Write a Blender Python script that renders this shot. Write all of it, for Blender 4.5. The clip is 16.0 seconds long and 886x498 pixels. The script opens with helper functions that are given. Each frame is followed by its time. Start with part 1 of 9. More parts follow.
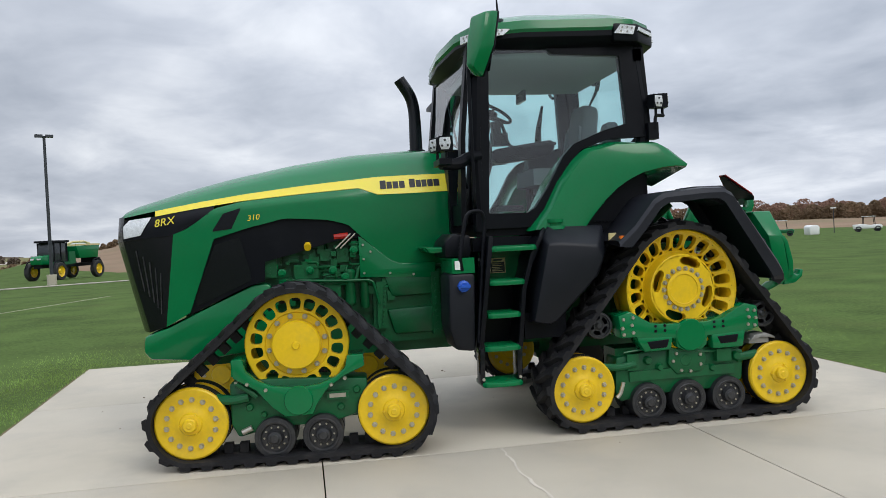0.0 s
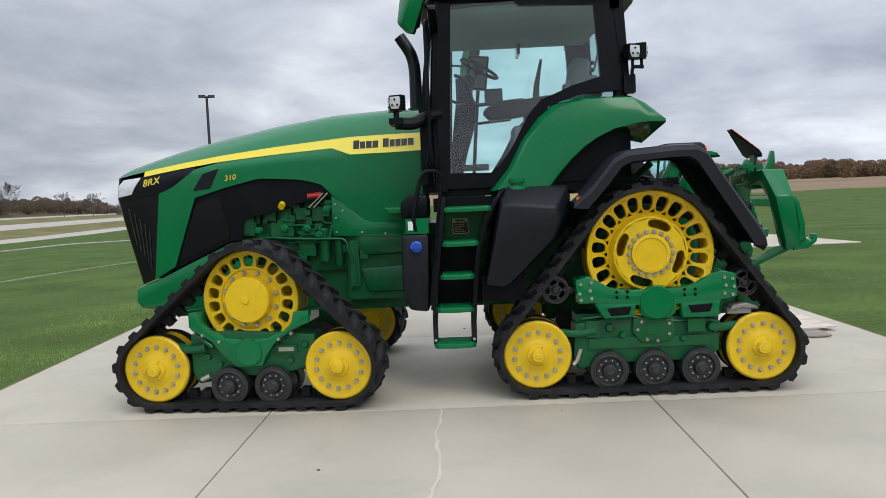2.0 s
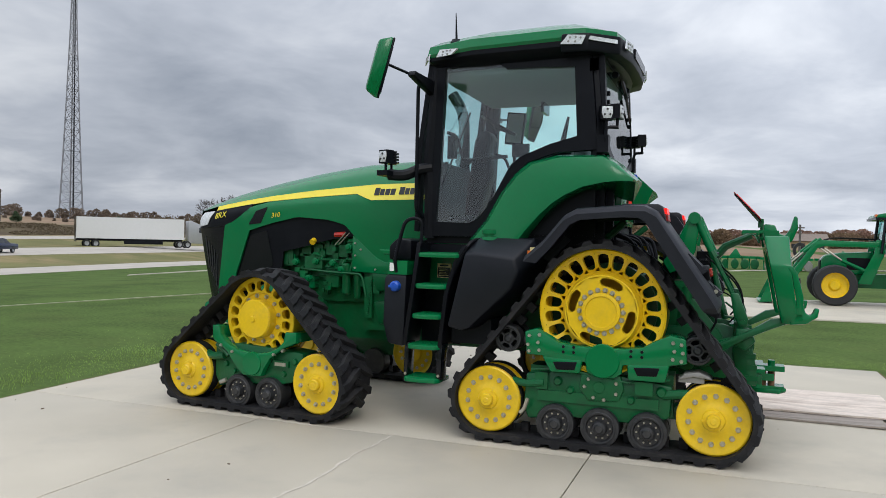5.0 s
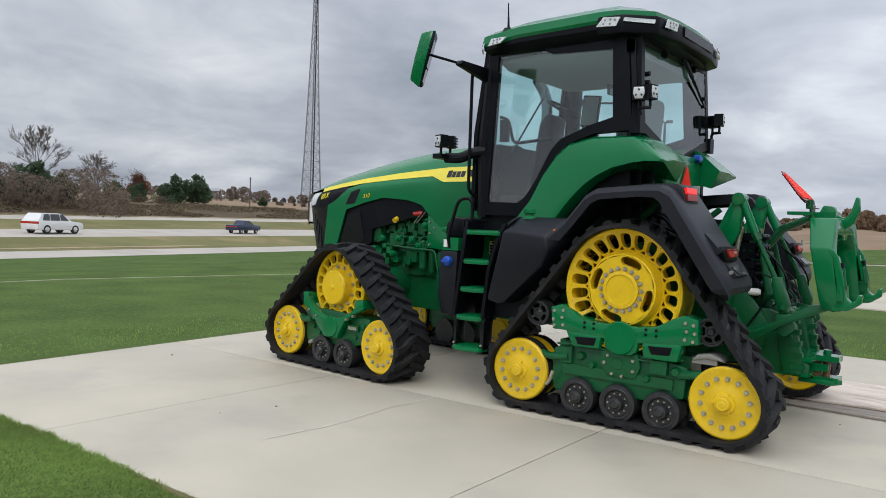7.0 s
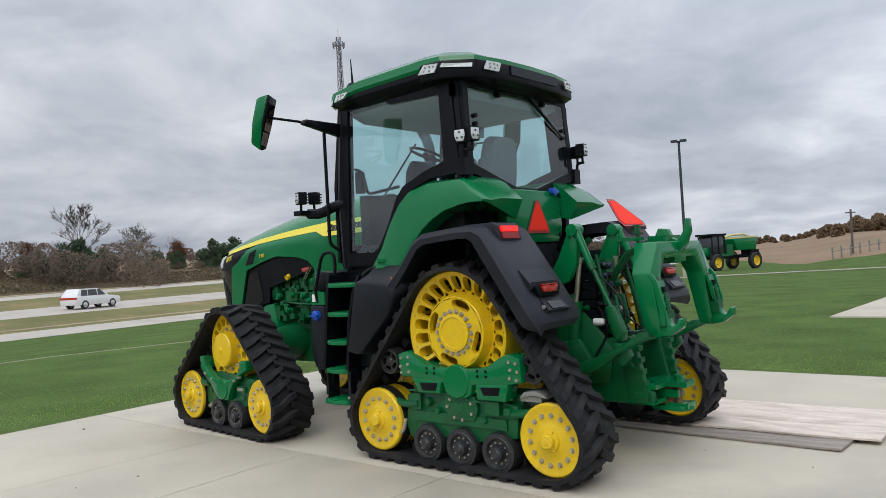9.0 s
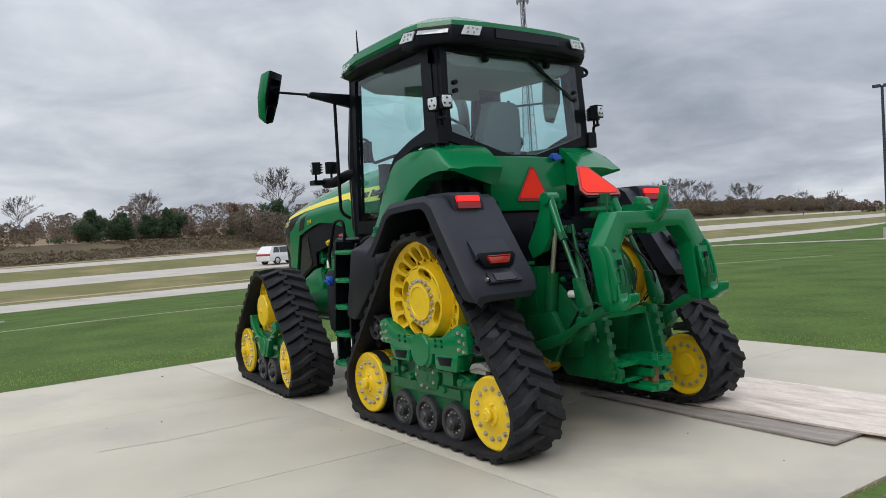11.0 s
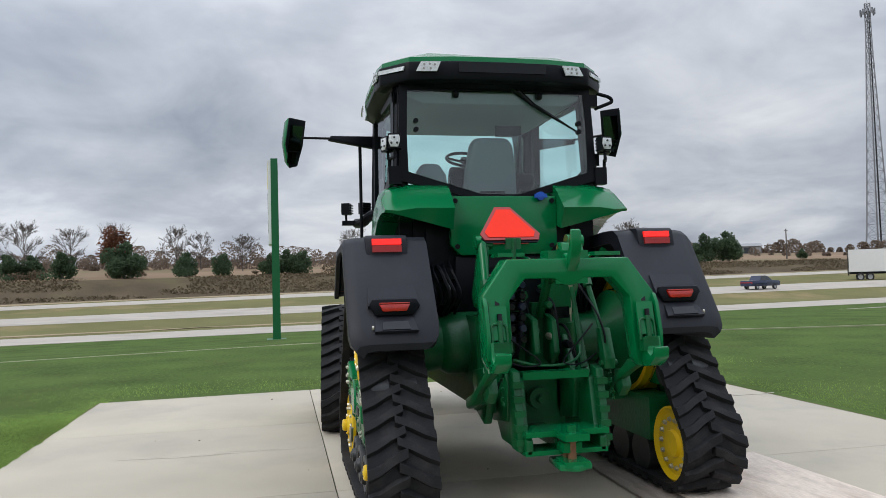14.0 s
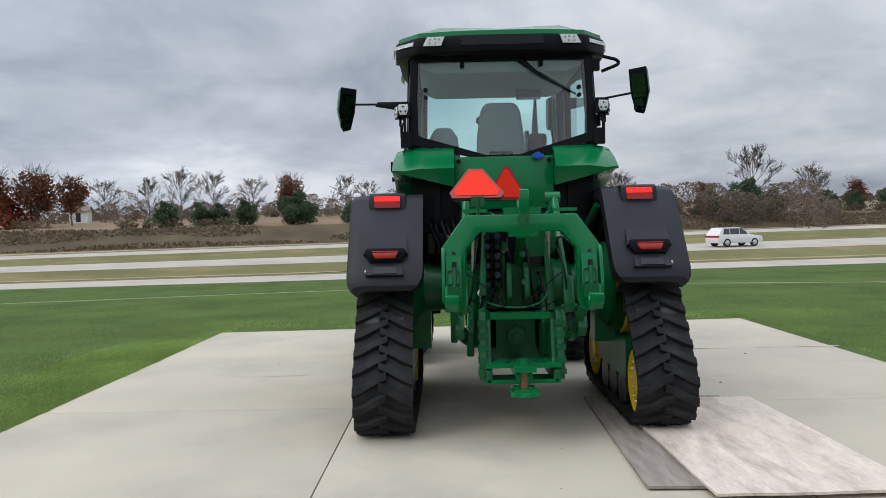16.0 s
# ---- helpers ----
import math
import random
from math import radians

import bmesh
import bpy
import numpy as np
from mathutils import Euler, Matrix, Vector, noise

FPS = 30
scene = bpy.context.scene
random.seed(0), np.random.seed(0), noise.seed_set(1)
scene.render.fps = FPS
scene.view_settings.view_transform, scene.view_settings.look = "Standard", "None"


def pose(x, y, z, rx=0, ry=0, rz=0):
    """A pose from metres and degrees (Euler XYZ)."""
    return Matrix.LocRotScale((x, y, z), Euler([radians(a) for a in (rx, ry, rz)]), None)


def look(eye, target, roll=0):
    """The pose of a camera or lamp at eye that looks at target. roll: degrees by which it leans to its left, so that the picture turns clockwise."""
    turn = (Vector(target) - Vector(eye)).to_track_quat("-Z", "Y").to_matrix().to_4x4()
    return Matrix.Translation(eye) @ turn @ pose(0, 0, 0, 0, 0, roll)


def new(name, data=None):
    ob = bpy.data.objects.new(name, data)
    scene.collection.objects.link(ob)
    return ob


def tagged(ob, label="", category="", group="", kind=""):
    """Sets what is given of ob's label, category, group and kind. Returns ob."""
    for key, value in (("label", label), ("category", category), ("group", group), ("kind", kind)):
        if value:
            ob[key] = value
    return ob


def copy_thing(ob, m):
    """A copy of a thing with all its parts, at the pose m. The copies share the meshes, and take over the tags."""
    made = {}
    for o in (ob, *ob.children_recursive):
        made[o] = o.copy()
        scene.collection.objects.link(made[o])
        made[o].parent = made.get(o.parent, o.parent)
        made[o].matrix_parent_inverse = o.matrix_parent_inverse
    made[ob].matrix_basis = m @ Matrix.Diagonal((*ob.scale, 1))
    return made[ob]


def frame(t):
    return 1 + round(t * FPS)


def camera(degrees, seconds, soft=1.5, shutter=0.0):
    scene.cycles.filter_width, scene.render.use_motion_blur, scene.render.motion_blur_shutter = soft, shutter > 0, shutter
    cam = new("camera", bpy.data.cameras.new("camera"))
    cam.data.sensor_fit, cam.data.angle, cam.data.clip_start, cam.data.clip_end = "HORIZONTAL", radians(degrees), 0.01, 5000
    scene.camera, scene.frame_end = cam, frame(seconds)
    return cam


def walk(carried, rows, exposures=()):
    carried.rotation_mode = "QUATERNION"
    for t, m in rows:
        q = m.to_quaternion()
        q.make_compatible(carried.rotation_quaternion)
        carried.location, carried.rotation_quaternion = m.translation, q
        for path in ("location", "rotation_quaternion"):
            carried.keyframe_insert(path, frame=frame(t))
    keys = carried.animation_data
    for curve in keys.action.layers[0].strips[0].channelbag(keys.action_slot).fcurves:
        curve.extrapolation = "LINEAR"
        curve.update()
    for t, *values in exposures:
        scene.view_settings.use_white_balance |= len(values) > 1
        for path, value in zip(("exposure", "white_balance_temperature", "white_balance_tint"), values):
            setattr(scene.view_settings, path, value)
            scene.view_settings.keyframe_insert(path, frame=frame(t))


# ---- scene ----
# ---- camera ----
cam = camera(60.7, 16.0, soft=0.55)
PATH = [
    (0, (-3.03, -6.837, 1.591), (-2.663, -4.871, 1.56), -2.8),
    (0.5, (-2.628, -6.926, 1.637), (-2.273, -4.958, 1.66), -2.0),
    (1, (-2.281, -6.923, 1.615), (-2.01, -4.941, 1.637), -2.6),
    (1.5, (-1.832, -6.989, 1.595), (-1.786, -4.991, 1.535), -3.0),
    (2, (-1.443, -6.943, 1.57), (-1.494, -4.948, 1.436), -2.6),
    (2.5, (-1.034, -6.876, 1.604), (-1.187, -4.884, 1.512), -2.2),
    (3, (-0.624, -6.856, 1.609), (-0.9, -4.875, 1.574), -1.3),
    (5.5, (1.298, -7.013, 1.581), (0.437, -5.208, 1.558), 1.5),
    (6, (1.673, -6.992, 1.586), (0.649, -5.274, 1.564), 1.9),
    (6.5, (2.052, -6.808, 1.567), (0.898, -5.174, 1.548), 2.5),
    (7, (2.436, -6.68, 1.546), (1.223, -5.091, 1.479), 2.0),
    (7.5, (2.773, -6.442, 1.587), (1.495, -4.906, 1.488), -0.3),
    (8, (3.108, -6.161, 1.629), (1.813, -4.638, 1.589), -1.5),
    (8.5, (3.412, -5.9, 1.638), (2.153, -4.346, 1.67), -2.8),
    (9, (3.765, -5.676, 1.615), (2.465, -4.156, 1.655), -3.3),
    (11.5, (5.148, -4.025, 1.606), (3.423, -3.014, 1.562), -3.0),
    (12, (5.352, -3.59, 1.605), (3.55, -2.724, 1.584), -2.9),
    (12.5, (5.49, -3.14, 1.618), (3.649, -2.36, 1.635), -3.0),
    (13, (5.629, -2.679, 1.622), (3.745, -2.01, 1.658), -2.5),
    (13.5, (5.671, -2.241, 1.589), (3.76, -1.652, 1.637), -1.6),
    (14, (5.784, -1.742, 1.575), (3.83, -1.323, 1.656), -1.5),
    (14.5, (5.904, -1.302, 1.573), (3.928, -1.006, 1.666), -1.6),
    (15, (6.162, -0.969, 1.562), (4.177, -0.73, 1.602), -1.1),
    (15.5, (6.475, -0.708, 1.564), (4.479, -0.59, 1.52), -0.8),
    (16, (6.728, -0.496, 1.587), (4.728, -0.513, 1.537), -1.2),
]
walk(cam, [(t, look(eye, target, roll)) for t, eye, target, roll in PATH])

# ---- sky and sun: a thick, uneven overcast ----
world = bpy.data.worlds.new("overcast_sky")
scene.world = world
world.use_nodes = True
wn, wl = world.node_tree.nodes, world.node_tree.links
wn.clear()


def wnode(kind, **values):
    n = wn.new(kind)
    for key, value in values.items():
        n.inputs[key.replace("_", " ")].default_value = value
    return n


def wmath(op, a, b=None):
    n = wn.new("ShaderNodeMath")
    n.operation = op
    for i, v in enumerate((a, b)):
        if v is None:
            continue
        if isinstance(v, (int, float)):
            n.inputs[i].default_value = v
        else:
            wl.new(v, n.inputs[i])
    return n.outputs[0]


SUN_EL, SUN_AZ = 42.0, 150.0
sky = wn.new("ShaderNodeTexSky")
sky.sky_type, sky.sun_disc = "NISHITA", False
sky.sun_elevation, sky.sun_rotation = radians(SUN_EL), radians(SUN_AZ)
sky.dust_density = 3.0
coords = wn.new("ShaderNodeTexCoord")
split = wn.new("ShaderNodeSeparateXYZ")
wl.new(coords.outputs["Generated"], split.inputs[0])
# the cloud deck: directions thrown onto a flat ceiling, so clouds draw together near the horizon
up = wmath("MAXIMUM", split.outputs["Z"], 0.0)
deck = wmath("ADD", up, 0.22)
plan = wn.new("ShaderNodeCombineXYZ")
wl.new(wmath("DIVIDE", split.outputs["X"], deck), plan.inputs[0])
wl.new(wmath("DIVIDE", split.outputs["Y"], deck), plan.inputs[1])
clouds = wnode("ShaderNodeTexNoise", Scale=0.7, Detail=6.0, Roughness=0.52, Distortion=0.5)
wl.new(plan.outputs[0], clouds.inputs["Vector"])
wisps = wnode("ShaderNodeTexNoise", Scale=2.3, Detail=5.0, Roughness=0.55, Distortion=0.4)
wl.new(plan.outputs[0], wisps.inputs["Vector"])
both = wmath("ADD", wmath("MULTIPLY", clouds.outputs[0], 0.68), wmath("MULTIPLY", wisps.outputs[0], 0.32))
tone = wn.new("ShaderNodeValToRGB")
tone.color_ramp.elements[0].position, tone.color_ramp.elements[0].color = 0.34, (0.325, 0.37, 0.45, 1)
tone.color_ramp.elements[1].position, tone.color_ramp.elements[1].color = 0.66, (0.94, 0.975, 1.03, 1)
mid_tone = tone.color_ramp.elements.new(0.5)
mid_tone.color = (0.57, 0.615, 0.70, 1)
wl.new(both, tone.inputs[0])
# overcast skies grow brighter towards the zenith
gain = wmath("ADD", 0.92, wmath("MULTIPLY", wmath("POWER", up, 2.5), 3.1))
grey = wn.new("ShaderNodeVectorMath")
grey.operation = "SCALE"
# brighter lanes of cloud along one axis of the sky
lane = wmath("ADD", wmath("MULTIPLY", split.outputs["X"], -0.5), wmath("MULTIPLY", split.outputs["Y"], -0.866))
lane = wmath("ADD", 0.86, wmath("MULTIPLY", wmath("MULTIPLY", lane, lane), 0.42))
wl.new(tone.outputs[0], grey.inputs[0])
wl.new(wmath("MULTIPLY", gain, lane), grey.inputs["Scale"])
dim_sky = wn.new("ShaderNodeVectorMath")
dim_sky.operation = "SCALE"
dim_sky.inputs["Scale"].default_value = 0.06
wl.new(sky.outputs[0], dim_sky.inputs[0])
blend = wn.new("ShaderNodeMix")
blend.data_type = "RGBA"
blend.inputs["Factor"].default_value = 0.93
wl.new(dim_sky.outputs[0], blend.inputs["A"])
wl.new(grey.outputs[0], blend.inputs["B"])
back = wnode("ShaderNodeBackground", Strength=1.0)
wl.new(blend.outputs["Result"], back.inputs["Color"])
wl.new(back.outputs[0], wn.new("ShaderNodeOutputWorld").inputs[0])

sun_lamp = new("sun", bpy.data.lights.new("sun", "SUN"))
sun_lamp.data.energy, sun_lamp.data.angle, sun_lamp.data.color = 0.8, radians(25), (1.0, 0.96, 0.9)
sun_lamp.matrix_basis = pose(0, 0, 0, 90 - SUN_EL, 0, 180 - SUN_AZ)

# ---- materials ----


def material(name, colour, rough=0.5, metal=0.0, coat=0.0, vary=0.12, scale=3.0, fine=40.0, bump=0.05, spot=None, spot_amount=0.0, spot_scale=2.0, grain=1.0, islands=False, gloss=0.5, stretch=None):
    """Base colour varied at two scales, an optional stain of another colour, and fine relief."""
    m = bpy.data.materials.new(name)
    m.use_nodes = True
    nodes, links = m.node_tree.nodes, m.node_tree.links
    shader = nodes["Principled BSDF"]
    shader.inputs["Roughness"].default_value = rough
    shader.inputs["Metallic"].default_value = metal
    shader.inputs["Coat Weight"].default_value = coat
    shader.inputs["Specular IOR Level"].default_value = gloss
    shader.inputs["Coat Roughness"].default_value = 0.08
    place = nodes.new("ShaderNodeTexCoord").outputs["Object"]
    if stretch is not None:
        pull = nodes.new("ShaderNodeVectorMath")
        pull.operation = "MULTIPLY"
        links.new(place, pull.inputs[0])
        pull.inputs[1].default_value = stretch
        place = pull.outputs[0]
    broad = nodes.new("ShaderNodeTexNoise")
    broad.inputs["Scale"].default_value, broad.inputs["Detail"].default_value = scale, 4
    small = nodes.new("ShaderNodeTexNoise")
    small.inputs["Scale"].default_value, small.inputs["Detail"].default_value = fine, 3
    links.new(place, broad.inputs["Vector"])
    links.new(place, small.inputs["Vector"])
    total = nodes.new("ShaderNodeMath")
    total.operation = "MULTIPLY_ADD"
    links.new(small.outputs[0], total.inputs[0])
    total.inputs[1].default_value = 0.6 * grain
    links.new(broad.outputs[0], total.inputs[2])
    ramp = nodes.new("ShaderNodeMapRange")
    ramp.inputs["From Min"].default_value, ramp.inputs["From Max"].default_value = 0.45, 1.15
    ramp.inputs["To Min"].default_value, ramp.inputs["To Max"].default_value = 1 - vary, 1 + vary
    links.new(total.outputs[0], ramp.inputs["Value"])
    tint = nodes.new("ShaderNodeVectorMath")
    tint.operation = "SCALE"
    tint.inputs[0].default_value = colour
    links.new(ramp.outputs[0], tint.inputs["Scale"])
    out = tint.outputs[0]
    if islands:
        rnd = nodes.new("ShaderNodeNewGeometry").outputs["Random Per Island"]
        wide = nodes.new("ShaderNodeMapRange")
        wide.inputs["To Min"].default_value, wide.inputs["To Max"].default_value = 0.75, 1.25
        links.new(rnd, wide.inputs["Value"])
        more = nodes.new("ShaderNodeVectorMath")
        more.operation = "SCALE"
        links.new(out, more.inputs[0])
        links.new(wide.outputs[0], more.inputs["Scale"])
        out = more.outputs[0]
    if spot is not None:
        stain = nodes.new("ShaderNodeTexNoise")
        stain.inputs["Scale"].default_value, stain.inputs["Detail"].default_value, stain.inputs["Roughness"].default_value = spot_scale, 6, 0.65
        links.new(place, stain.inputs["Vector"])
        sharp = nodes.new("ShaderNodeMapRange")
        sharp.inputs["From Min"].default_value, sharp.inputs["From Max"].default_value = 0.5, 0.68
        sharp.inputs["To Max"].default_value = spot_amount
        links.new(stain.outputs[0], sharp.inputs["Value"])
        mix = nodes.new("ShaderNodeMix")
        mix.data_type = "RGBA"
        links.new(sharp.outputs[0], mix.inputs["Factor"])
        links.new(out, mix.inputs["A"])
        mix.inputs["B"].default_value = (*spot, 1)
        out = mix.outputs["Result"]
    links.new(out, shader.inputs["Base Color"])
    if bump:
        relief = nodes.new("ShaderNodeBump")
        relief.inputs["Strength"].default_value, relief.inputs["Distance"].default_value = bump, 0.01
        links.new(small.outputs[0], relief.inputs["Height"])
        links.new(relief.outputs[0], shader.inputs["Normal"])
    return m


GREEN = material("green_paint", (0.0008, 0.152, 0.047), 0.22, coat=0.32, gloss=0.2, vary=0.06, bump=0.012, spot=(0.02, 0.12, 0.045), spot_amount=0.08)
# Kept darker than GREEN: the hitch's deep shade is put into this colour.
CAST = material("green_cast_iron_shaded", (0.001, 0.095, 0.028), 0.38, coat=0.15, gloss=0.35, vary=0.2, scale=6, bump=0.2, spot=(0.012, 0.05, 0.022), spot_amount=0.5, spot_scale=5)
YELLOW = material("yellow_paint", (0.76, 0.5, 0.01), 0.35, gloss=0.35, coat=0.2, vary=0.08, scale=5, bump=0.03, spot=(0.45, 0.32, 0.05), spot_amount=0.3, spot_scale=7)
DECAL = material("yellow_decal", (0.8, 0.66, 0.03), 0.3, coat=0.3, vary=0.03, bump=0)
RUBBER = material("black_rubber", (0.010, 0.010, 0.0115), 0.72, gloss=0.3, vary=0.3, scale=5, bump=0.3, spot=(0.045, 0.042, 0.04), spot_amount=0.45, spot_scale=6)
BLACK = material("black_plastic", (0.0036, 0.0043, 0.0068), 0.4, gloss=0.15, vary=0.15, bump=0, fine=40, spot=(0.014, 0.015, 0.018), spot_amount=0.3)
FENDER = material("moulded_black_plastic", (0.0105, 0.0115, 0.017), 0.5, gloss=0.3, vary=0.15, bump=0.05, fine=220, spot=(0.02, 0.022, 0.028), spot_amount=0.4, spot_scale=3)
TANK = material("dark_moulded_tank", (0.0062, 0.0075, 0.0115), 0.45, gloss=0.28, vary=0.15, bump=0.05, fine=220, spot=(0.012, 0.014, 0.018), spot_amount=0.4, spot_scale=3)
GLOSSBLACK = material("gloss_black", (0.004, 0.005, 0.0075), 0.22, gloss=0.3, coat=0.05, vary=0.1, bump=0)
WHEELBLACK = material("black_wheel_paint", (0.018, 0.019, 0.021), 0.4, vary=0.2, bump=0.1, spot=(0.08, 0.075, 0.07), spot_amount=0.35, spot_scale=9)
STEEL = material("zinc_steel", (0.5, 0.47, 0.4), 0.38, metal=0.85, vary=0.2, bump=0.05)
DULLSTEEL = material("dull_steel", (0.24, 0.235, 0.22), 0.5, metal=0.3, vary=0.25, bump=0.1)
RUST = material("rusty_steel", (0.2, 0.09, 0.045), 0.75, vary=0.4, scale=15, bump=0.3)
SEATGREY = material("dark_grey_seat_cloth", (0.17, 0.178, 0.19), 0.85, gloss=0.2, vary=0.1, bump=0, fine=30)
LINER = material("grey_cab_lining", (0.3, 0.305, 0.315), 0.8, vary=0.06, bump=0)
BLUECAP = material("blue_cap_plastic", (0.008, 0.08, 0.45), 0.4, vary=0.05)
WHITE = material("white_paint", (0.75, 0.75, 0.73), 0.45, vary=0.05)
LAMPGLASS = material("clear_lamp_lens", (0.62, 0.64, 0.66), 0.15, coat=0.6, vary=0.25, scale=60, fine=120, bump=0.2)
REDLENS = material("red_lamp_lens", (0.42, 0.022, 0.014), 0.25, coat=0.5, vary=0.2, scale=30, bump=0.1)
AMBER = material("amber_reflector", (0.7, 0.16, 0.01), 0.3, coat=0.4, vary=0.1, bump=0.05)
ORANGE = material("fluorescent_orange_film", (0.9, 0.035, 0.015), 0.6, gloss=0.15, vary=0.05, bump=0.02)
DARKRED = material("dark_red_reflective_tape", (0.3, 0.012, 0.01), 0.35, vary=0.05)
LABEL = material("cream_label", (0.62, 0.52, 0.25), 0.5, vary=0.1)
MIRROR = material("mirror_glass", (0.1, 0.11, 0.12), 0.03, metal=1.0, vary=0.02, bump=0)


def leafy(m, share=0.5):
    """Thin leaves: part of the light passes through them."""
    nodes, links = m.node_tree.nodes, m.node_tree.links
    shader = nodes["Principled BSDF"]
    through_leaf = nodes.new("ShaderNodeBsdfTranslucent")
    links.new(shader.inputs["Base Color"].links[0].from_socket, through_leaf.inputs["Color"])
    mix = nodes.new("ShaderNodeMixShader")
    mix.inputs[0].default_value = share
    links.new(shader.outputs[0], mix.inputs[1])
    links.new(through_leaf.outputs[0], mix.inputs[2])
    links.new(mix.outputs[0], nodes["Material Output"].inputs["Surface"])
    return m


def glow(m, colour, strength):
    shader = m.node_tree.nodes["Principled BSDF"]
    shader.inputs["Emission Color"].default_value = (*colour, 1)
    shader.inputs["Emission Strength"].default_value = strength
    return m


LITRED = glow(material("lit_red_lamp", (0.8, 0.02, 0.01), 0.3, vary=0.05, bump=0), (1.0, 0.012, 0.012), 0.8)


def glass_material(name, tint, gloss):
    m = bpy.data.materials.new(name)
    m.use_nodes = True
    nodes, links = m.node_tree.nodes, m.node_tree.links
    nodes.clear()
    clear = nodes.new("ShaderNodeBsdfTransparent")
    clear.inputs[0].default_value = (*tint, 1)
    shine = nodes.new("ShaderNodeBsdfGlossy")
    shine.inputs["Roughness"].default_value = 0.02
    facing = nodes.new("ShaderNodeLayerWeight")
    facing.inputs["Blend"].default_value = 0.5
    steep = nodes.new("ShaderNodeMath")
    steep.operation = "POWER"
    links.new(facing.outputs["Facing"], steep.inputs[0])
    steep.inputs[1].default_value = 4.0
    edge = nodes.new("ShaderNodeMath")
    edge.operation = "MULTIPLY_ADD"
    links.new(steep.outputs[0], edge.inputs[0])
    edge.inputs[1].default_value, edge.inputs[2].default_value = gloss, 0.11
    mix = nodes.new("ShaderNodeMixShader")
    links.new(edge.outputs[0], mix.inputs[0])
    links.new(clear.outputs[0], mix.inputs[1])
    links.new(shine.outputs[0], mix.inputs[2])
    links.new(mix.outputs[0], nodes.new("ShaderNodeOutputMaterial").inputs[0])
    return m


GLASS = glass_material("tinted_cab_glass", (0.775, 0.995, 0.98), 0.7)
FARGLASS = material("dark_window", (0.03, 0.035, 0.04), 0.12, vary=0.1, bump=0)

# ---- mesh helpers ----


def empty(name, m=None, label="", category="", group="", kind=""):
    ob = new(name)
    ob.empty_display_size = 0.2
    if m is not None:
        ob.matrix_basis = m
    return tagged(ob, label, category, group, kind)


def to_mesh(name, bm, mat, sharp=32):
    bmesh.ops.recalc_face_normals(bm, faces=bm.faces)
    limit = radians(sharp)
    for f in bm.faces:
        f.smooth = True
    for e in bm.edges:
        if len(e.link_faces) == 2 and e.calc_face_angle(0) > limit:
            e.smooth = False
    me = bpy.data.meshes.new(name)
    bm.to_mesh(me)
    bm.free()
    for m in mat if isinstance(mat, (list, tuple)) else [mat]:
        me.materials.append(m)
    return me


def part(name, bm, mat, parent=None, label="", m=None, sharp=32):
    me = bm if isinstance(bm, bpy.types.Mesh) else to_mesh(name, bm, mat, sharp)
    ob = new(name, me)
    ob.parent = parent
    if m is not None:
        ob.matrix_basis = m
    if label:
        ob["label"] = label
    return ob


def bevel(bm, geom_verts, width, segments=2):
    vs = set(geom_verts)
    edges = [e for e in bm.edges if e.verts[0] in vs and e.verts[1] in vs and len(e.link_faces) == 2 and e.calc_face_angle(0) > 0.5]
    if width > 0 and edges:
        bmesh.ops.bevel(bm, geom=edges, offset=width, segments=segments, affect="EDGES", profile=0.5, clamp_overlap=True)


def box(bm, x0, x1, y0, y1, z0, z1, r=0.0, m=None, taper=1.0, segments=2):
    """A box; taper shrinks its top; r rounds its edges."""
    cx, cy = (x0 + x1) / 2, (y0 + y1) / 2
    vs = []
    for z, k in ((z0, 1.0), (z1, taper)):
        for x, y in ((x0, y0), (x1, y0), (x1, y1), (x0, y1)):
            p = Vector((cx + (x - cx) * k, cy + (y - cy) * k, z))
            vs.append(bm.verts.new(m @ p if m is not None else p))
    for q in ((3, 2, 1, 0), (4, 5, 6, 7), (0, 1, 5, 4), (1, 2, 6, 5), (2, 3, 7, 6), (3, 0, 4, 7)):
        bm.faces.new([vs[i] for i in q])
    bevel(bm, vs, r, segments)


def prism(bm, outline, y0, y1, r=0.0, plane="XZ", m=None, inset=0.0, segments=2):
    """An outline in a plane, drawn out along the third axis from y0 to y1; inset shrinks the y0 end."""
    n = len(outline)
    cx, cz = sum(p[0] for p in outline) / n, sum(p[1] for p in outline) / n
    rings = []
    for y, k in ((y0, 1 - inset), (y1, 1.0)):
        ring = []
        for a, b in outline:
            a, b = cx + (a - cx) * k, cz + (b - cz) * k
            p = Vector({"XZ": (a, y, b), "YZ": (y, a, b), "XY": (a, b, y)}[plane])
            ring.append(bm.verts.new(m @ p if m is not None else p))
        rings.append(ring)
    bm.faces.new(rings[0])
    bm.faces.new(rings[1][::-1])
    for i in range(n):
        j = (i + 1) % n
        bm.faces.new((rings[0][j], rings[0][i], rings[1][i], rings[1][j]))
    bmesh.ops.recalc_face_normals(bm, faces=bm.faces)
    bevel(bm, rings[0] + rings[1], r, segments)


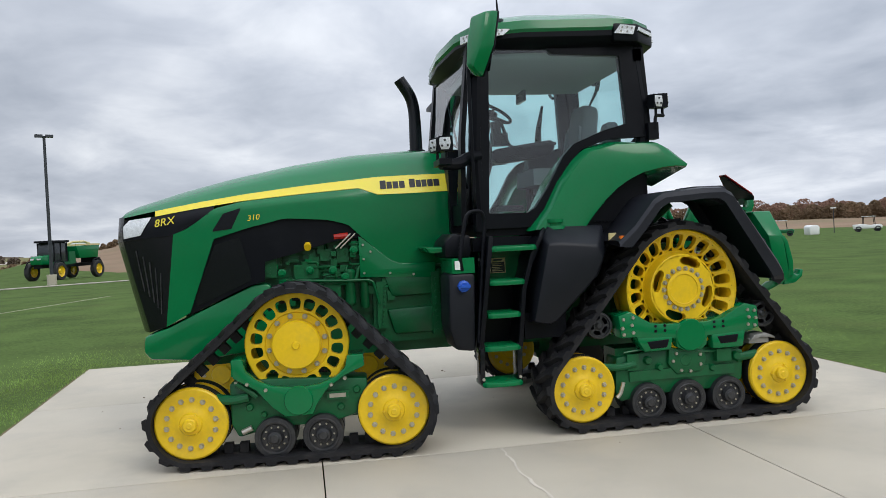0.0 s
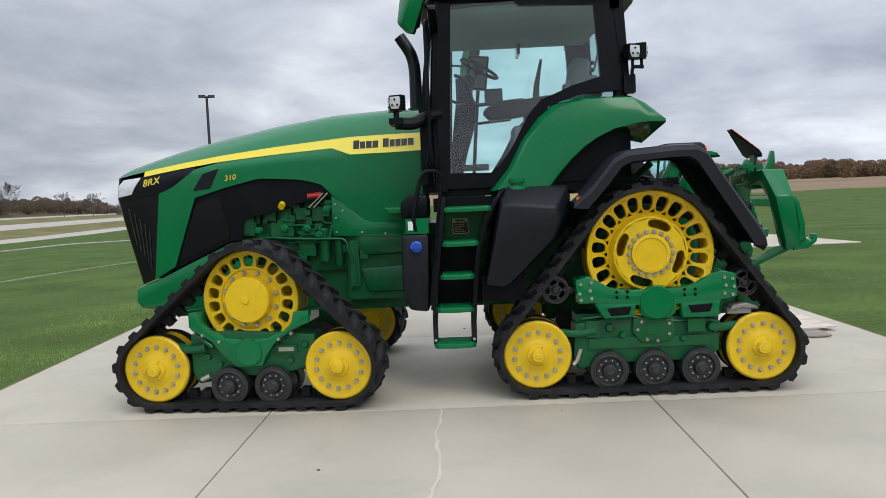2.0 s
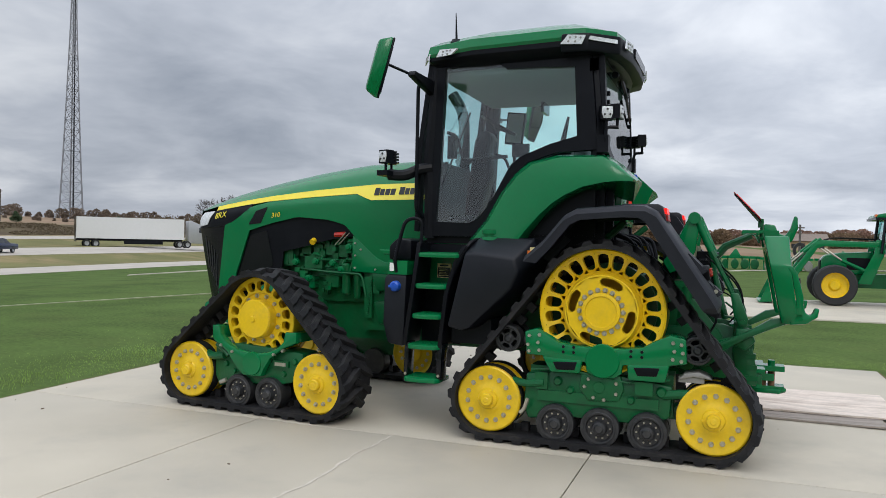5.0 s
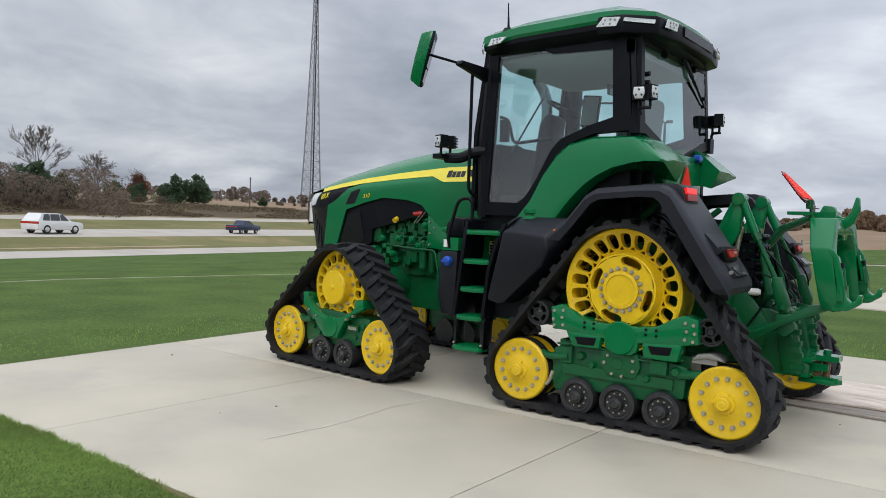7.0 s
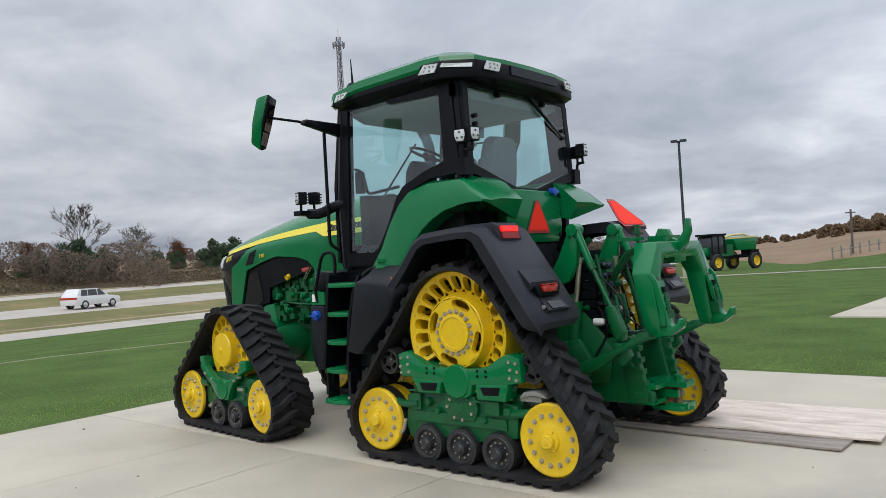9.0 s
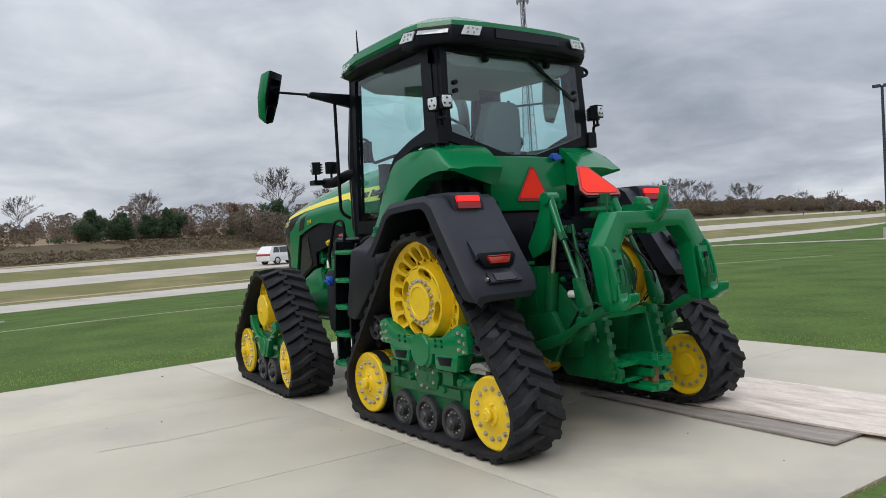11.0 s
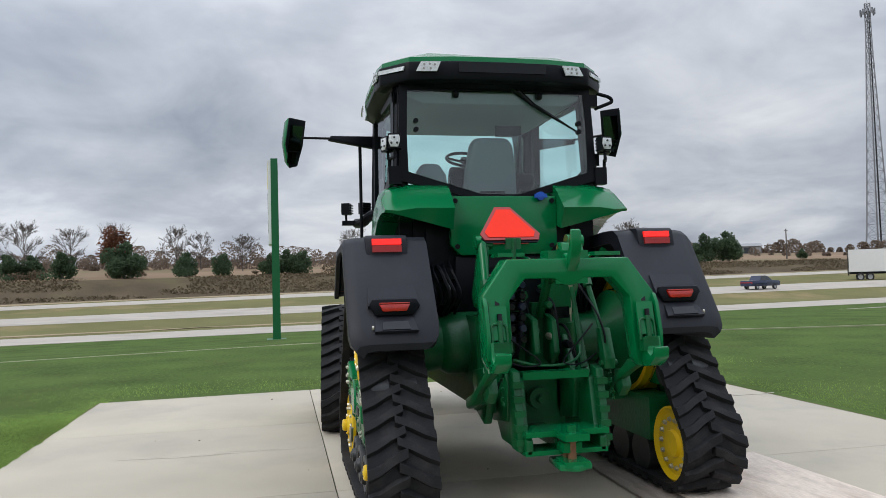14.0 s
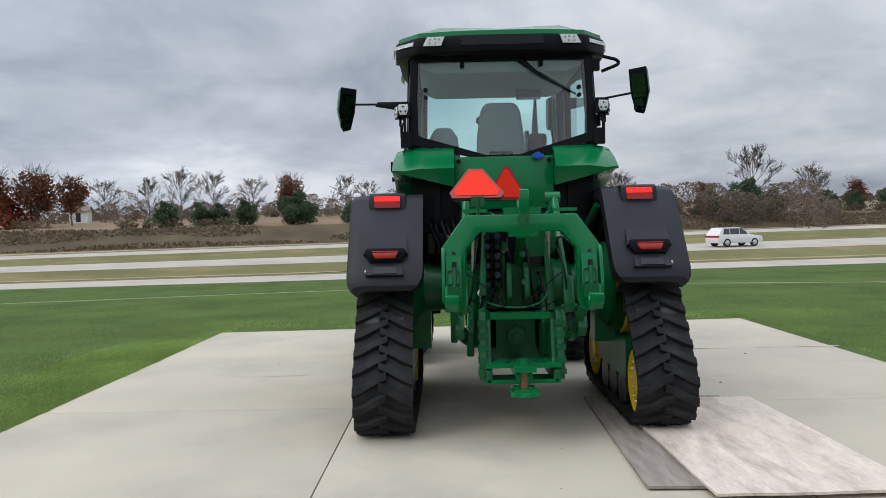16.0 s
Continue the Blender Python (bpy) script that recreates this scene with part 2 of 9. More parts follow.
def lathe(bm, profile, segments=32, m=None, close=False):
    """A profile of (radius, y) turned round the y axis."""
    rings = []
    for r, y in profile:
        if r < 1e-5:
            p = Vector((0, y, 0))
            rings.append([bm.verts.new(m @ p if m is not None else p)])
            continue
        ring = []
        for i in range(segments):
            a = math.tau * i / segments
            p = Vector((r * math.cos(a), y, r * math.sin(a)))
            ring.append(bm.verts.new(m @ p if m is not None else p))
        rings.append(ring)
    pairs = list(zip(rings, rings[1:])) + ([(rings[-1], rings[0])] if close else [])
    for a, b in pairs:
        for i in range(segments):
            j = (i + 1) % segments
            if len(a) == 1 and len(b) == 1:
                break
            if len(a) == 1:
                bm.faces.new((a[0], b[i], b[j]))
            elif len(b) == 1:
                bm.faces.new((a[i], b[0], a[j]))
            else:
                bm.faces.new((a[i], b[i], b[j], a[j]))


def tube(bm, points, radius, segments=10, caps=True):
    """A round bar through points; radius may be a list."""
    pts = [Vector(p) for p in points]
    rad = radius if isinstance(radius, (list, tuple)) else [radius] * len(pts)
    rings, side = [], None
    for i, p in enumerate(pts):
        way = (pts[min(i + 1, len(pts) - 1)] - pts[max(i - 1, 0)]).normalized()
        if side is None:
            side = way.orthogonal().normalized()
        side = (side - way * side.dot(way)).normalized()
        other = way.cross(side)
        rings.append([bm.verts.new(p + rad[i] * (math.cos(a) * side + math.sin(a) * other)) for a in (math.tau * k / segments for k in range(segments))])
    for a, b in zip(rings, rings[1:]):
        for i in range(segments):
            j = (i + 1) % segments
            bm.faces.new((a[i], a[j], b[j], b[i]))
    if caps:
        bm.faces.new(rings[0][::-1])
        bm.faces.new(rings[-1])


def bend(points, radius=0.05, steps=4):
    """Rounds the corners of a line of points."""
    pts = [Vector(p) for p in points]
    out = [pts[0]]
    for a, b, c in zip(pts, pts[1:], pts[2:]):
        ra = min(radius, (a - b).length * 0.45)
        rc = min(radius, (c - b).length * 0.45)
        p, q = b + (a - b).normalized() * ra, b + (c - b).normalized() * rc
        for k in range(steps + 1):
            t = k / steps
            out.append((1 - t) ** 2 * p + 2 * t * (1 - t) * b + t * t * q)
    out.append(pts[-1])
    return out


def rod(bm, a, b, ra, rb=None, segments=14):
    tube(bm, [a, b], [ra, ra if rb is None else rb], segments)


def sheet(bm, lower, upper, depth, side, xs, thick=0.014, rows=5):
    """A skin between two lines z = lower(x) and z = upper(x), bent to the half width depth(x, z); side is -1 or 1."""
    outer, inner = [], []
    for x in xs:
        a, b = lower(x), upper(x)
        co, ci = [], []
        for k in range(rows + 1):
            z = a + (b - a) * k / rows
            y = depth(x, z)
            co.append(bm.verts.new((x, side * y, z)))
            ci.append(bm.verts.new((x, side * (y - thick), z)))
        outer.append(co)
        inner.append(ci)
    n = len(xs)
    for i in range(n - 1):
        for k in range(rows):
            bm.faces.new((outer[i][k], outer[i + 1][k], outer[i + 1][k + 1], outer[i][k + 1]))
            bm.faces.new((inner[i][k + 1], inner[i + 1][k + 1], inner[i + 1][k], inner[i][k]))
        for k in (0, rows):
            bm.faces.new((outer[i][k], inner[i][k], inner[i + 1][k], outer[i + 1][k]))
    for i in (0, n - 1):
        for k in range(rows):
            bm.faces.new((outer[i][k], outer[i][k + 1], inner[i][k + 1], inner[i][k]))
    bmesh.ops.remove_doubles(bm, verts=bm.verts, dist=0.0004)


def line(*pts):
    xs, zs = [p[0] for p in pts], [p[1] for p in pts]
    return lambda x: float(np.interp(x, xs, zs))


def ring_plate(bm, inner, outer, place, thick, cut=False):
    """A flat frame between two outlines with the same count of points; place(a, b, d) gives the point d deep."""
    n = len(inner)
    v = [[bm.verts.new(place(a, b, d)) for a, b in pts] for pts in (inner, outer) for d in (0.0, thick)]
    i0, i1, o0, o1 = v
    for i in range(n):
        j = (i + 1) % n
        bm.faces.new((i0[i], i0[j], o0[j], o0[i]))
        bm.faces.new((i1[j], i1[i], o1[i], o1[j]))
        bm.faces.new((i0[j], i0[i], i1[i], i1[j]))
        bm.faces.new((o0[i], o0[j], o1[j], o1[i]))
# ---- ground: one sheet; u runs along the highway, v away from the tractor towards it ----
VN, UN = Vector((-0.9563, -0.2924, 0)), Vector((0.2924, -0.9563, 0))
SLOPE = [  # v, height at u = 0, rise per metre of u
    (-3000, 0.0, 0.0), (14, 0.0, 0.0), (22, -0.45, 0.0), (32, -1.15, 0.002), (42, -1.42, 0.0085), (48.5, -1.4, 0.006), (54, -1.45, 0.004), (60, -1.06, 0.0003), (70.5, -0.84, -0.004),
    (80, -1.05, -0.007), (92, -0.57, -0.0095), (98, -0.28, -0.0105), (103, 0.1, -0.0095), (112, 2.75, -0.0072), (130, 3.5, -0.008), (180, 5.6, -0.012), (260, 8.0, -0.013), (600, 9.5, -0.013), (3000, 11.0, -0.013)]


def ground_z(u, v):
    k = min(max(u, -160.0), 120.0)
    base = float(np.interp(v, [s[0] for s in SLOPE], [s[1] for s in SLOPE]))
    rise = float(np.interp(v, [s[0] for s in SLOPE], [s[2] for s in SLOPE]))
    z = base + rise * k
    if v < 40:
        z -= 0.55 * max(0.0, min(1.9, (-u - 18) / 40)) * max(0.0, min(1.0, (40 - v) / 12)) * (1 if v > -60 else 0.4)
    # the lawn climbs to the stubble and the far woods
    onset = float(np.interp(v, (-20, -4), (56, 104)))
    z += max(0.0, min(-u - onset, 150.0)) * float(np.interp(v, (-900, -140, -80, -60, -37, -28, -12, 0, 12, 26), (0.015, 0.022, 0.0125, 0.019, 0.030, 0.033, 0.034, 0.027, 0.024, 0.0)))
    if v < 21.5 and math.hypot(u, v) < 12:
        z -= 0.012
    return z


def road_turn(u):
    """The highway turns in towards the lawn beyond the left end of the view."""
    return 0.13 * min(max(0.0, -u - 95.0), 300.0)


def spot(u, v, dz=0.0):
    p = UN * u + VN * (v - road_turn(u) * min(1.0, max(0.0, (v + 20.0) / 62.0)))
    return Vector((p.x, p.y, ground_z(u, v) + dz))


def uv_of(x, y):
    p = Vector((x, y, 0))
    u, w = p.dot(UN), p.dot(VN)
    b = road_turn(u)
    v = w if w < -20 else (w + b * 20 / 62) / (1 - b / 62)
    return u, (v if v < 42 else w + b)


def on_ground(x, y):
    return ground_z(*uv_of(x, y))


def from_eye(bearing, distance, eye=(0.0, -3.0)):
    """Plan position at a compass bearing (degrees, anticlockwise from +y) and distance."""
    b = radians(bearing)
    return eye[0] - math.sin(b) * distance, eye[1] + math.cos(b) * distance


LAWN = material("mown_lawn", (0.058, 0.09, 0.024), 0.95, gloss=0.06, vary=0.55, scale=0.6, fine=16, grain=1.5, bump=1.0, spot=(0.084, 0.108, 0.034), spot_amount=0.5, spot_scale=0.45)
VERGE = material("tired_verge_grass", (0.15, 0.145, 0.062), 0.95, gloss=0.08, vary=0.25, scale=0.12, fine=30, bump=0.6, spot=(0.27, 0.205, 0.11), spot_amount=0.8, spot_scale=0.11)
BRUSH = material("brown_dead_brush", (0.095, 0.073, 0.047), 0.95, gloss=0.08, vary=0.35, scale=0.2, fine=6, bump=0.8, spot=(0.13, 0.11, 0.06), spot_amount=0.6, spot_scale=0.16)
FIELD = material("pale_dry_field", (0.235, 0.165, 0.11), 0.95, gloss=0.08, vary=0.25, scale=0.05, fine=5, bump=0.5, spot=(0.16, 0.15, 0.08), spot_amount=0.7, spot_scale=0.03)
CONCRETE = material("worn_concrete", (0.465, 0.418, 0.335), 0.72, gloss=0.25, vary=0.16, scale=0.8, fine=120, bump=0.14, spot=(0.33, 0.305, 0.262), spot_amount=0.6, spot_scale=0.55)
ROADGREY = material("pale_road_concrete", (0.42, 0.38, 0.33), 0.85, gloss=0.2, vary=0.12, scale=0.3, fine=40, bump=0.1, spot=(0.28, 0.255, 0.22), spot_amount=0.5, spot_scale=0.25)
SAND = material("dry_soil_edge", (0.3, 0.24, 0.15), 0.95, gloss=0.1, vary=0.3, scale=1, fine=30, bump=0.5)
JOINT = material("dark_joint", (0.17, 0.15, 0.125), 0.9, vary=0.3, bump=0.2)

bm = bmesh.new()
us = [-2500, -1400, -800] + list(range(-512, 121, 12)) + [121] + [160, 260, 500, 1000, 2500]
vs = [-2500, -900, -350, -200, -140, -110, -80, -70, -60, -50, -43, -37, -32, -28, -20, -12, -5, 0, 6, 10, 14, 18, 22, 27, 32, 37, 42, 45, 48.5, 51, 54, 57, 60, 65, 70.5, 75, 80, 86, 92, 95, 98, 100.5, 103, 105, 107.5, 110, 112, 120, 130, 150, 180, 230, 320, 600, 1200, 2500]
grid = [[bm.verts.new(spot(u, v)) for v in vs] for u in us]
for i in range(len(us) - 1):
    for j in range(len(vs) - 1):
        f = bm.faces.new((grid[i][j], grid[i + 1][j], grid[i + 1][j + 1], grid[i][j + 1]))
        v = (vs[j] + vs[j + 1]) / 2
        f.material_index = 0 if v < 48 else 1 if v < 101 else 2 if v < 114 or (us[i] < -220 and v < 150) else 3
        if v < 48 and (us[i] < -340 or v < -150):
            f.material_index = 1
tagged(part("ground", bm, [LAWN, VERGE, BRUSH, FIELD], None, sharp=70), "mown green lawn, tired verges and a brown bank", "ground", kind="structure")


def strip(name, v0, v1, mat, label, lift=0.02, u0=-512, u1=120, step=12, thick=0.06, wave=0.0):
    bm = bmesh.new()
    rows = []
    for u in np.arange(u0, u1 + 0.1, step):
        w = wave * noise.noise(Vector((u * 0.3, v0, 0)))
        rows.append([bm.verts.new(spot(u, v, dz)) for v, dz in ((v0 + w, lift - thick), (v0 + w, lift), ((v0 + v1) / 2, lift), (v1, lift), (v1, lift - thick))])
    for a, b in zip(rows, rows[1:]):
        for k in range(4):
            bm.faces.new((a[k], a[k + 1], b[k + 1], b[k]))
    return tagged(part(name, bm, mat, None, sharp=50), label, "road", kind="structure")


strip("access_road", 42.2, 48.3, ROADGREY, "pale concrete frontage road beyond the lawn")
strip("road", 60.3, 70.5, ROADGREY, "pale concrete highway carriageway between grass strips")
strip("far_road", 92.5, 98.5, ROADGREY, "far pale highway carriageway below the bank")
strip("soil_edge", 99.5, 101.0, SAND, "dry sandy shoulder at the foot of the bank", lift=0.03, wave=1.2, step=4)
strip("soil_edge", 51.0, 52.6, SAND, "dry tan shoulder beside the frontage road", lift=0.03, wave=2.0, u0=-60, u1=60, step=4)

# the display slab: nine cast squares with open joints
SX, SY = (-5.74, -2.96, -0.06, 2.72), (-4.22, -1.36, 1.6, 4.38)


def slab_x(i, y):
    return SX[i] - (0.063 * y if i == 0 else 0.0)


def slab_block(bm, i0, i1, y0, y1, gap, z0, z1, r):
    prism(bm, [(slab_x(i0, y0) + gap, y0 + gap), (slab_x(i1, y0) - gap, y0 + gap), (slab_x(i1, y1) - gap, y1 - gap), (slab_x(i0, y1) + gap, y1 - gap)], z0, z1, r, plane="XY")


slab = empty("pavement", None, "worn pale concrete display slab with dark joints", "pavement", kind="structure")
for i in range(3):
    for j in range(3):
        bm = bmesh.new()
        slab_block(bm, i, i + 1, SY[j], SY[j + 1], 0.004, -0.14, 0.0, 0.006)
        part("slab_panel", bm, CONCRETE, slab)
bm = bmesh.new()
slab_block(bm, 0, 3, SY[0], SY[3], 0.01, -0.15, -0.012, 0)
part("joint_bed", bm, JOINT, slab)
# ---- the tractor: front towards -x, left side towards -y, rear axle over the origin ----
tractor = empty("tracked_tractor", None, "green and yellow four-track farm tractor parked on a concrete slab", "tractor")


def hull(circles, extra):
    """A closed belt line round circles (x, z, radius) given anticlockwise: points and outward normals, evenly spaced."""
    n = len(circles)
    ties = []
    for i in range(n):
        (x1, z1, r1), (x2, z2, r2) = circles[i], circles[(i + 1) % n]
        r1, r2 = r1 + extra, r2 + extra
        d = Vector((x2 - x1, z2 - z1))
        gap = d.length
        d.normalize()
        k = (r1 - r2) / gap
        out = d * k + Vector((d.y, -d.x)) * math.sqrt(1 - k * k)
        ties.append((Vector((x1, z1)) + out * r1, Vector((x2, z2)) + out * r2, out))
    pts = []
    for i in range(n):
        a, b, out = ties[i]
        for k in range(14):
            pts.append(a.lerp(b, k / 14))
        x, z, r = circles[(i + 1) % n]
        r += extra
        a0 = math.atan2(out.y, out.x)
        nxt = ties[(i + 1) % n][2]
        a1 = math.atan2(nxt.y, nxt.x)
        while a1 < a0:
            a1 += math.tau
        for k in range(18):
            t = a0 + (a1 - a0) * k / 18
            pts.append(Vector((x + r * math.cos(t), z + r * math.sin(t))))
    return pts


def even(pts, count):
    """Equal steps along a closed line: (point, tangent)."""
    closed = pts + [pts[0]]
    lens = [0.0]
    for a, b in zip(closed, closed[1:]):
        lens.append(lens[-1] + (b - a).length)
    xs, zs = [p.x for p in closed], [p.y for p in closed]

    def at(s):
        s %= lens[-1]
        return Vector((np.interp(s, lens, xs), np.interp(s, lens, zs)))
    out = []
    for k in range(count):
        s = lens[-1] * k / count
        out.append((at(s), (at(s + 0.02) - at(s - 0.02)).normalized()))
    return out


WIDE = 0.45


def belt_mesh(circles):
    bm = bmesh.new()
    inner, outer = hull(circles, 0.0), hull(circles, 0.034)
    h = WIDE / 2
    rows = []
    for a, b in zip(inner, outer):
        rows.append([bm.verts.new(p) for p in ((a.x, -h, a.y), (a.x, h, a.y), (b.x, h, b.y), (b.x, h - 0.012, b.y), (b.x, -h + 0.012, b.y), (b.x, -h, b.y))])
    for i in range(len(rows)):
        p, q = rows[i], rows[(i + 1) % len(rows)]
        for k in range(6):
            j = (k + 1) % 6
            bm.faces.new((p[k], q[k], q[j], p[j]))
    # guide blocks along the inside
    for p, way in even(hull(circles, -0.002), 44):
        nrm = Vector((way.y, -way.x))
        m = Matrix(((way.x, 0, nrm.x, p.x), (0, 1, 0, 0), (way.y, 0, nrm.y, p.y), (0, 0, 0, 1)))
        box(bm, -0.032, 0.032, -0.03, 0.03, -0.07, 0.0, 0, m)
    return to_mesh("rubber_track", bm, RUBBER)


def lug_mesh(side):
    """One slanted tread bar, from the track's edge to a little past its middle."""
    bm = bmesh.new()
    lo, hi = [], []
    for y, x in ((-0.03, 0.075), (0.06, 0.035), (0.15, -0.02), (WIDE / 2 + 0.002, -0.045)):
        w = 0.035 if y < 0.2 else 0.039
        for k, z, ww in ((lo, -0.006, w * 1.15), (hi, 0.036 if y < 0.2 else 0.024, w * 0.78)):
            k.append((bm.verts.new((x - ww, side * y, z)), bm.verts.new((x + ww, side * y, z))))
    for i in range(3):
        for a, b in ((lo[i], lo[i + 1]), (hi[i], hi[i + 1])):
            bm.faces.new((a[0], a[1], b[1], b[0]))
        for k in (0, 1):
            bm.faces.new((lo[i][k], lo[i + 1][k], hi[i + 1][k], hi[i][k]))
    for i in (0, 3):
        bm.faces.new((lo[i][0], lo[i][1], hi[i][1], hi[i][0]))
    return to_mesh("tread_lug", bm, RUBBER, 25)


LUGS = [lug_mesh(-1), lug_mesh(1)]


def bolt_mesh(r=0.016, h=0.016):
    bm = bmesh.new()
    lathe(bm, [(0, -h), (r * 0.8, -h), (r, -h * 0.6), (r, 0.002), (r * 1.35, 0.002), (r * 1.35, 0.008)], 6)
    return to_mesh("bolt", bm, STEEL, 20)


BOLT = bolt_mesh()


def bolts(parent, count, radius, y, turn=0.0, m=None, arc=math.tau):
    for k in range(count):
        a = turn + arc * k / count
        part("bolt", BOLT, None, parent, m=pose(radius * math.cos(a), y, radius * math.sin(a)))


def windows(bm, r0, r1, hole0, hole1, count, fill, y0, y1, turn=0.0, flare=0.0):
    """A ring plate at y0..y1 with rounded openings all round."""
    for k in range(count):
        mid, half = turn + math.tau * (k + 0.5) / count, math.pi / count
        rc, rh = (hole0 + hole1) / 2, (hole1 - hole0) / 2
        cell, hole = [], []
        for i in range(16):
            t = math.tau * i / 16
            c, s = math.cos(t), math.sin(t)
            q = max(abs(c), abs(s))
            u, w = c / q, s / q
            cell.append((mid + half * u, (r0 + r1) / 2 + (r1 - r0) / 2 * w))
            p = 1.0 / (abs(c) ** 3.4 + abs(s) ** 3.4) ** (1 / 3.4)
            hole.append((mid + half * fill * c * p, rc + rh * s * p))
        loops = []
        for pts, ys in ((cell, (y0, y1)), (hole, (y0, y1))):
            for y in ys:
                loops.append([bm.verts.new((r * math.cos(a), y + flare * (r1 - r) / (r1 - r0), r * math.sin(a))) for a, r in pts])
        c0, c1, h0, h1 = loops
        for i in range(16):
            j = (i + 1) % 16
            bm.faces.new((c0[i], c0[j], h0[j], h0[i]))
            bm.faces.new((h0[i], h0[j], h1[j], h1[i]))
            bm.faces.new((c1[j], c1[i], h1[i], h1[j]))
    bmesh.ops.remove_doubles(bm, verts=bm.verts, dist=0.0006)


def idler_mesh():
    bm = bmesh.new()
    prof = [(0, -0.062), (0.018, -0.062), (0.024, -0.058), (0.042, -0.058), (0.05, -0.048), (0.052, -0.022), (0.075, -0.016), (0.083, -0.004), (0.105, 0.0), (0.125, 0.012), (0.215, 0.012), (0.235, 0.002),
            (0.25, 0.002), (0.262, 0.012), (0.264, 0.03), (0.264, 0.16), (0.2, 0.165), (0.2, 0.215), (0.264, 0.22), (0.264, 0.33), (0.25, 0.34), (0.215, 0.315), (0.1, 0.315), (0.09, 0.34), (0.0, 0.34)]
    lathe(bm, prof, 40)
    for k in range(3):
        a = 1.1 + math.tau * k / 3
        rod(bm, (0.075 * math.cos(a), -0.03, 0.075 * math.sin(a)), (0.075 * math.cos(a), 0.0, 0.075 * math.sin(a)), 0.008, segments=6)
    return to_mesh("idler_wheel", bm, YELLOW)


def tyre_mesh(r, w):
    """A thin rubber band on a wheel."""
    bm = bmesh.new()
    lathe(bm, [(r - 0.03, 0.0), (r, 0.006), (r, w - 0.006), (r - 0.03, w)], 40, close=True)
    return to_mesh("rubber_tread", bm, RUBBER)


def road_mesh():
    bm = bmesh.new()
    lathe(bm, [(0, -0.03), (0.028, -0.03), (0.036, -0.02), (0.05, -0.016), (0.056, 0.004), (0.062, 0.022), (0.095, 0.022), (0.105, 0.004), (0.118, 0.002), (0.122, 0.006), (0.146, 0.008), (0.15, 0.02), (0.15, 0.15), (0.1, 0.155),
               (0.1, 0.215), (0.15, 0.22), (0.15, 0.35), (0, 0.35)], 32)
    return to_mesh("road_wheel", bm, WHEELBLACK)


def small_bolt_mesh():
    bm = bmesh.new()
    lathe(bm, [(0, -0.008), (0.007, -0.008), (0.009, 0.002)], 6)
    return to_mesh("bolt", bm, STEEL, 20)


def pin_mesh():
    bm = bmesh.new()
    rod(bm, (0, 0, 0), (0, 0.24, 0), 0.014, segments=6)
    return to_mesh("drive_pin", bm, RUBBER)


IDLER, ROADWHEEL, SMALLBOLT, DRIVE_PIN = idler_mesh(), road_mesh(), small_bolt_mesh(), pin_mesh()


def rear_drive():
    bm = bmesh.new()
    windows(bm, 0.312, 0.465, 0.328, 0.443, 22, 0.74, 0.01, 0.07, flare=0.08)
    lathe(bm, [(0.465, 0.01), (0.472, 0.0), (0.482, 0.006), (0.482, 0.2), (0.445, 0.2), (0.445, 0.05)], 66)
    lathe(bm, [(0.312, 0.09), (0.3, 0.092), (0.293, 0.08), (0.281, -0.002), (0.276, -0.006), (0.268, -0.006)], 66)
    windows(bm, 0.188, 0.268, 0.194, 0.262, 4, 0.5, -0.006, 0.05, 0.45)
    lathe(bm, [(0.188, -0.006), (0.148, -0.006), (0.146, -0.024), (0.12, -0.028), (0.115, -0.02), (0.03, -0.02), (0, -0.024)], 44)
    # the second rim towards the tractor
    lathe(bm, [(0.482, 0.22), (0.482, 0.28), (0.445, 0.28), (0.445, 0.22)], 66, close=True)
    lathe(bm, [(0.3, 0.09), (0.3, 0.25), (0.1, 0.26), (0.1, 0.29)], 44)
    return to_mesh("drive_wheel", bm, YELLOW)


def front_drive():
    bm = bmesh.new()
    windows(bm, 0.24, 0.372, 0.252, 0.34, 18, 0.78, 0.0, 0.05)
    lathe(bm, [(0.372, 0.0), (0.38, 0.006), (0.38, 0.2), (0.345, 0.2), (0.345, 0.05)], 54)
    lathe(bm, [(0.24, 0.0), (0.236, 0.0), (0.228, 0.012), (0.18, 0.012), (0.178, -0.075), (0.168, -0.09), (0.03, -0.1), (0.024, -0.112), (0, -0.112)], 48)
    lathe(bm, [(0.38, 0.22), (0.38, 0.28), (0.345, 0.28), (0.345, 0.22)], 54, close=True)
    lathe(bm, [(0.24, 0.25), (0.1, 0.24), (0.1, 0.29), (0.24, 0.28)], 40)
    return to_mesh("drive_wheel", bm, YELLOW)


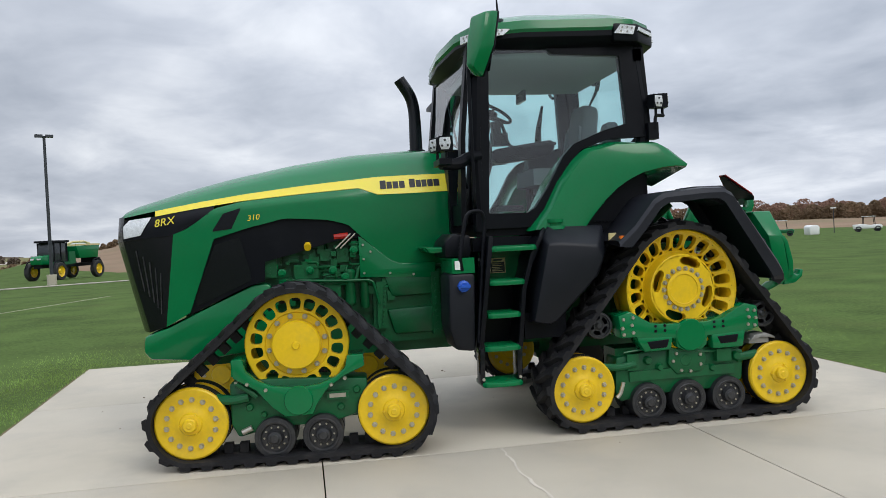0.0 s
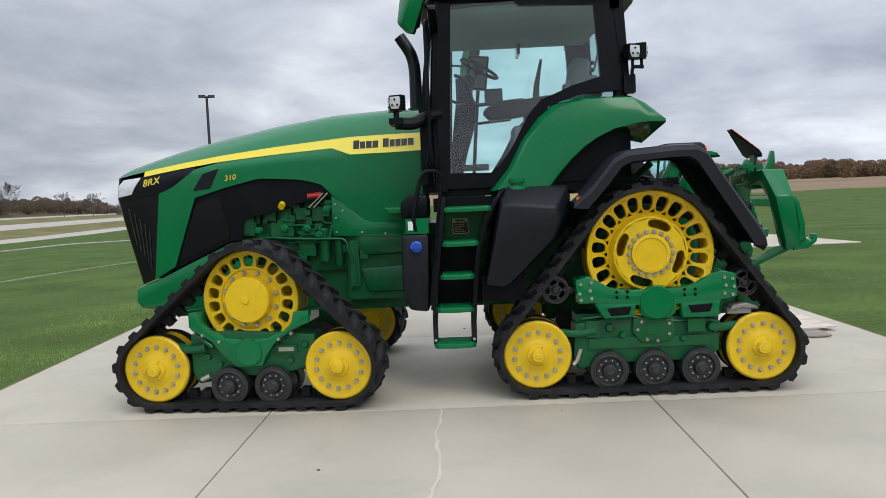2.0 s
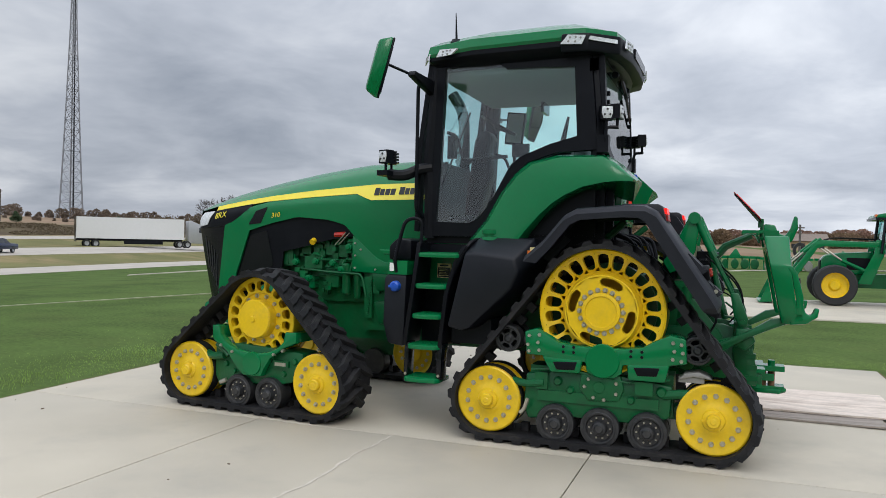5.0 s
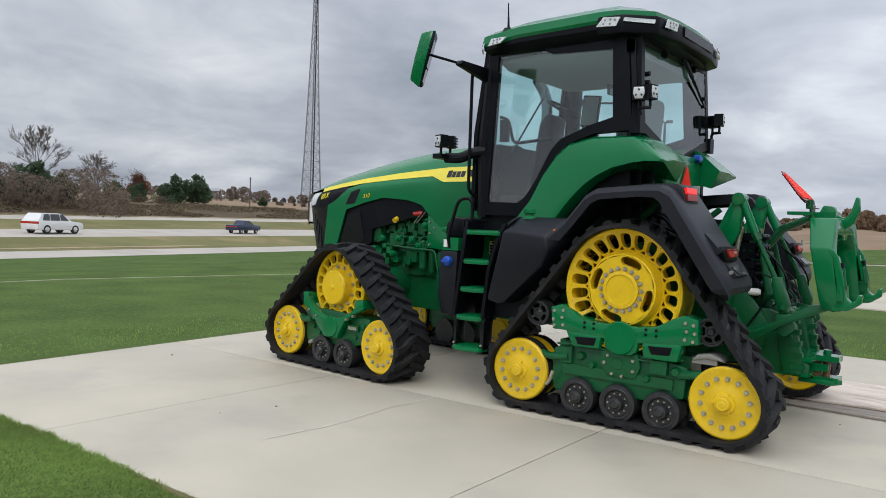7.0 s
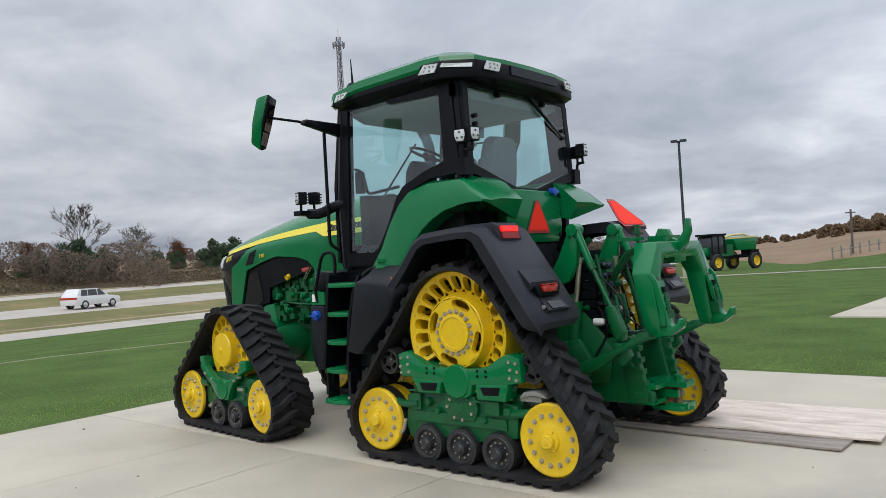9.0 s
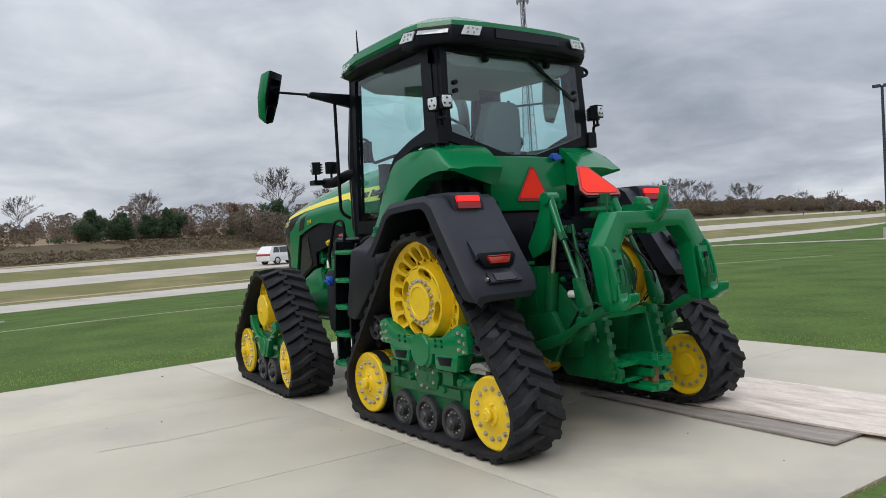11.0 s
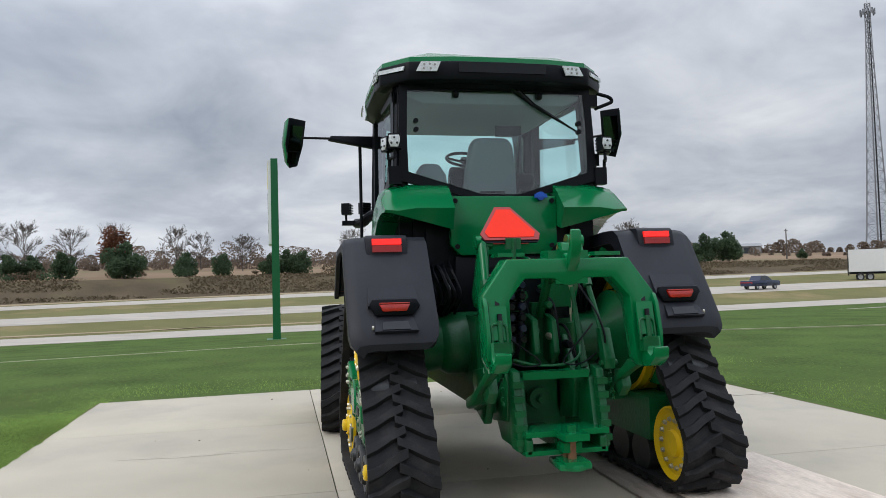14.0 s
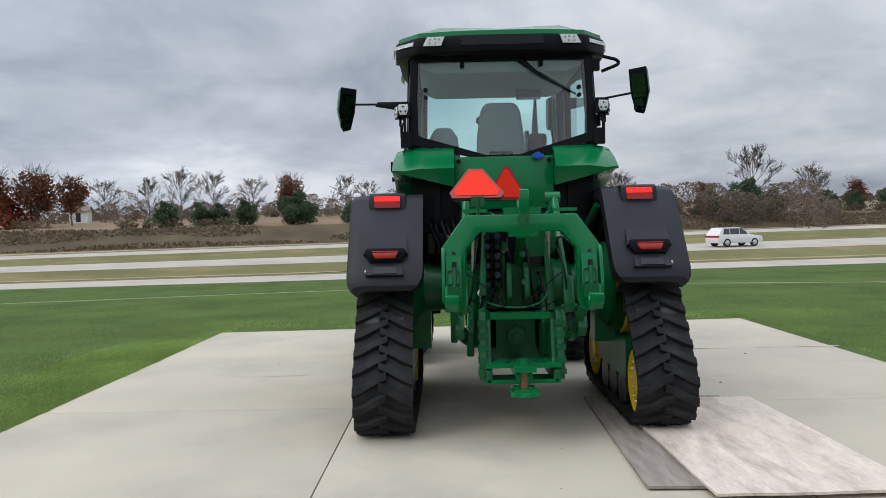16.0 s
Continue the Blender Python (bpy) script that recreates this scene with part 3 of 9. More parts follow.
def tracks(unit_m, circles, drive, rollers, beam, front):
    """One track assembly; its outer face looks towards -y."""
    h = WIDE / 2
    belt = part("rubber_track", belt_mesh_of[front], None, tractor, "black rubber track with chevron tread" , m=unit_m)
    path = hull(circles, 0.034)
    length = sum((b - a).length for a, b in zip(path, path[1:] + path[:1]))
    n = round(length / 0.15)
    for k, (p, way) in enumerate(even(path, n * 2)):
        nrm = Vector((way.y, -way.x))
        m = Matrix(((way.x, 0, nrm.x, p.x), (0, 1, 0, 0), (way.y, 0, nrm.y, p.y), (0, 0, 0, 1)))
        part("tread_lug", LUGS[k % 2], None, belt, m=m)
    for i, (x, z, r) in enumerate(circles):
        if i == 2:
            w = part("drive_wheel", drive, None, tractor, "yellow spoked drive wheel", m=unit_m @ pose(x, -h + (0.075 if not front else 0.125), z))
            if front:
                bolts(w, 12, 0.208, 0.004, 0.2)
            else:
                bolts(w, 18, 0.166, -0.012)
                for k in range(22):
                    a = math.tau * k / 22
                    part("drive_pin", DRIVE_PIN, None, w, m=pose(0.456 * math.cos(a), 0.02, 0.456 * math.sin(a)))
        else:
            w = part("idler_wheel", IDLER, None, tractor, "yellow bolted idler wheel", m=unit_m @ pose(x, -h + 0.06, z))
            bolts(w, 14, 0.176, 0.006, 0.15)
            for k in range(14):
                a = math.tau * k / 14
                part("bolt", BOLT, None, w, m=pose(0.17 * math.cos(a), 0.319, 0.17 * math.sin(a), 0, 0, 180))
            part("rubber_tread", IDLER_TREAD, None, w, m=pose(0, 0.03, 0))
            part("rubber_tread", IDLER_TREAD, None, w, m=pose(0, 0.225, 0))
    for x, z in rollers:
        w = part("road_wheel", ROADWHEEL, None, tractor, "black bolted road wheel", m=unit_m @ pose(x, -h + 0.05, z))
        for k in range(10):
            a = math.tau * k / 10
            part("bolt", SMALLBOLT, None, w, m=pose(0.078 * math.cos(a), 0.02, 0.078 * math.sin(a)))
    for name, mesh, mat, label in beam:
        part(name, mesh, mat, tractor, label, m=unit_m)


IDLER_TREAD = tyre_mesh(0.268, 0.1)
REAR = [(-0.9, 0.334, 0.265), (0.81, 0.334, 0.265), (-0.015, 1.08, 0.483)]
FRONT = [(-0.775, 0.334, 0.265), (0.685, 0.334, 0.265), (0.0, 0.86, 0.382)]
belt_mesh_of = {False: belt_mesh(REAR), True: belt_mesh(FRONT)}

# the rear carrying frame and its clutter, in unit coordinates (outer face at -y)
def rear_beams():
    out = []
    bm = bmesh.new()
    prism(bm, [(-0.6, 0.9), (-0.5, 0.93), (-0.43, 0.89), (-0.33, 0.83), (-0.2, 0.81), (0.16, 0.81), (0.3, 0.83), (0.42, 0.9), (0.5, 0.935), (0.61, 0.91), (0.62, 0.73), (0.5, 0.71), (0.42, 0.695), (0.16, 0.69), (0.15, 0.62), (0.1, 0.585), (-0.05, 0.585), (-0.11, 0.62), (-0.12, 0.69), (-0.4, 0.7), (-0.46, 0.72), (-0.58, 0.72)], -0.2, 0.05, 0.012)
    prism(bm, [(-0.46, 0.72), (-0.14, 0.71), (-0.16, 0.6), (-0.39, 0.595)], -0.205, -0.05, 0.02)
    prism(bm, [(0.19, 0.7), (0.5, 0.72), (0.47, 0.58), (0.2, 0.58)], -0.205, -0.05, 0.02)
    lathe(bm, [(0, -0.012), (0.122, -0.012), (0.13, 0.0), (0.13, 0.03)], 36, pose(0.01, -0.2, 0.71))
    out.append(("track_frame", to_mesh("track_frame", bm, GREEN), None, ""))
    # Black plates and discs stand in for the shade in open slots and holes.
    for x0, x1 in ((-0.37, -0.18), (0.24, 0.43)):
        bm = bmesh.new()
        prism(bm, [(x0, 0.68), (x1, 0.69), (x1 - 0.02, 0.625), (x0 + 0.03, 0.62)], -0.21, -0.19, 0.006)
        out.append(("pocket_shade", to_mesh("pocket_shade", bm, BLACK), None, ""))
    for x in (-0.29, -0.21, 0.22, 0.3):
        for z in (0.76, 0.8):
            bm = bmesh.new()
            rod(bm, (x, -0.203, z), (x, -0.19, z), 0.012)
            out.append(("hole_shade", to_mesh("hole_shade", bm, BLACK), None, ""))
    bm = bmesh.new()
    box(bm, -0.58, 0.52, -0.05, 0.18, 0.30, 0.62, 0.03)
    prism(bm, [(-0.6, 0.56), (-0.3, 0.6), (0.0, 0.6), (0.35, 0.58), (0.52, 0.54), (0.5, 0.3), (0.2, 0.24), (-0.3, 0.24), (-0.58, 0.2), (-0.62, 0.3)], -0.12, 0.1, 0.02)
    prism(bm, [(-0.16, 0.6), (0.14, 0.6), (0.17, 0.5), (0.13, 0.4), (-0.1, 0.39), (-0.17, 0.48)], -0.155, -0.1, 0.015)
    box(bm, -0.5, 0.42, -0.14, -0.05, 0.36, 0.44, 0.02)
    box(bm, 0.25, 0.38, -0.17, -0.1, 0.47, 0.57, 0.01)
    box(bm, -0.52, -0.42, -0.15, -0.1, 0.45, 0.58, 0.012)
    for x, z, r in ((-0.34, 0.52, 0.035), (-0.24, 0.46, 0.03), (0.22, 0.42, 0.03), (0.44, 0.5, 0.04), (-0.02, 0.5, 0.06)):
        lathe(bm, [(0, -0.02), (r * 0.7, -0.02), (r, 0.0), (r, 0.05)], 16, pose(x, -0.14, z))
    tube(bm, bend([(-0.55, -0.15, 0.6), (-0.3, -0.15, 0.62), (0.0, -0.15, 0.58), (0.2, -0.15, 0.55), (0.5, -0.15, 0.6)], 0.08), 0.009, 8)
    tube(bm, bend([(-0.75, -0.1, 0.5), (-0.6, -0.14, 0.48), (-0.45, -0.14, 0.5)], 0.05), 0.03, 10)
    tube(bm, bend([(0.75, -0.1, 0.5), (0.62, -0.12, 0.5), (0.45, -0.12, 0.48)], 0.05), 0.035, 10)
    box(bm, -0.95, 0.85, 0.0, 0.12, 0.28, 0.38, 0.02)
    box(bm, -0.12, 0.1, -0.02, 0.35, 0.55, 0.95, 0.03)
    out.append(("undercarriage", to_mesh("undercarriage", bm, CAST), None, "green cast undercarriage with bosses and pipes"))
    for x, z in ((-0.745, 0.83), (0.69, 0.83)):
        bm = bmesh.new()
        windows(bm, 0.034, 0.086, 0.044, 0.078, 5, 0.8, 0.0, 0.03)
        lathe(bm, [(0.086, 0.0), (0.09, -0.012), (0.104, -0.01), (0.108, 0.004), (0.108, 0.11), (0.086, 0.11), (0.086, 0.03)], 30)
        lathe(bm, [(0.0, -0.014), (0.02, -0.014), (0.034, 0.0)], 20)
        lathe(bm, [(0.108, 0.17), (0.108, 0.3), (0, 0.3), (0, 0.17)], 24)
        bmesh.ops.translate(bm, verts=bm.verts, vec=(x, -0.15, z))
        rod(bm, (x, -0.1, z), (x, 0.1, z), 0.03)
        rod(bm, (x, -0.03, z), (x * 0.8, -0.03, z - 0.02), 0.035)
        out.append(("mid_roller", to_mesh("mid_roller", bm, WHEELBLACK), None, "small black mid roller"))
    bm = bmesh.new()
    prism(bm, [(0.56, 0.61), (0.6, 0.66), (0.7, 0.675), (0.78, 0.645), (0.8, 0.62), (0.74, 0.63), (0.66, 0.635)], -0.16, 0.02, 0.01)
    box(bm, 0.56, 0.74, -0.14, -0.02, 0.59, 0.63, 0.01)
    out.append(("steel_guard", to_mesh("steel_guard", bm, DULLSTEEL), None, "dull steel scraper guard"))
    bm = bmesh.new()
    tube(bm, bend([(-0.63, -0.175, 0.25), (-0.6, -0.175, 0.28), (-0.57, -0.175, 0.37)], 0.03), 0.016, 8)
    out.append(("adjuster_rod", to_mesh("adjuster_rod", bm, STEEL), None, "bare steel adjuster rod"))
    bm = bmesh.new()
    spots = [(-0.56, 0.87), (-0.48, 0.88), (-0.57, 0.8), (-0.49, 0.82), (-0.56, 0.75), (-0.48, 0.76), (0.52, 0.88), (0.58, 0.87), (0.53, 0.82), (0.59, 0.81), (0.52, 0.76), (0.58, 0.75), (-0.1, 0.56), (-0.13, 0.5), (-0.06, 0.42), (0.02, 0.41), (0.11, 0.46), (0.11, 0.54), (0.3, 0.5)]
    bm.free()
    for x, z in spots:
        bm = bmesh.new()
        lathe(bm, [(0, -0.012), (0.013, -0.012), (0.016, 0.0), (0.016, 0.02)], 6, pose(x, -0.2 if z > 0.7 else -0.155, z))
        out.append(("frame_bolt", to_mesh("frame_bolt", bm, STEEL), None, ""))
    return out


def front_beams():
    out = []
    bm = bmesh.new()
    prism(bm, [(-0.47, 0.78), (-0.39, 0.785), (-0.37, 0.69), (-0.3, 0.625), (-0.19, 0.575), (0.0, 0.55), (0.16, 0.57), (0.28, 0.62), (0.345, 0.68), (0.36, 0.765), (0.48, 0.77), (0.485, 0.68), (0.33, 0.615), (0.2, 0.52), (0.13, 0.42), (0.1, 0.35), (-0.1, 0.345), (-0.19, 0.42), (-0.3, 0.55), (-0.46, 0.645)], -0.2, -0.12, 0.012)
    lathe(bm, [(0, -0.012), (0.1, -0.012), (0.106, 0.0), (0.106, 0.03)], 32, pose(0.0, -0.2, 0.46))
    box(bm, -0.47, -0.38, -0.19, 0.1, 0.66, 0.77, 0.015)
    box(bm, 0.38, 0.48, -0.19, 0.1, 0.68, 0.76, 0.015)
    out.append(("track_frame", to_mesh("track_frame", bm, GREEN), None, ""))
    bm = bmesh.new()
    prism(bm, [(-0.5, 0.6), (-0.2, 0.62), (0.25, 0.6), (0.5, 0.58), (0.5, 0.34), (0.2, 0.26), (-0.2, 0.26), (-0.45, 0.2), (-0.5, 0.3)], -0.12, 0.12, 0.02)
    box(bm, -0.8, 0.72, 0.0, 0.12, 0.28, 0.38, 0.02)
    tube(bm, bend([(-0.62, -0.1, 0.5), (-0.48, -0.15, 0.48), (-0.36, -0.15, 0.5)], 0.05), 0.035, 10)
    tube(bm, bend([(-0.44, -0.165, 0.6), (-0.36, -0.165, 0.55), (-0.3, -0.165, 0.5)], 0.05), 0.02, 10)
    box(bm, 0.2, 0.36, -0.15, -0.1, 0.44, 0.5, 0.01)
    box(bm, -0.1, 0.1, -0.02, 0.35, 0.5, 0.9, 0.03)
    for x, z, r in ((-0.36, 0.42, 0.03), (-0.26, 0.36, 0.025), (0.3, 0.38, 0.03), (0.42, 0.5, 0.03)):
        lathe(bm, [(0, -0.02), (r * 0.7, -0.02), (r, 0.0), (r, 0.05)], 14, pose(x, -0.12, z))
    out.append(("undercarriage", to_mesh("undercarriage", bm, CAST), None, "green cast undercarriage with bosses and pipes"))
    bm = bmesh.new()
    tube(bm, [(-0.42, -0.13, 0.24), (-0.35, -0.13, 0.27)], 0.022, 8)
    out.append(("adjuster_rod", to_mesh("adjuster_rod", bm, STEEL), None, "bare steel adjuster rod"))
    bm = bmesh.new()
    box(bm, -0.46, -0.3, -0.15, -0.11, 0.6, 0.615, 0.004)
    out.append(("steel_guard", to_mesh("steel_guard", bm, STEEL), None, "bare steel adjuster plate"))
    for x, z in ((-0.36, 0.6), (0.34, 0.6), (0.24, 0.56), (-0.23, 0.55)):
        bm = bmesh.new()
        lathe(bm, [(0, -0.012), (0.013, -0.012), (0.016, 0.0), (0.016, 0.02)], 6, pose(x, -0.2, z))
        out.append(("frame_bolt", to_mesh("frame_bolt", bm, STEEL), None, ""))
    bm = bmesh.new()
    box(bm, 0.22, 0.34, -0.156, -0.15, 0.455, 0.485)
    out.append(("data_plate", to_mesh("data_plate", bm, STEEL), None, ""))
    return out


MIRRORED = Matrix.Diagonal((1, -1, 1, 1))
REAR_BEAMS, FRONT_BEAMS = rear_beams(), front_beams()
DRIVE_R, DRIVE_F = rear_drive(), front_drive()
for side in (1, -1):
    flip = Matrix.Identity(4) if side == 1 else MIRRORED
    lift = 0.0 if side == 1 else 0.035
    tracks(pose(0, -1.02 if side == 1 else 1.115, lift) @ flip, REAR, DRIVE_R, [(-0.354, 0.192), (-0.008, 0.192), (0.345, 0.192)], REAR_BEAMS, False)
    tracks(pose(-3.09, -1.06 * side, 0, 0, 0, -4.8) @ flip, FRONT, DRIVE_F, [(-0.185, 0.192), (0.163, 0.192)], FRONT_BEAMS, True)
# ---- hood ----
half_low = line((-4.5, 0.30), (-4.4, 0.36), (-4.25, 0.415), (-4.05, 0.45), (-3.5, 0.475), (-3.0, 0.465), (-2.5, 0.43), (-1.7, 0.375))
stripe_lo = line((-4.45, 1.83), (-4.162, 1.874), (-3.821, 1.925), (-3.485, 1.968), (-3.042, 2.006), (-2.70, 2.03), (-2.53, 2.042), (-2.37, 1.98), (-2.07, 1.984), (-1.74, 1.993))
plain_lo = line((-4.45, 1.83), (-4.162, 1.874), (-3.821, 1.925), (-3.485, 1.968), (-3.042, 2.006), (-2.70, 2.03), (-1.74, 2.06))
stripe_hi = line((-4.45, 1.872), (-4.164, 1.918), (-3.83, 1.974), (-3.492, 2.021), (-3.046, 2.073), (-2.703, 2.106), (-2.365, 2.137), (-2.067, 2.146), (-1.74, 2.15))
ridge = line((-4.52, 1.90), (-4.4, 1.965), (-4.0, 2.085), (-3.59, 2.185), (-3.08, 2.285), (-2.57, 2.36), (-2.06, 2.39), (-1.74, 2.38))


def hood_half(x, z):
    """Half width of the hood's side at x and z: upright below, leaning in above the stripe's lower edge."""
    w = half_low(x)
    k = max(0.0, z - plain_lo(x) + 0.06)
    return w - 0.55 * k - 0.02 * max(0.0, 1.6 - z)


def xs_between(a, b, n, *more):
    return sorted(set([round(float(v), 4) for v in np.linspace(a, b, n)] + list(more)))


hood = bmesh.new()
rows = []
for x in xs_between(-4.45, -1.74, 34):
    e = hood_half(x, stripe_hi(x)) - 0.004
    z0, z1 = stripe_hi(x), ridge(x)
    pts = []
    for k in range(9):
        t = k / 8
        pts.append((e * (1 - t), z0 + (z1 - z0) * math.sin(t * math.pi / 2) ** 0.7))
    rows.append([hood.verts.new((x, -y, z)) for y, z in pts] + [hood.verts.new((x, y, z)) for y, z in pts[-2::-1]])
for a, b in zip(rows, rows[1:]):
    for i in range(len(a) - 1):
        hood.faces.new((a[i], b[i], b[i + 1], a[i + 1]))
# the rounded lip over the nose
lip = [hood.verts.new((-4.47 + 0.1 * (abs(v.co.y) / 0.36) ** 2 - 0.05, v.co.y * 0.97, min(v.co.z, 1.90) - 0.03)) for v in rows[0]]
for i in range(len(lip) - 1):
    hood.faces.new((rows[0][i], rows[0][i + 1], lip[i + 1], lip[i]))
hood_ob = part("hood", hood, GREEN, tractor, "glossy green hood", sharp=40)

for side in (-1, 1):
    bm = bmesh.new()
    sheet(bm, line((-4.132, 0.976), (-3.94, 1.08), (-3.725, 1.668), (-3.445, 1.746), (-3.155, 1.81), (-2.817, 1.785), (-2.639, 1.74), (-2.533, 1.632), (-2.25, 1.378), (-1.74, 1.36)),
          line((-4.132, 0.98), (-4.039, 1.718), (-3.93, 1.76), (-3.83, 1.826), (-3.711, 1.915), (-3.485, 1.964), (-3.042, 2.002), (-2.70, 2.026), (-2.53, 2.038), (-2.37, 1.976), (-1.74, 1.989)),
          hood_half, side, xs_between(-4.132, -1.74, 44, -4.039, -3.94, -3.83, -3.725, -2.533, -2.37, -2.25), 0.02, 8)
    part("hood_side_panel", bm, GREEN, tractor, sharp=40)
    bm = bmesh.new()
    sheet(bm, stripe_lo, stripe_hi, lambda x, z: hood_half(x, z) + 0.003, side, xs_between(-4.18, -1.76, 40, -2.53, -2.37), 0.02, 3)
    stripe = part("stripe", bm, DECAL, tractor, "yellow stripe along the hood", sharp=40)
    bm = bmesh.new()
    sheet(bm, line((-4.45, 1.685), (-4.036, 1.712), (-3.83, 1.82), (-3.715, 1.905)), stripe_lo, lambda x, z: hood_half(x, z) - 0.003, side, xs_between(-4.45, -3.715, 16, -4.036, -3.83), 0.02, 4)
    part("nose_trim", bm, BLACK, tractor, "black trim round the headlight", sharp=40)
    bm = bmesh.new()
    sheet(bm, line((-4.445, 1.7), (-4.30, 1.722), (-4.215, 1.855)), line((-4.445, 1.80), (-4.39, 1.853), (-4.21, 1.868)), lambda x, z: hood_half(x, z) + 0.006, side, xs_between(-4.44, -4.215, 10, -4.39, -4.3), 0.02, 3)
    part("headlight", bm, LAMPGLASS, tractor, "clear slanted headlight", sharp=40)
    # side of the grille, slanting back towards the ground
    bm = bmesh.new()
    cols = []
    for i in range(9):
        s = i / 8
        col = []
        for k in range(9):
            t = k / 8
            xa, za = -4.45 + 0.41 * s, 1.685 + 0.032 * s
            xb, zb = -4.275 + 0.14 * s, 0.93 + 0.045 * s
            x, z = xa + (xb - xa) * t, za + (zb - za) * t
            col.append(bm.verts.new((x, side * (hood_half(x, z) - 0.012 - 0.05 * t * (1 - s)), z)))
        cols.append(col)
    for a, b in zip(cols, cols[1:]):
        for k in range(8):
            bm.faces.new((a[k], b[k], b[k + 1], a[k + 1]))
    grille = part("grille", bm, GLOSSBLACK, tractor, "black slotted nose grille", sharp=40)
    for i in range(5):
        bm = bmesh.new()
        s = 0.22 + 0.13 * i
        pts = []
        for k in range(3):
            t = 0.12 + 0.07 * i + 0.22 * k
            xa, za = -4.45 + 0.41 * s, 1.685 + 0.032 * s
            xb, zb = -4.275 + 0.14 * s, 0.93 + 0.045 * s
            x, z = xa + (xb - xa) * t, za + (zb - za) * t
            pts.append((x, side * (hood_half(x, z) - 0.008 - 0.05 * t * (1 - s)), z))
        tube(bm, pts, 0.006, 6)
        part("grille_slat", bm, WHEELBLACK, grille)
    # dark opening in the side panel
    bm = bmesh.new()
    sheet(bm, line((-3.735, 1.727), (-3.582, 1.743), (-3.5, 1.905)), line((-3.735, 1.73), (-3.643, 1.868), (-3.5, 1.91)), lambda x, z: hood_half(x, z) + 0.003, side, xs_between(-3.73, -3.505, 9, -3.643, -3.582), 0.01, 3)
    part("side_vent", bm, GLOSSBLACK, tractor, "dark slanted air vent", sharp=40)
    # black mesh screen in the arch, set back
    bm = bmesh.new()
    sheet(bm, line((-3.95, 1.06), (-3.472, 1.27), (-3.34, 1.30), (-3.33, 1.46), (-3.07, 1.52), (-2.77, 1.60), (-2.53, 1.63)), line((-3.95, 1.10), (-3.72, 1.675), (-3.445, 1.756), (-3.155, 1.82), (-2.817, 1.795), (-2.639, 1.75), (-2.52, 1.64)),
          lambda x, z: hood_half(x, z) - 0.028, side, xs_between(-3.95, -2.53, 24, -3.72, -3.34, -3.33), 0.015, 4)
    screen = part("side_screen", bm, BLACK, tractor, "black plastic side screen", sharp=40)
    bm = bmesh.new()
    sheet(bm, line((-3.90, 1.12), (-3.5, 1.29), (-3.44, 1.32)), line((-3.90, 1.2), (-3.72, 1.62), (-3.52, 1.67), (-3.44, 1.34)), lambda x, z: hood_half(x, z) - 0.022, side, xs_between(-3.89, -3.45, 10, -3.72, -3.52), 0.006, 3)
    part("mesh_panel", bm, GLOSSBLACK, screen, sharp=40)

# grille front and lower nose
bm = bmesh.new()
rows = []
for k in range(9):
    t = k / 8
    x0, z = -4.45 + 0.175 * t, 1.685 - 0.755 * t
    w = hood_half(x0, z) - 0.012 - 0.05 * t
    rows.append([bm.verts.new((x0 - 0.1 * (1 - s * s), w * s, z)) for s in np.linspace(-1, 1, 11)])
top = [bm.verts.new((v.co.x + 0.02, v.co.y, 1.88)) for v in rows[0]]
for a, b in zip([top] + rows, rows):
    for i in range(10):
        bm.faces.new((a[i], a[i + 1], b[i + 1], b[i]))
part("grille_front", bm, GLOSSBLACK, tractor, sharp=40)
bm = bmesh.new()
prism(bm, [(-4.31, 0.905), (-4.13, 0.965), (-3.45, 1.275), (-3.3, 1.28), (-3.2, 0.9), (-3.5, 0.72), (-3.9, 0.68), (-4.27, 0.715), (-4.32, 0.78)], -0.42, 0.42, 0.03)
part("front_support", bm, GREEN, tractor, "green cast front support")

# ---- lettering: the model mark, and bars in place of the maker's name ----


def lettering(text, size, m, mat, parent, name, lean=0.25):
    curve = bpy.data.curves.new(name, "FONT")
    curve.body, curve.size, curve.shear, curve.extrude = text, size, lean, 0.002
    curve.space_character = 1.05
    tmp = bpy.data.objects.new(name, curve)
    scene.collection.objects.link(tmp)
    me = bpy.data.meshes.new_from_object(tmp.evaluated_get(bpy.context.evaluated_depsgraph_get()))
    bpy.data.objects.remove(tmp)
    me.materials.clear()
    me.materials.append(mat)
    ob = new(name, me)
    ob.parent, ob.matrix_basis = parent, m
    return ob


def on_side(x, z, side, tilt, proud=0.004):
    """A frame on the hood's side: its x runs backwards along the side as seen from outside."""
    a = Vector((x, side * (hood_half(x, z) + proud), z))
    along = (Vector((x + 0.1, side * (hood_half(x + 0.1, z + 0.1 * tilt) + proud), z + 0.1 * tilt)) - a).normalized()
    rise = (Vector((x, side * (hood_half(x, z + 0.05) + proud), z + 0.05)) - a).normalized()
    if side > 0:
        along = -along
    out = along.cross(rise).normalized()
    rise = out.cross(along)
    return Matrix((along, rise, out)).transposed().to_4x4(), a


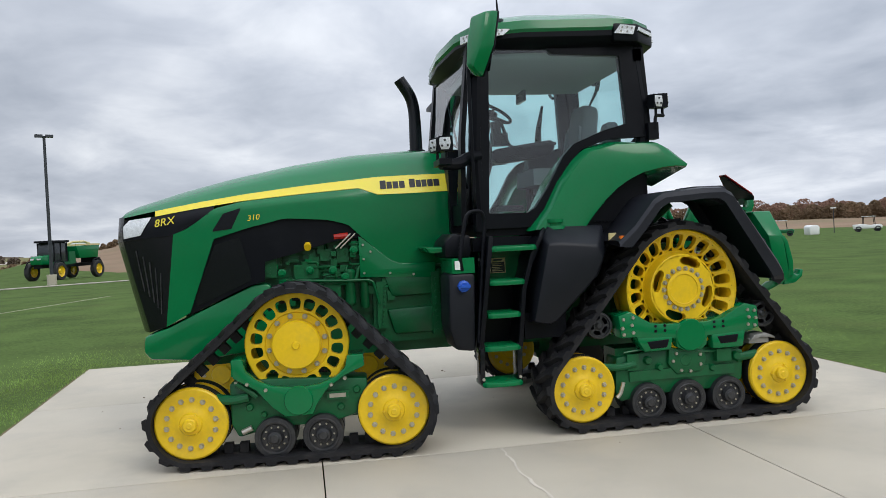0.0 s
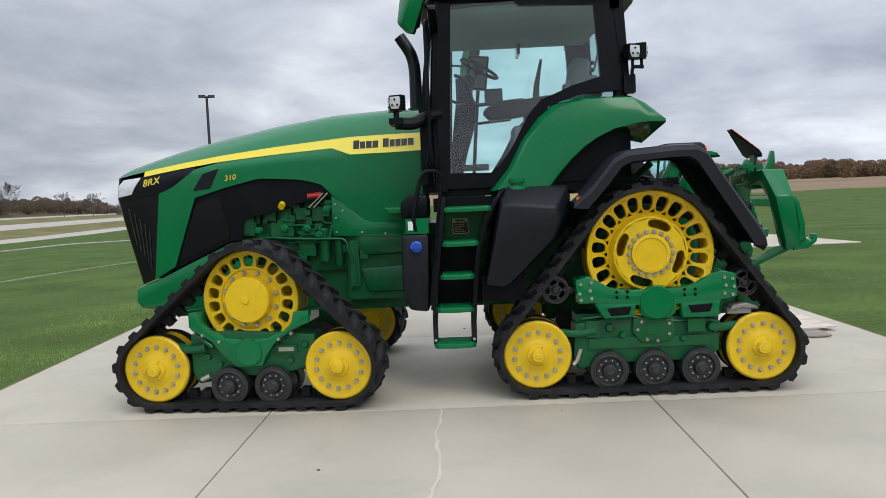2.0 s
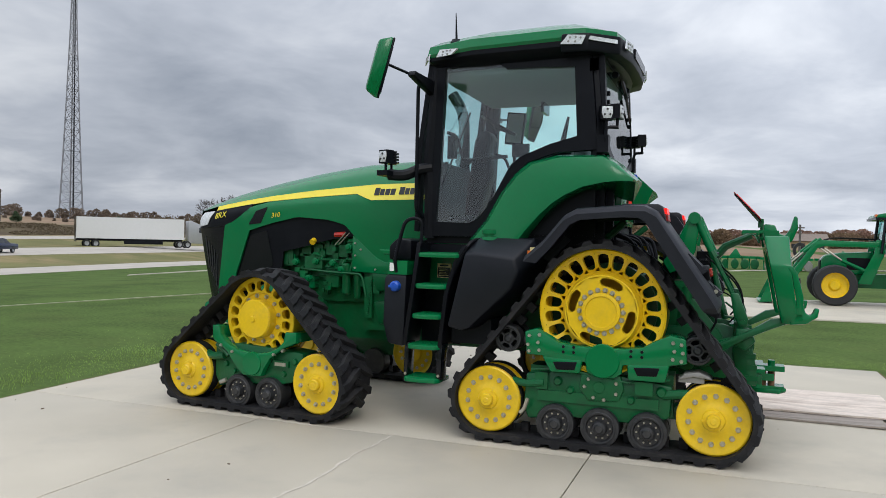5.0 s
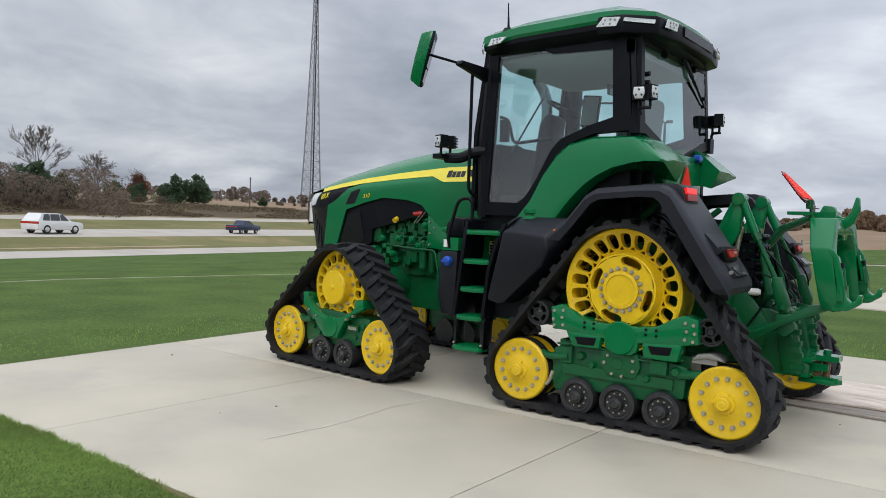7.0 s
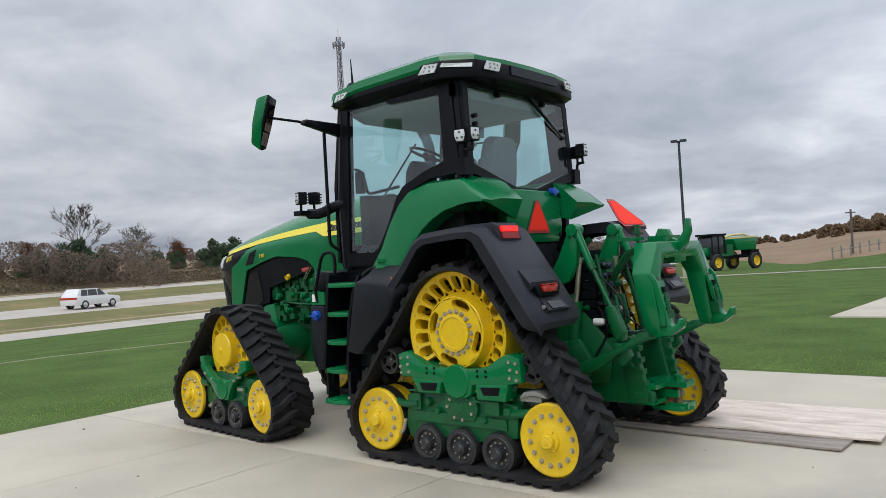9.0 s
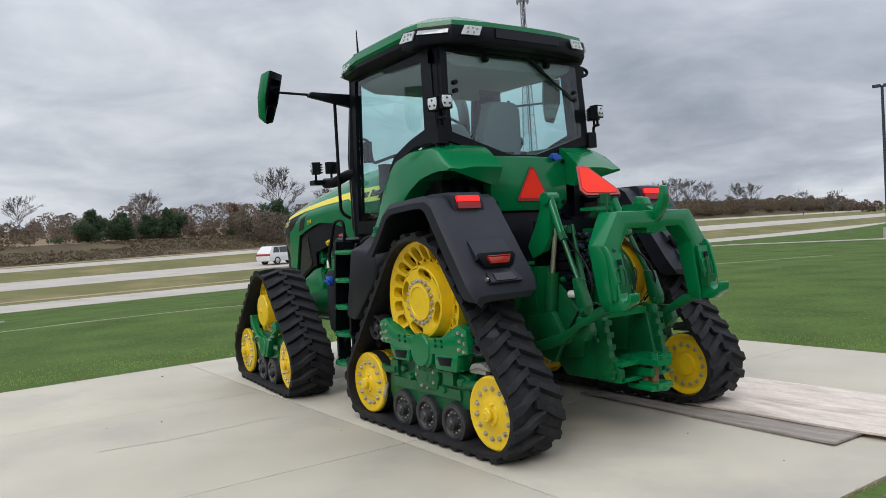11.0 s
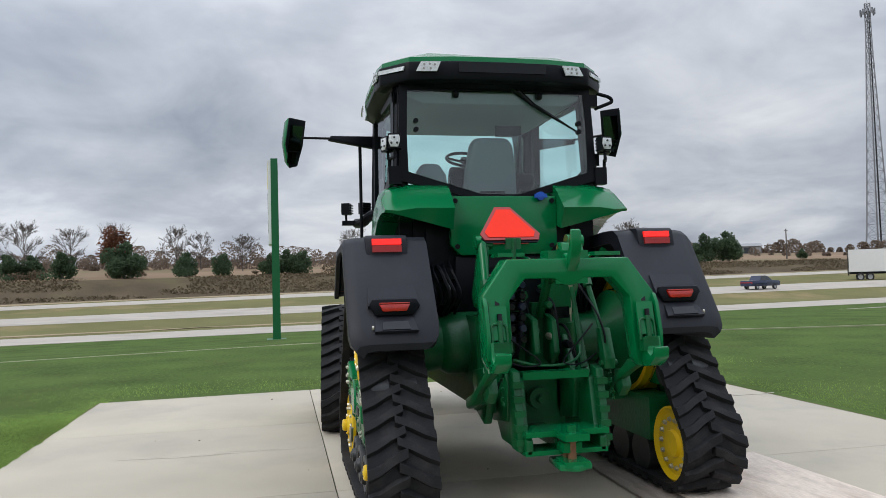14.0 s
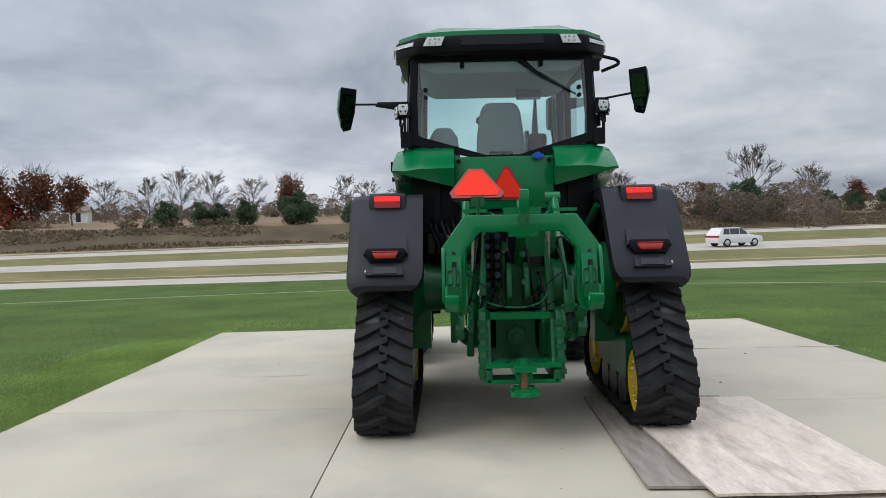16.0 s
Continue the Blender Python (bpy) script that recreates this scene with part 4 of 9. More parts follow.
for side in (-1, 1):
    for text, x, z, tilt, size, mat in (("310", -3.455 if side < 0 else -3.335, 1.80, 0.12, 0.065, DECAL), ("8RX", -4.185 if side < 0 else -4.0, 1.782, 0.16, 0.088, DECAL)):
        r, at = on_side(x, z, side, tilt)
        lettering(text, size, Matrix.Translation(at) @ r, mat, tractor, "model_mark")
    gaps = [(0.0, 0.05), (0.056, 0.10), (0.108, 0.155), (0.163, 0.21), (0.25, 0.30), (0.308, 0.35), (0.357, 0.40), (0.407, 0.455), (0.462, 0.51)]
    for i, (g0, g1) in enumerate(gaps):
        bm = bmesh.new()
        big = i in (0, 4)
        z0, z1 = 2.028, 2.028 + (0.075 if big else 0.062)
        sheet(bm, lambda x: z0 + 0.03 * (x + 2.3), lambda x: z1 + 0.03 * (x + 2.3), lambda x, z: hood_half(x, z) + 0.006, side, [-2.345 + g0 * 1.02, -2.345 + g1 * 1.02], 0.004, 1)
        part("name_bar", bm, GLOSSBLACK, tractor)

# ---- engine and chassis ----
rng = random.Random(4)
bm = bmesh.new()
box(bm, -3.45, -1.9, -0.3, 0.3, 0.98, 1.62, 0.03)
box(bm, -3.35, -2.45, -0.24, 0.24, 1.6, 2.0, 0.04)
box(bm, -4.0, -1.5, -0.26, 0.26, 0.62, 1.05, 0.04)
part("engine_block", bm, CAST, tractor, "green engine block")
for k in range(6):
    bm = bmesh.new()
    x = -3.3 + 0.14 * k
    box(bm, x, x + 0.1, -0.36, -0.26, 1.42 + 0.02 * (k % 2), 1.54, 0.012)
    rod(bm, (x + 0.05, -0.33, 1.52), (x + 0.05, -0.26, 1.66), 0.018)
    part("injector", bm, CAST, tractor, "green injector block")
for x0, x1, y0, z0, z1 in ((-3.1, -2.9, -0.4, 1.3, 1.42), (-2.86, -2.72, -0.39, 1.12, 1.34), (-3.34, -3.24, -0.4, 1.32, 1.48), (-2.5, -2.32, -0.36, 1.34, 1.5)):
    bm = bmesh.new()
    box(bm, x0, x1, y0, -0.26, z0, z1, 0.02)
    part("engine_housing", bm, CAST, tractor)
for x, z0, z1, r in ((-2.64, 1.05, 1.36, 0.05), (-2.52, 1.02, 1.28, 0.042)):
    bm = bmesh.new()
    lathe(bm, [(0, z1), (r * 0.6, z1), (r, z1 - 0.02), (r, z1 - 0.06), (r * 0.9, z1 - 0.07), (r * 0.9, z0 + 0.02), (r * 0.6, z0), (0, z0)], 18, Matrix.Translation((x, -0.37, 0)) @ Matrix.Rotation(radians(90), 4, "X"))
    part("oil_filter", bm, CAST, tractor, "green filter canister")
bm = bmesh.new()
rod(bm, (-3.0, -0.32, 1.62), (-2.45, -0.32, 1.66), 0.035)
part("fuel_rail", bm, CAST, tractor, "green fuel rail")
for pts, r in (([(-2.95, -0.36, 1.24), (-2.6, -0.4, 1.24), (-2.55, -0.4, 1.4), (-2.3, -0.4, 1.42)], 0.014), ([(-3.2, -0.37, 1.3), (-2.8, -0.42, 1.27), (-2.45, -0.42, 1.26), (-2.4, -0.42, 1.05)], 0.012)):
    bm = bmesh.new()
    tube(bm, bend(pts, 0.05), r, 8)
    part("engine_pipe", bm, CAST, tractor, "thin green engine pipe")
for k in range(90):
    bm = bmesh.new()
    x, z = rng.uniform(-3.35, -2.25), rng.uniform(1.08, 1.62)
    s = rng.uniform(0.009, 0.034)
    box(bm, x - s, x + s, -0.36 - rng.uniform(0, 0.05), -0.28, z - s * rng.uniform(0.6, 1.6), z + s, 0.006)
    part("engine_fitting", bm, CAST if k % 5 else GREEN, tractor)
bm = bmesh.new()
prism(bm, [(-2.555, 1.64), (-2.5, 1.6), (-2.29, 1.42), (-2.2, 1.385), (-1.9, 1.39), (-1.91, 1.25), (-2.555, 1.285)], -0.425, -0.365, 0.008)
plate = part("engine_bracket", bm, GREEN, tractor, "green bolted side plate")
for x, z in ((-2.52, 1.56), (-2.52, 1.44), (-2.52, 1.32), (-2.46, 1.5), (-2.3, 1.31), (-2.1, 1.29)):
    bm = bmesh.new()
    lathe(bm, [(0, -0.012), (0.01, -0.012), (0.012, 0.004)], 6, pose(x, -0.426, z))
    part("bolt", bm, STEEL, plate)
bm = bmesh.new()
box(bm, -2.45, -1.62, -0.36, 0.36, 0.72, 1.36, 0.04)
prism(bm, [(-2.36, 1.3), (-1.75, 1.34), (-1.72, 1.12), (-2.3, 1.1)], -0.42, -0.3, 0.03)
prism(bm, [(-2.34, 1.0), (-1.72, 1.02), (-1.72, 0.78), (-2.28, 0.78)], -0.4, -0.3, 0.03)
box(bm, -2.42, -2.34, -0.41, -0.3, 0.84, 1.24, 0.015)
box(bm, -1.95, -1.88, -0.43, -0.3, 0.76, 1.3, 0.015)
for k in range(9):
    lathe(bm, [(0, -0.015), (0.012, -0.015), (0.014, 0.01)], 6, pose(-2.38 + 0.004 * k, -0.41, 0.88 + 0.04 * k))
    lathe(bm, [(0, -0.015), (0.012, -0.015), (0.014, 0.01)], 6, pose(-1.915, -0.43, 0.8 + 0.055 * k))
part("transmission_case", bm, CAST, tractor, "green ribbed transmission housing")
bm = bmesh.new()
box(bm, -1.7, 0.55, -0.34, 0.34, 0.62, 1.3, 0.05)
box(bm, -0.3, 0.42, -0.36, 0.36, 0.75, 1.3, 0.05)
lathe(bm, [(0.0, -0.86), (0.37, -0.86), (0.375, -0.83), (0.3, -0.8), (0.22, -0.72), (0.2, -0.56), (0.235, -0.5), (0.24, -0.36), (0.24, 0.36), (0.235, 0.5), (0.2, 0.56), (0.22, 0.72), (0.3, 0.8), (0.375, 0.86), (0.37, 0.9), (0, 0.9)], 32, pose(0, 0, 1.08))
part("axle_housing", bm, CAST, tractor, "green rear axle housing")
bm = bmesh.new()
lathe(bm, [(0.0, -0.85), (0.13, -0.85), (0.14, -0.6), (0.2, -0.3), (0.2, 0.3), (0.14, 0.6), (0.13, 0.85), (0, 0.85)], 24, pose(-3.09, 0, 0.86))
part("axle_housing", bm, CAST, tractor, "green front axle housing")
for name, mat, pts in (("yellow_cap", YELLOW, [(-2.98, -0.47, 1.56), (-2.98, -0.38, 1.6)]), ("red_cap", REDLENS, [(-2.76, -0.4, 1.64), (-2.64, -0.4, 1.645)])):
    bm = bmesh.new()
    tube(bm, pts, 0.03, 10)
    part(name, bm, mat, tractor)

# pipes and wires over the engine
for k in range(7):
    bm = bmesh.new()
    x, z = -3.2 + rng.uniform(0.0, 0.75), rng.uniform(1.25, 1.62)
    dx, dz = rng.uniform(0.1, 0.3), rng.uniform(-0.12, 0.1)
    tube(bm, bend([(x, -0.33, z + 0.03), (x, -0.4, z), (x + dx, -0.4, z + rng.uniform(-0.02, 0.02)), (x + dx, -0.4, z + dz), (x + dx + 0.05, -0.33, z + dz)], 0.03), rng.uniform(0.006, 0.011), 7)
    part("engine_pipe", bm, CAST, tractor, "thin green engine pipe")
for x, z in ((-3.2, 1.36), (-2.97, 1.37), (-2.78, 1.36), (-2.6, 1.52), (-2.68, 1.3), (-3.05, 1.2)):
    bm = bmesh.new()
    lathe(bm, [(0, -0.02), (0.02, -0.02), (0.024, -0.006), (0.034, -0.004), (0.036, 0.03)], 12, pose(x, -0.42, z))
    part("bolted_boss", bm, GREEN, tractor)
for x in (-2.62, -2.58):
    bm = bmesh.new()
    tube(bm, [(x, -0.44, 1.66), (x - 0.13, -0.42, 1.54)], 0.006, 6)
    part("steel_tube", bm, STEEL, tractor, "bright steel tube")

# exhaust
bm = bmesh.new()
tube(bm, bend([(-1.84, 0.75, 1.9), (-1.84, 0.75, 2.88), (-1.87, 0.75, 3.03), (-1.98, 0.75, 3.2)], 0.12, 6), [0.075, 0.062] + [0.06] * 14, 18)
bm.verts.ensure_lookup_table()
lathe(bm, [(0.07, -0.02), (0.09, -0.01), (0.09, 0.02), (0.07, 0.03)], 20, pose(-1.84, 0.75, 2.46, 90, 0, 0), close=True)
part("exhaust_pipe", bm, GLOSSBLACK, tractor, "black curved exhaust stack")

# ---- cab ----
GLASS_L = [(-1.455, 3.10), (-0.97, 3.11), (-0.91, 3.065), (-0.325, 3.045), (-0.292, 2.474), (-0.511, 2.415), (-0.771, 2.312), (-0.868, 2.211), (-0.995, 1.978), (-1.119, 1.80), (-1.19, 1.757), (-1.514, 1.764)]
FRAME_L = [(-1.57, 3.22), (-0.97, 3.22), (-0.86, 3.215), (-0.2, 3.2), (-0.12, 2.36), (-0.46, 2.345), (-0.70, 2.265), (-0.80, 2.17), (-0.93, 1.95), (-1.08, 1.70), (-1.17, 1.64), (-1.63, 1.64)]


def cab_y(z):
    return 0.855 - 0.035 * max(0.0, (z - 2.3)) - 0.03 * max(0.0, 2.3 - z)


cab = None
for side in (-1, 1):
    bm = bmesh.new()
    ring_plate(bm, GLASS_L, FRAME_L, lambda a, b, d: (a, side * (cab_y(b) + 0.012 - d), b), 0.07)
    frame_ob = part("door_frame", bm, BLACK, tractor, "black cab door frame", sharp=25)
    bm = bmesh.new()
    bm.faces.new([bm.verts.new((a, side * (cab_y(b) - 0.004), b)) for a, b in [(a + (0.02 if a < -1.0 else -0.02) * -1, b) for a, b in GLASS_L]])
    pane = part("door_glass", bm, GLASS, frame_ob, "tinted door glass")
    pane.visible_shadow = False
    # pillars
    bm = bmesh.new()
    tube(bm, [(-1.58, side * 0.80, 1.62), (-1.60, side * 0.81, 2.3), (-1.54, side * 0.79, 3.2)], [0.06, 0.055, 0.05], 8)
    part("pillar", bm, BLACK, tractor, "black cab pillar")
    bm = bmesh.new()
    tube(bm, [(-0.13, side * 0.80, 2.2), (-0.13, side * 0.80, 2.6), (-0.19, side * 0.77, 3.2)], [0.062, 0.052, 0.05], 8)
    part("pillar", bm, BLACK, tractor, "black cab pillar")
    for z in (2.5, 3.0):
        bm = bmesh.new()
        box(bm, -0.2, -0.13, side * 0.82 - 0.03, side * 0.82 + 0.05 * side + 0.02, z, z + 0.1, 0.01)
        part("door_hinge", bm, BLACK, tractor)

# rear window, windscreen
RG = [(-0.74, 3.085), (0.0, 3.1), (0.74, 3.085), (0.755, 2.75), (0.75, 2.43), (0.15, 2.25), (-0.15, 2.25), (-0.75, 2.43), (-0.755, 2.75)]
RF = [(-0.80, 3.2), (0.0, 3.2), (0.80, 3.2), (0.82, 2.75), (0.82, 2.36), (0.1, 2.19), (-0.1, 2.19), (-0.82, 2.36), (-0.82, 2.75)]
bm = bmesh.new()
ring_plate(bm, RG, RF, lambda a, b, d: (-0.05 - 0.05 * max(0, b - 2.3) - d, a, b), 0.05)
frame_ob = part("rear_window_frame", bm, BLACK, tractor, "black rear window frame", sharp=25)
bm = bmesh.new()
bm.faces.new([bm.verts.new((-0.055 - 0.05 * max(0, b - 2.3), a * 1.02, b)) for a, b in RG])
pane = part("rear_glass", bm, GLASS, frame_ob, "tinted rear window")
pane.visible_shadow = False
FG = [(-0.70, 3.1), (0.70, 3.1), (0.72, 2.4), (0.70, 1.85), (-0.70, 1.85), (-0.72, 2.4)]
FF = [(-0.80, 3.2), (0.80, 3.2), (0.82, 2.4), (0.80, 1.68), (-0.80, 1.68), (-0.82, 2.4)]
bm = bmesh.new()
ring_plate(bm, FG, FF, lambda a, b, d: (-1.74 + 0.12 * max(0, b - 2.2) + d, a, b), 0.04)
frame_ob = part("windscreen_frame", bm, BLACK, tractor, "black windscreen frame", sharp=25)
bm = bmesh.new()
bm.faces.new([bm.verts.new((-1.73 + 0.12 * max(0, b - 2.2), a * 1.02, b)) for a, b in FG])
pane = part("windscreen", bm, GLASS, frame_ob, "tinted windscreen")
pane.visible_shadow = False
bm = bmesh.new()
box(bm, -1.76, -1.66, -0.45, 0.45, 1.62, 2.34, 0.02)
box(bm, -1.62, -0.06, -0.8, 0.8, 1.58, 1.68, 0.02)
part("cab_floor", bm, BLACK, tractor, "black cab floor and firewall")
bm = bmesh.new()
box(bm, -1.66, -1.16, -0.84, 0.84, 1.46, 1.57, 0.03)
box(bm, -1.62, -0.2, -0.5, 0.5, 1.28, 1.5, 0.04)
part("cab_base", bm, BLACK, tractor, "black cab base")
bm = bmesh.new()
box(bm, -0.16, -0.08, -0.72, 0.72, 1.6, 2.22, 0.02)
box(bm, -0.7, -0.14, -0.82, -0.5, 1.66, 2.1, 0.05)
box(bm, -0.8, -0.14, 0.55, 0.82, 1.66, 2.1, 0.05)
part("cab_lining", bm, BLACK, tractor, "black cab lining")

# roof
bm = bmesh.new()
ROOF = [(-1.70, -0.62), (-1.60, -0.90), (-1.2, -0.955), (-0.4, -0.955), (-0.22, -0.93), (0.0, -0.74), (0.06, -0.4), (0.075, 0.0), (0.06, 0.4), (0.0, 0.74), (-0.22, 0.93), (-0.4, 0.955), (-1.2, 0.955), (-1.60, 0.90), (-1.70, 0.62), (-1.74, 0.0)]
rings = []
for z, k, drop in ((3.225, 0.985, 0), (3.25, 1.0, 0), (3.30, 0.985, 0), (3.36, 0.90, 0.012), (3.405, 0.74, 0.012), (3.42, 0.5, 0.0)):
    ring = []
    for x, y in ROOF:
        xx = -0.75 + (x + 0.75) * k
        rear = max(0.0, xx + 0.35) / 0.5
        front = max(0.0, -0.9 - xx)
        zz = z - drop + (0.03 if z > 3.28 else 0.01) + (0.014 * math.cos(abs(y) * 4.2) * -1 if z > 3.38 else 0) - 0.075 * front - 0.045 * rear * (1 if z > 3.3 else 0)
        ring.append(bm.verts.new((xx, y * k, zz)))
    rings.append(ring)
for a, b in zip(rings, rings[1:]):
    for i in range(16):
        j = (i + 1) % 16
        bm.faces.new((a[i], a[j], b[j], b[i]))
bm.faces.new(rings[-1])
roof = part("roof", bm, GREEN, tractor, "green moulded cab roof", sharp=22)
bm = bmesh.new()
rings = []
for z, k in ((3.11, 0.86), (3.145, 0.93), (3.19, 0.985), (3.245, 0.985)):
    rings.append([bm.verts.new((-0.75 + (x + 0.75) * k, y * k, z - 0.05 * max(0.0, -0.9 - x))) for x, y in ROOF])
for a, b in zip(rings, rings[1:]):
    for i in range(16):
        j = (i + 1) % 16
        bm.faces.new((a[i], a[j], b[j], b[i]))
bm.faces.new(rings[0][::-1])
part("roof_underside", bm, BLACK, tractor, "black roof underside", sharp=30)
bm = bmesh.new()
prism(bm, [(-0.76, 3.12), (0.76, 3.12), (0.74, 3.05), (0.6, 3.0), (-0.6, 3.0), (-0.74, 3.05)], -1.5, -0.16, 0.02, plane="YZ")
part("headliner", bm, LINER, tractor, "grey headliner")
# dark rear valance with its lamps
bm = bmesh.new()
prism(bm, [(-0.42, -0.965), (-0.2, -0.945), (0.025, -0.75), (0.085, -0.4), (0.095, 0), (0.085, 0.4), (0.025, 0.75), (-0.2, 0.945), (-0.42, 0.965), (-0.42, 0.85), (-0.1, 0.6), (-0.1, -0.6), (-0.42, -0.85)], 3.135, 3.288, 0.02, plane="XY")
part("rear_valance", bm, BLACK, tractor, "black rear roof valance", sharp=30)
bm = bmesh.new()
box(bm, 0.07, 0.1, -0.36, 0.36, 3.195, 3.275, 0.01)
part("valance_insert", bm, GLOSSBLACK, tractor)


def panel_on(bm, corners, thick):
    """A slab on four corners."""
    c = [Vector(p) for p in corners]
    nrm = (c[1] - c[0]).cross(c[3] - c[0]).normalized() * thick
    a, b = [bm.verts.new(p) for p in c], [bm.verts.new(p + nrm) for p in c]
    bm.faces.new(b)
    bm.faces.new(a[::-1])
    for i in range(4):
        j = (i + 1) % 4
        bm.faces.new((a[i], a[j], b[j], b[i]))


for side in (-1, 1):
    s = side
    for name, mat, pts in (
            ("roof_lamp", LAMPGLASS, [(-0.42, 0.968, 3.2), (-0.25, 0.958, 3.19), (-0.22, 0.945, 3.262), (-0.36, 0.96, 3.272)]),
            ("roof_lamp", LAMPGLASS, [(0.052, 0.69, 3.2), (0.085, 0.53, 3.195), (0.088, 0.50, 3.27), (0.055, 0.65, 3.275)]),
            ("roof_lamp", LAMPGLASS, [(-1.5, 0.945, 3.17), (-1.36, 0.962, 3.18), (-1.3, 0.955, 3.23), (-1.47, 0.935, 3.235)]),
            ("roof_lamp", LAMPGLASS, [(-1.665, 0.78, 3.15), (-1.585, 0.91, 3.16), (-1.575, 0.9, 3.215), (-1.66, 0.77, 3.215)]),
            ("light_bar", LAMPGLASS, [(-0.2, 0.948, 3.226), (0.0, 0.778, 3.216), (0.0, 0.77, 3.25), (-0.19, 0.94, 3.256)])):
        bm = bmesh.new()
        q = [(x, s * y, z) for x, y, z in pts]
        panel_on(bm, q if s < 0 else q[::-1], 0.012)
        lamp = part(name, bm, mat, roof, "clear work lamp in the roof edge" if name == "roof_lamp" else "white light strip in the roof edge")
        if name == "roof_lamp":
            a, b, c, d = [Vector(p) for p in q]
            mid = (a + b + c + d) / 4
            out = (b - a).cross(d - a).normalized() * (1 if s < 0 else -1)
            out = out if out.dot(Vector((0.3 if pts[0][0] > -0.6 else -0.3, s, 0))) > 0 else -out
            for ku, kv in ((-0.5, 0.3), (0.0, 0.4), (0.5, 0.3), (-0.35, -0.4), (0.3, -0.4)):
                p = mid + (b - a) * 0.5 * ku + (d - a) * 0.6 * kv + out * 0.012
                bm = bmesh.new()
                tube(bm, [p, p + out * 0.004], 0.009, 8)
                part("reflector", bm, DULLSTEEL, lamp)
# small things on the roof
bm = bmesh.new()
lathe(bm, [(0.06, 0), (0.06, -0.02), (0.04, -0.05), (0.0, -0.055)], 18, pose(-1.36, -0.84, 3.29, -90, 0, 0))
tube(bm, [(-1.36, -0.84, 3.33), (-1.37, -0.84, 3.57)], [0.012, 0.004], 6)
part("antenna", bm, BLACK, tractor, "black whip antenna")
bm = bmesh.new()
lathe(bm, [(0.03, 0.02), (0.03, -0.012), (0.024, -0.02), (0.0, -0.02)], 14, pose(-0.1, 0.03, 3.35, -90, 0, 0))
part("roof_camera", bm, BLACK, tractor)
# ---- green cab fenders and rear panel ----
OUTER = [(-1.20, 1.625), (-1.05, 1.80), (-0.93, 2.02), (-0.80, 2.19), (-0.68, 2.285), (-0.45, 2.335), (-0.07, 2.33), (0.03, 2.27), (0.19, 2.12)]
UNDER = [(-0.74, 1.62), (-0.66, 1.72), (-0.56, 1.83), (-0.46, 1.92), (-0.36, 1.985), (-0.22, 2.05), (-0.05, 2.085), (0.06, 2.095), (0.17, 2.09)]
for side in (-1, 1):
    bm = bmesh.new()
    rows = []
    for i, ((xo, zo), (xu, zu)) in enumerate(zip(OUTER, UNDER)):
        drop = (0, 0, 0, 0, 0, 0.03, 0.08, 0.12, 0.14)[i]
        yo = 0.945 + 0.02 * (zo - 1.6)
        rows.append([bm.verts.new(p) for p in ((xo, side * 0.44, zo), (xo, side * (yo - 0.22), zo), (xo, side * (yo - 0.08), zo - 0.02), (xo + (xu - xo) * 0.12, side * (yo - 0.015), zo + (zu - zo) * 0.12 - 0.01),
                                               (xo + (xu - xo) * 0.45, side * (yo + 0.02), zo + (zu - zo) * 0.45), (xu, side * (yo + 0.025), zu), (xu + 0.02, side * (yo - 0.02), zu - 0.005), (xu + 0.03 - drop * 0.6, side * 0.44, zu + 0.01 - drop))])
    for a, b in zip(rows, rows[1:]):
        for i in range(8):
            bm.faces.new((a[i], b[i], b[(i + 1) % 8], a[(i + 1) % 8]))
    for r in (rows[0], rows[-1]):
        bm.faces.new(r)
    part("cab_fender", bm, GREEN, tractor, "glossy green cab fender", sharp=38)
    # inner wall under the fender, its green painted black for the arch's shade
    bm = bmesh.new()
    box(bm, -0.75, -0.02, side * 0.6 - 0.03, side * 0.6 + 0.03, 1.3, 2.1, 0.01)
    part("fender_wall", bm, BLACK, tractor)
bm = bmesh.new()
prism(bm, [(-0.44, 2.23), (0.44, 2.23), (0.44, 1.84), (0.36, 1.76), (-0.36, 1.76), (-0.44, 1.84)], -0.12, 0.02, 0.015, plane="YZ")
part("rear_panel", bm, GREEN, tractor, "flat green panel below the rear window")
for y, z in ((-0.4, 2.19), (0.4, 2.19), (-0.39, 1.83), (0.39, 1.83)):
    bm = bmesh.new()
    rod(bm, (0.02, y, z), (0.03, y, z), 0.02)
    part("panel_fastener", bm, BLACK, tractor)
bm = bmesh.new()
tube(bm, [(0.0, 0.3, 2.225), (0.055, 0.3, 2.225)], 0.035, 14)
box(bm, 0.03, 0.06, 0.25, 0.35, 2.21, 2.24, 0.008)
part("blue_cap", bm, BLUECAP, tractor, "blue plastic socket cover")
bm = bmesh.new()
prism(bm, [(-0.4, 1.76), (0.4, 1.76), (0.42, 1.3), (-0.42, 1.3)], -0.3, -0.02, 0.02, plane="YZ")
part("rear_bulkhead", bm, BLACK, tractor, "dark rear bulkhead full of hoses")

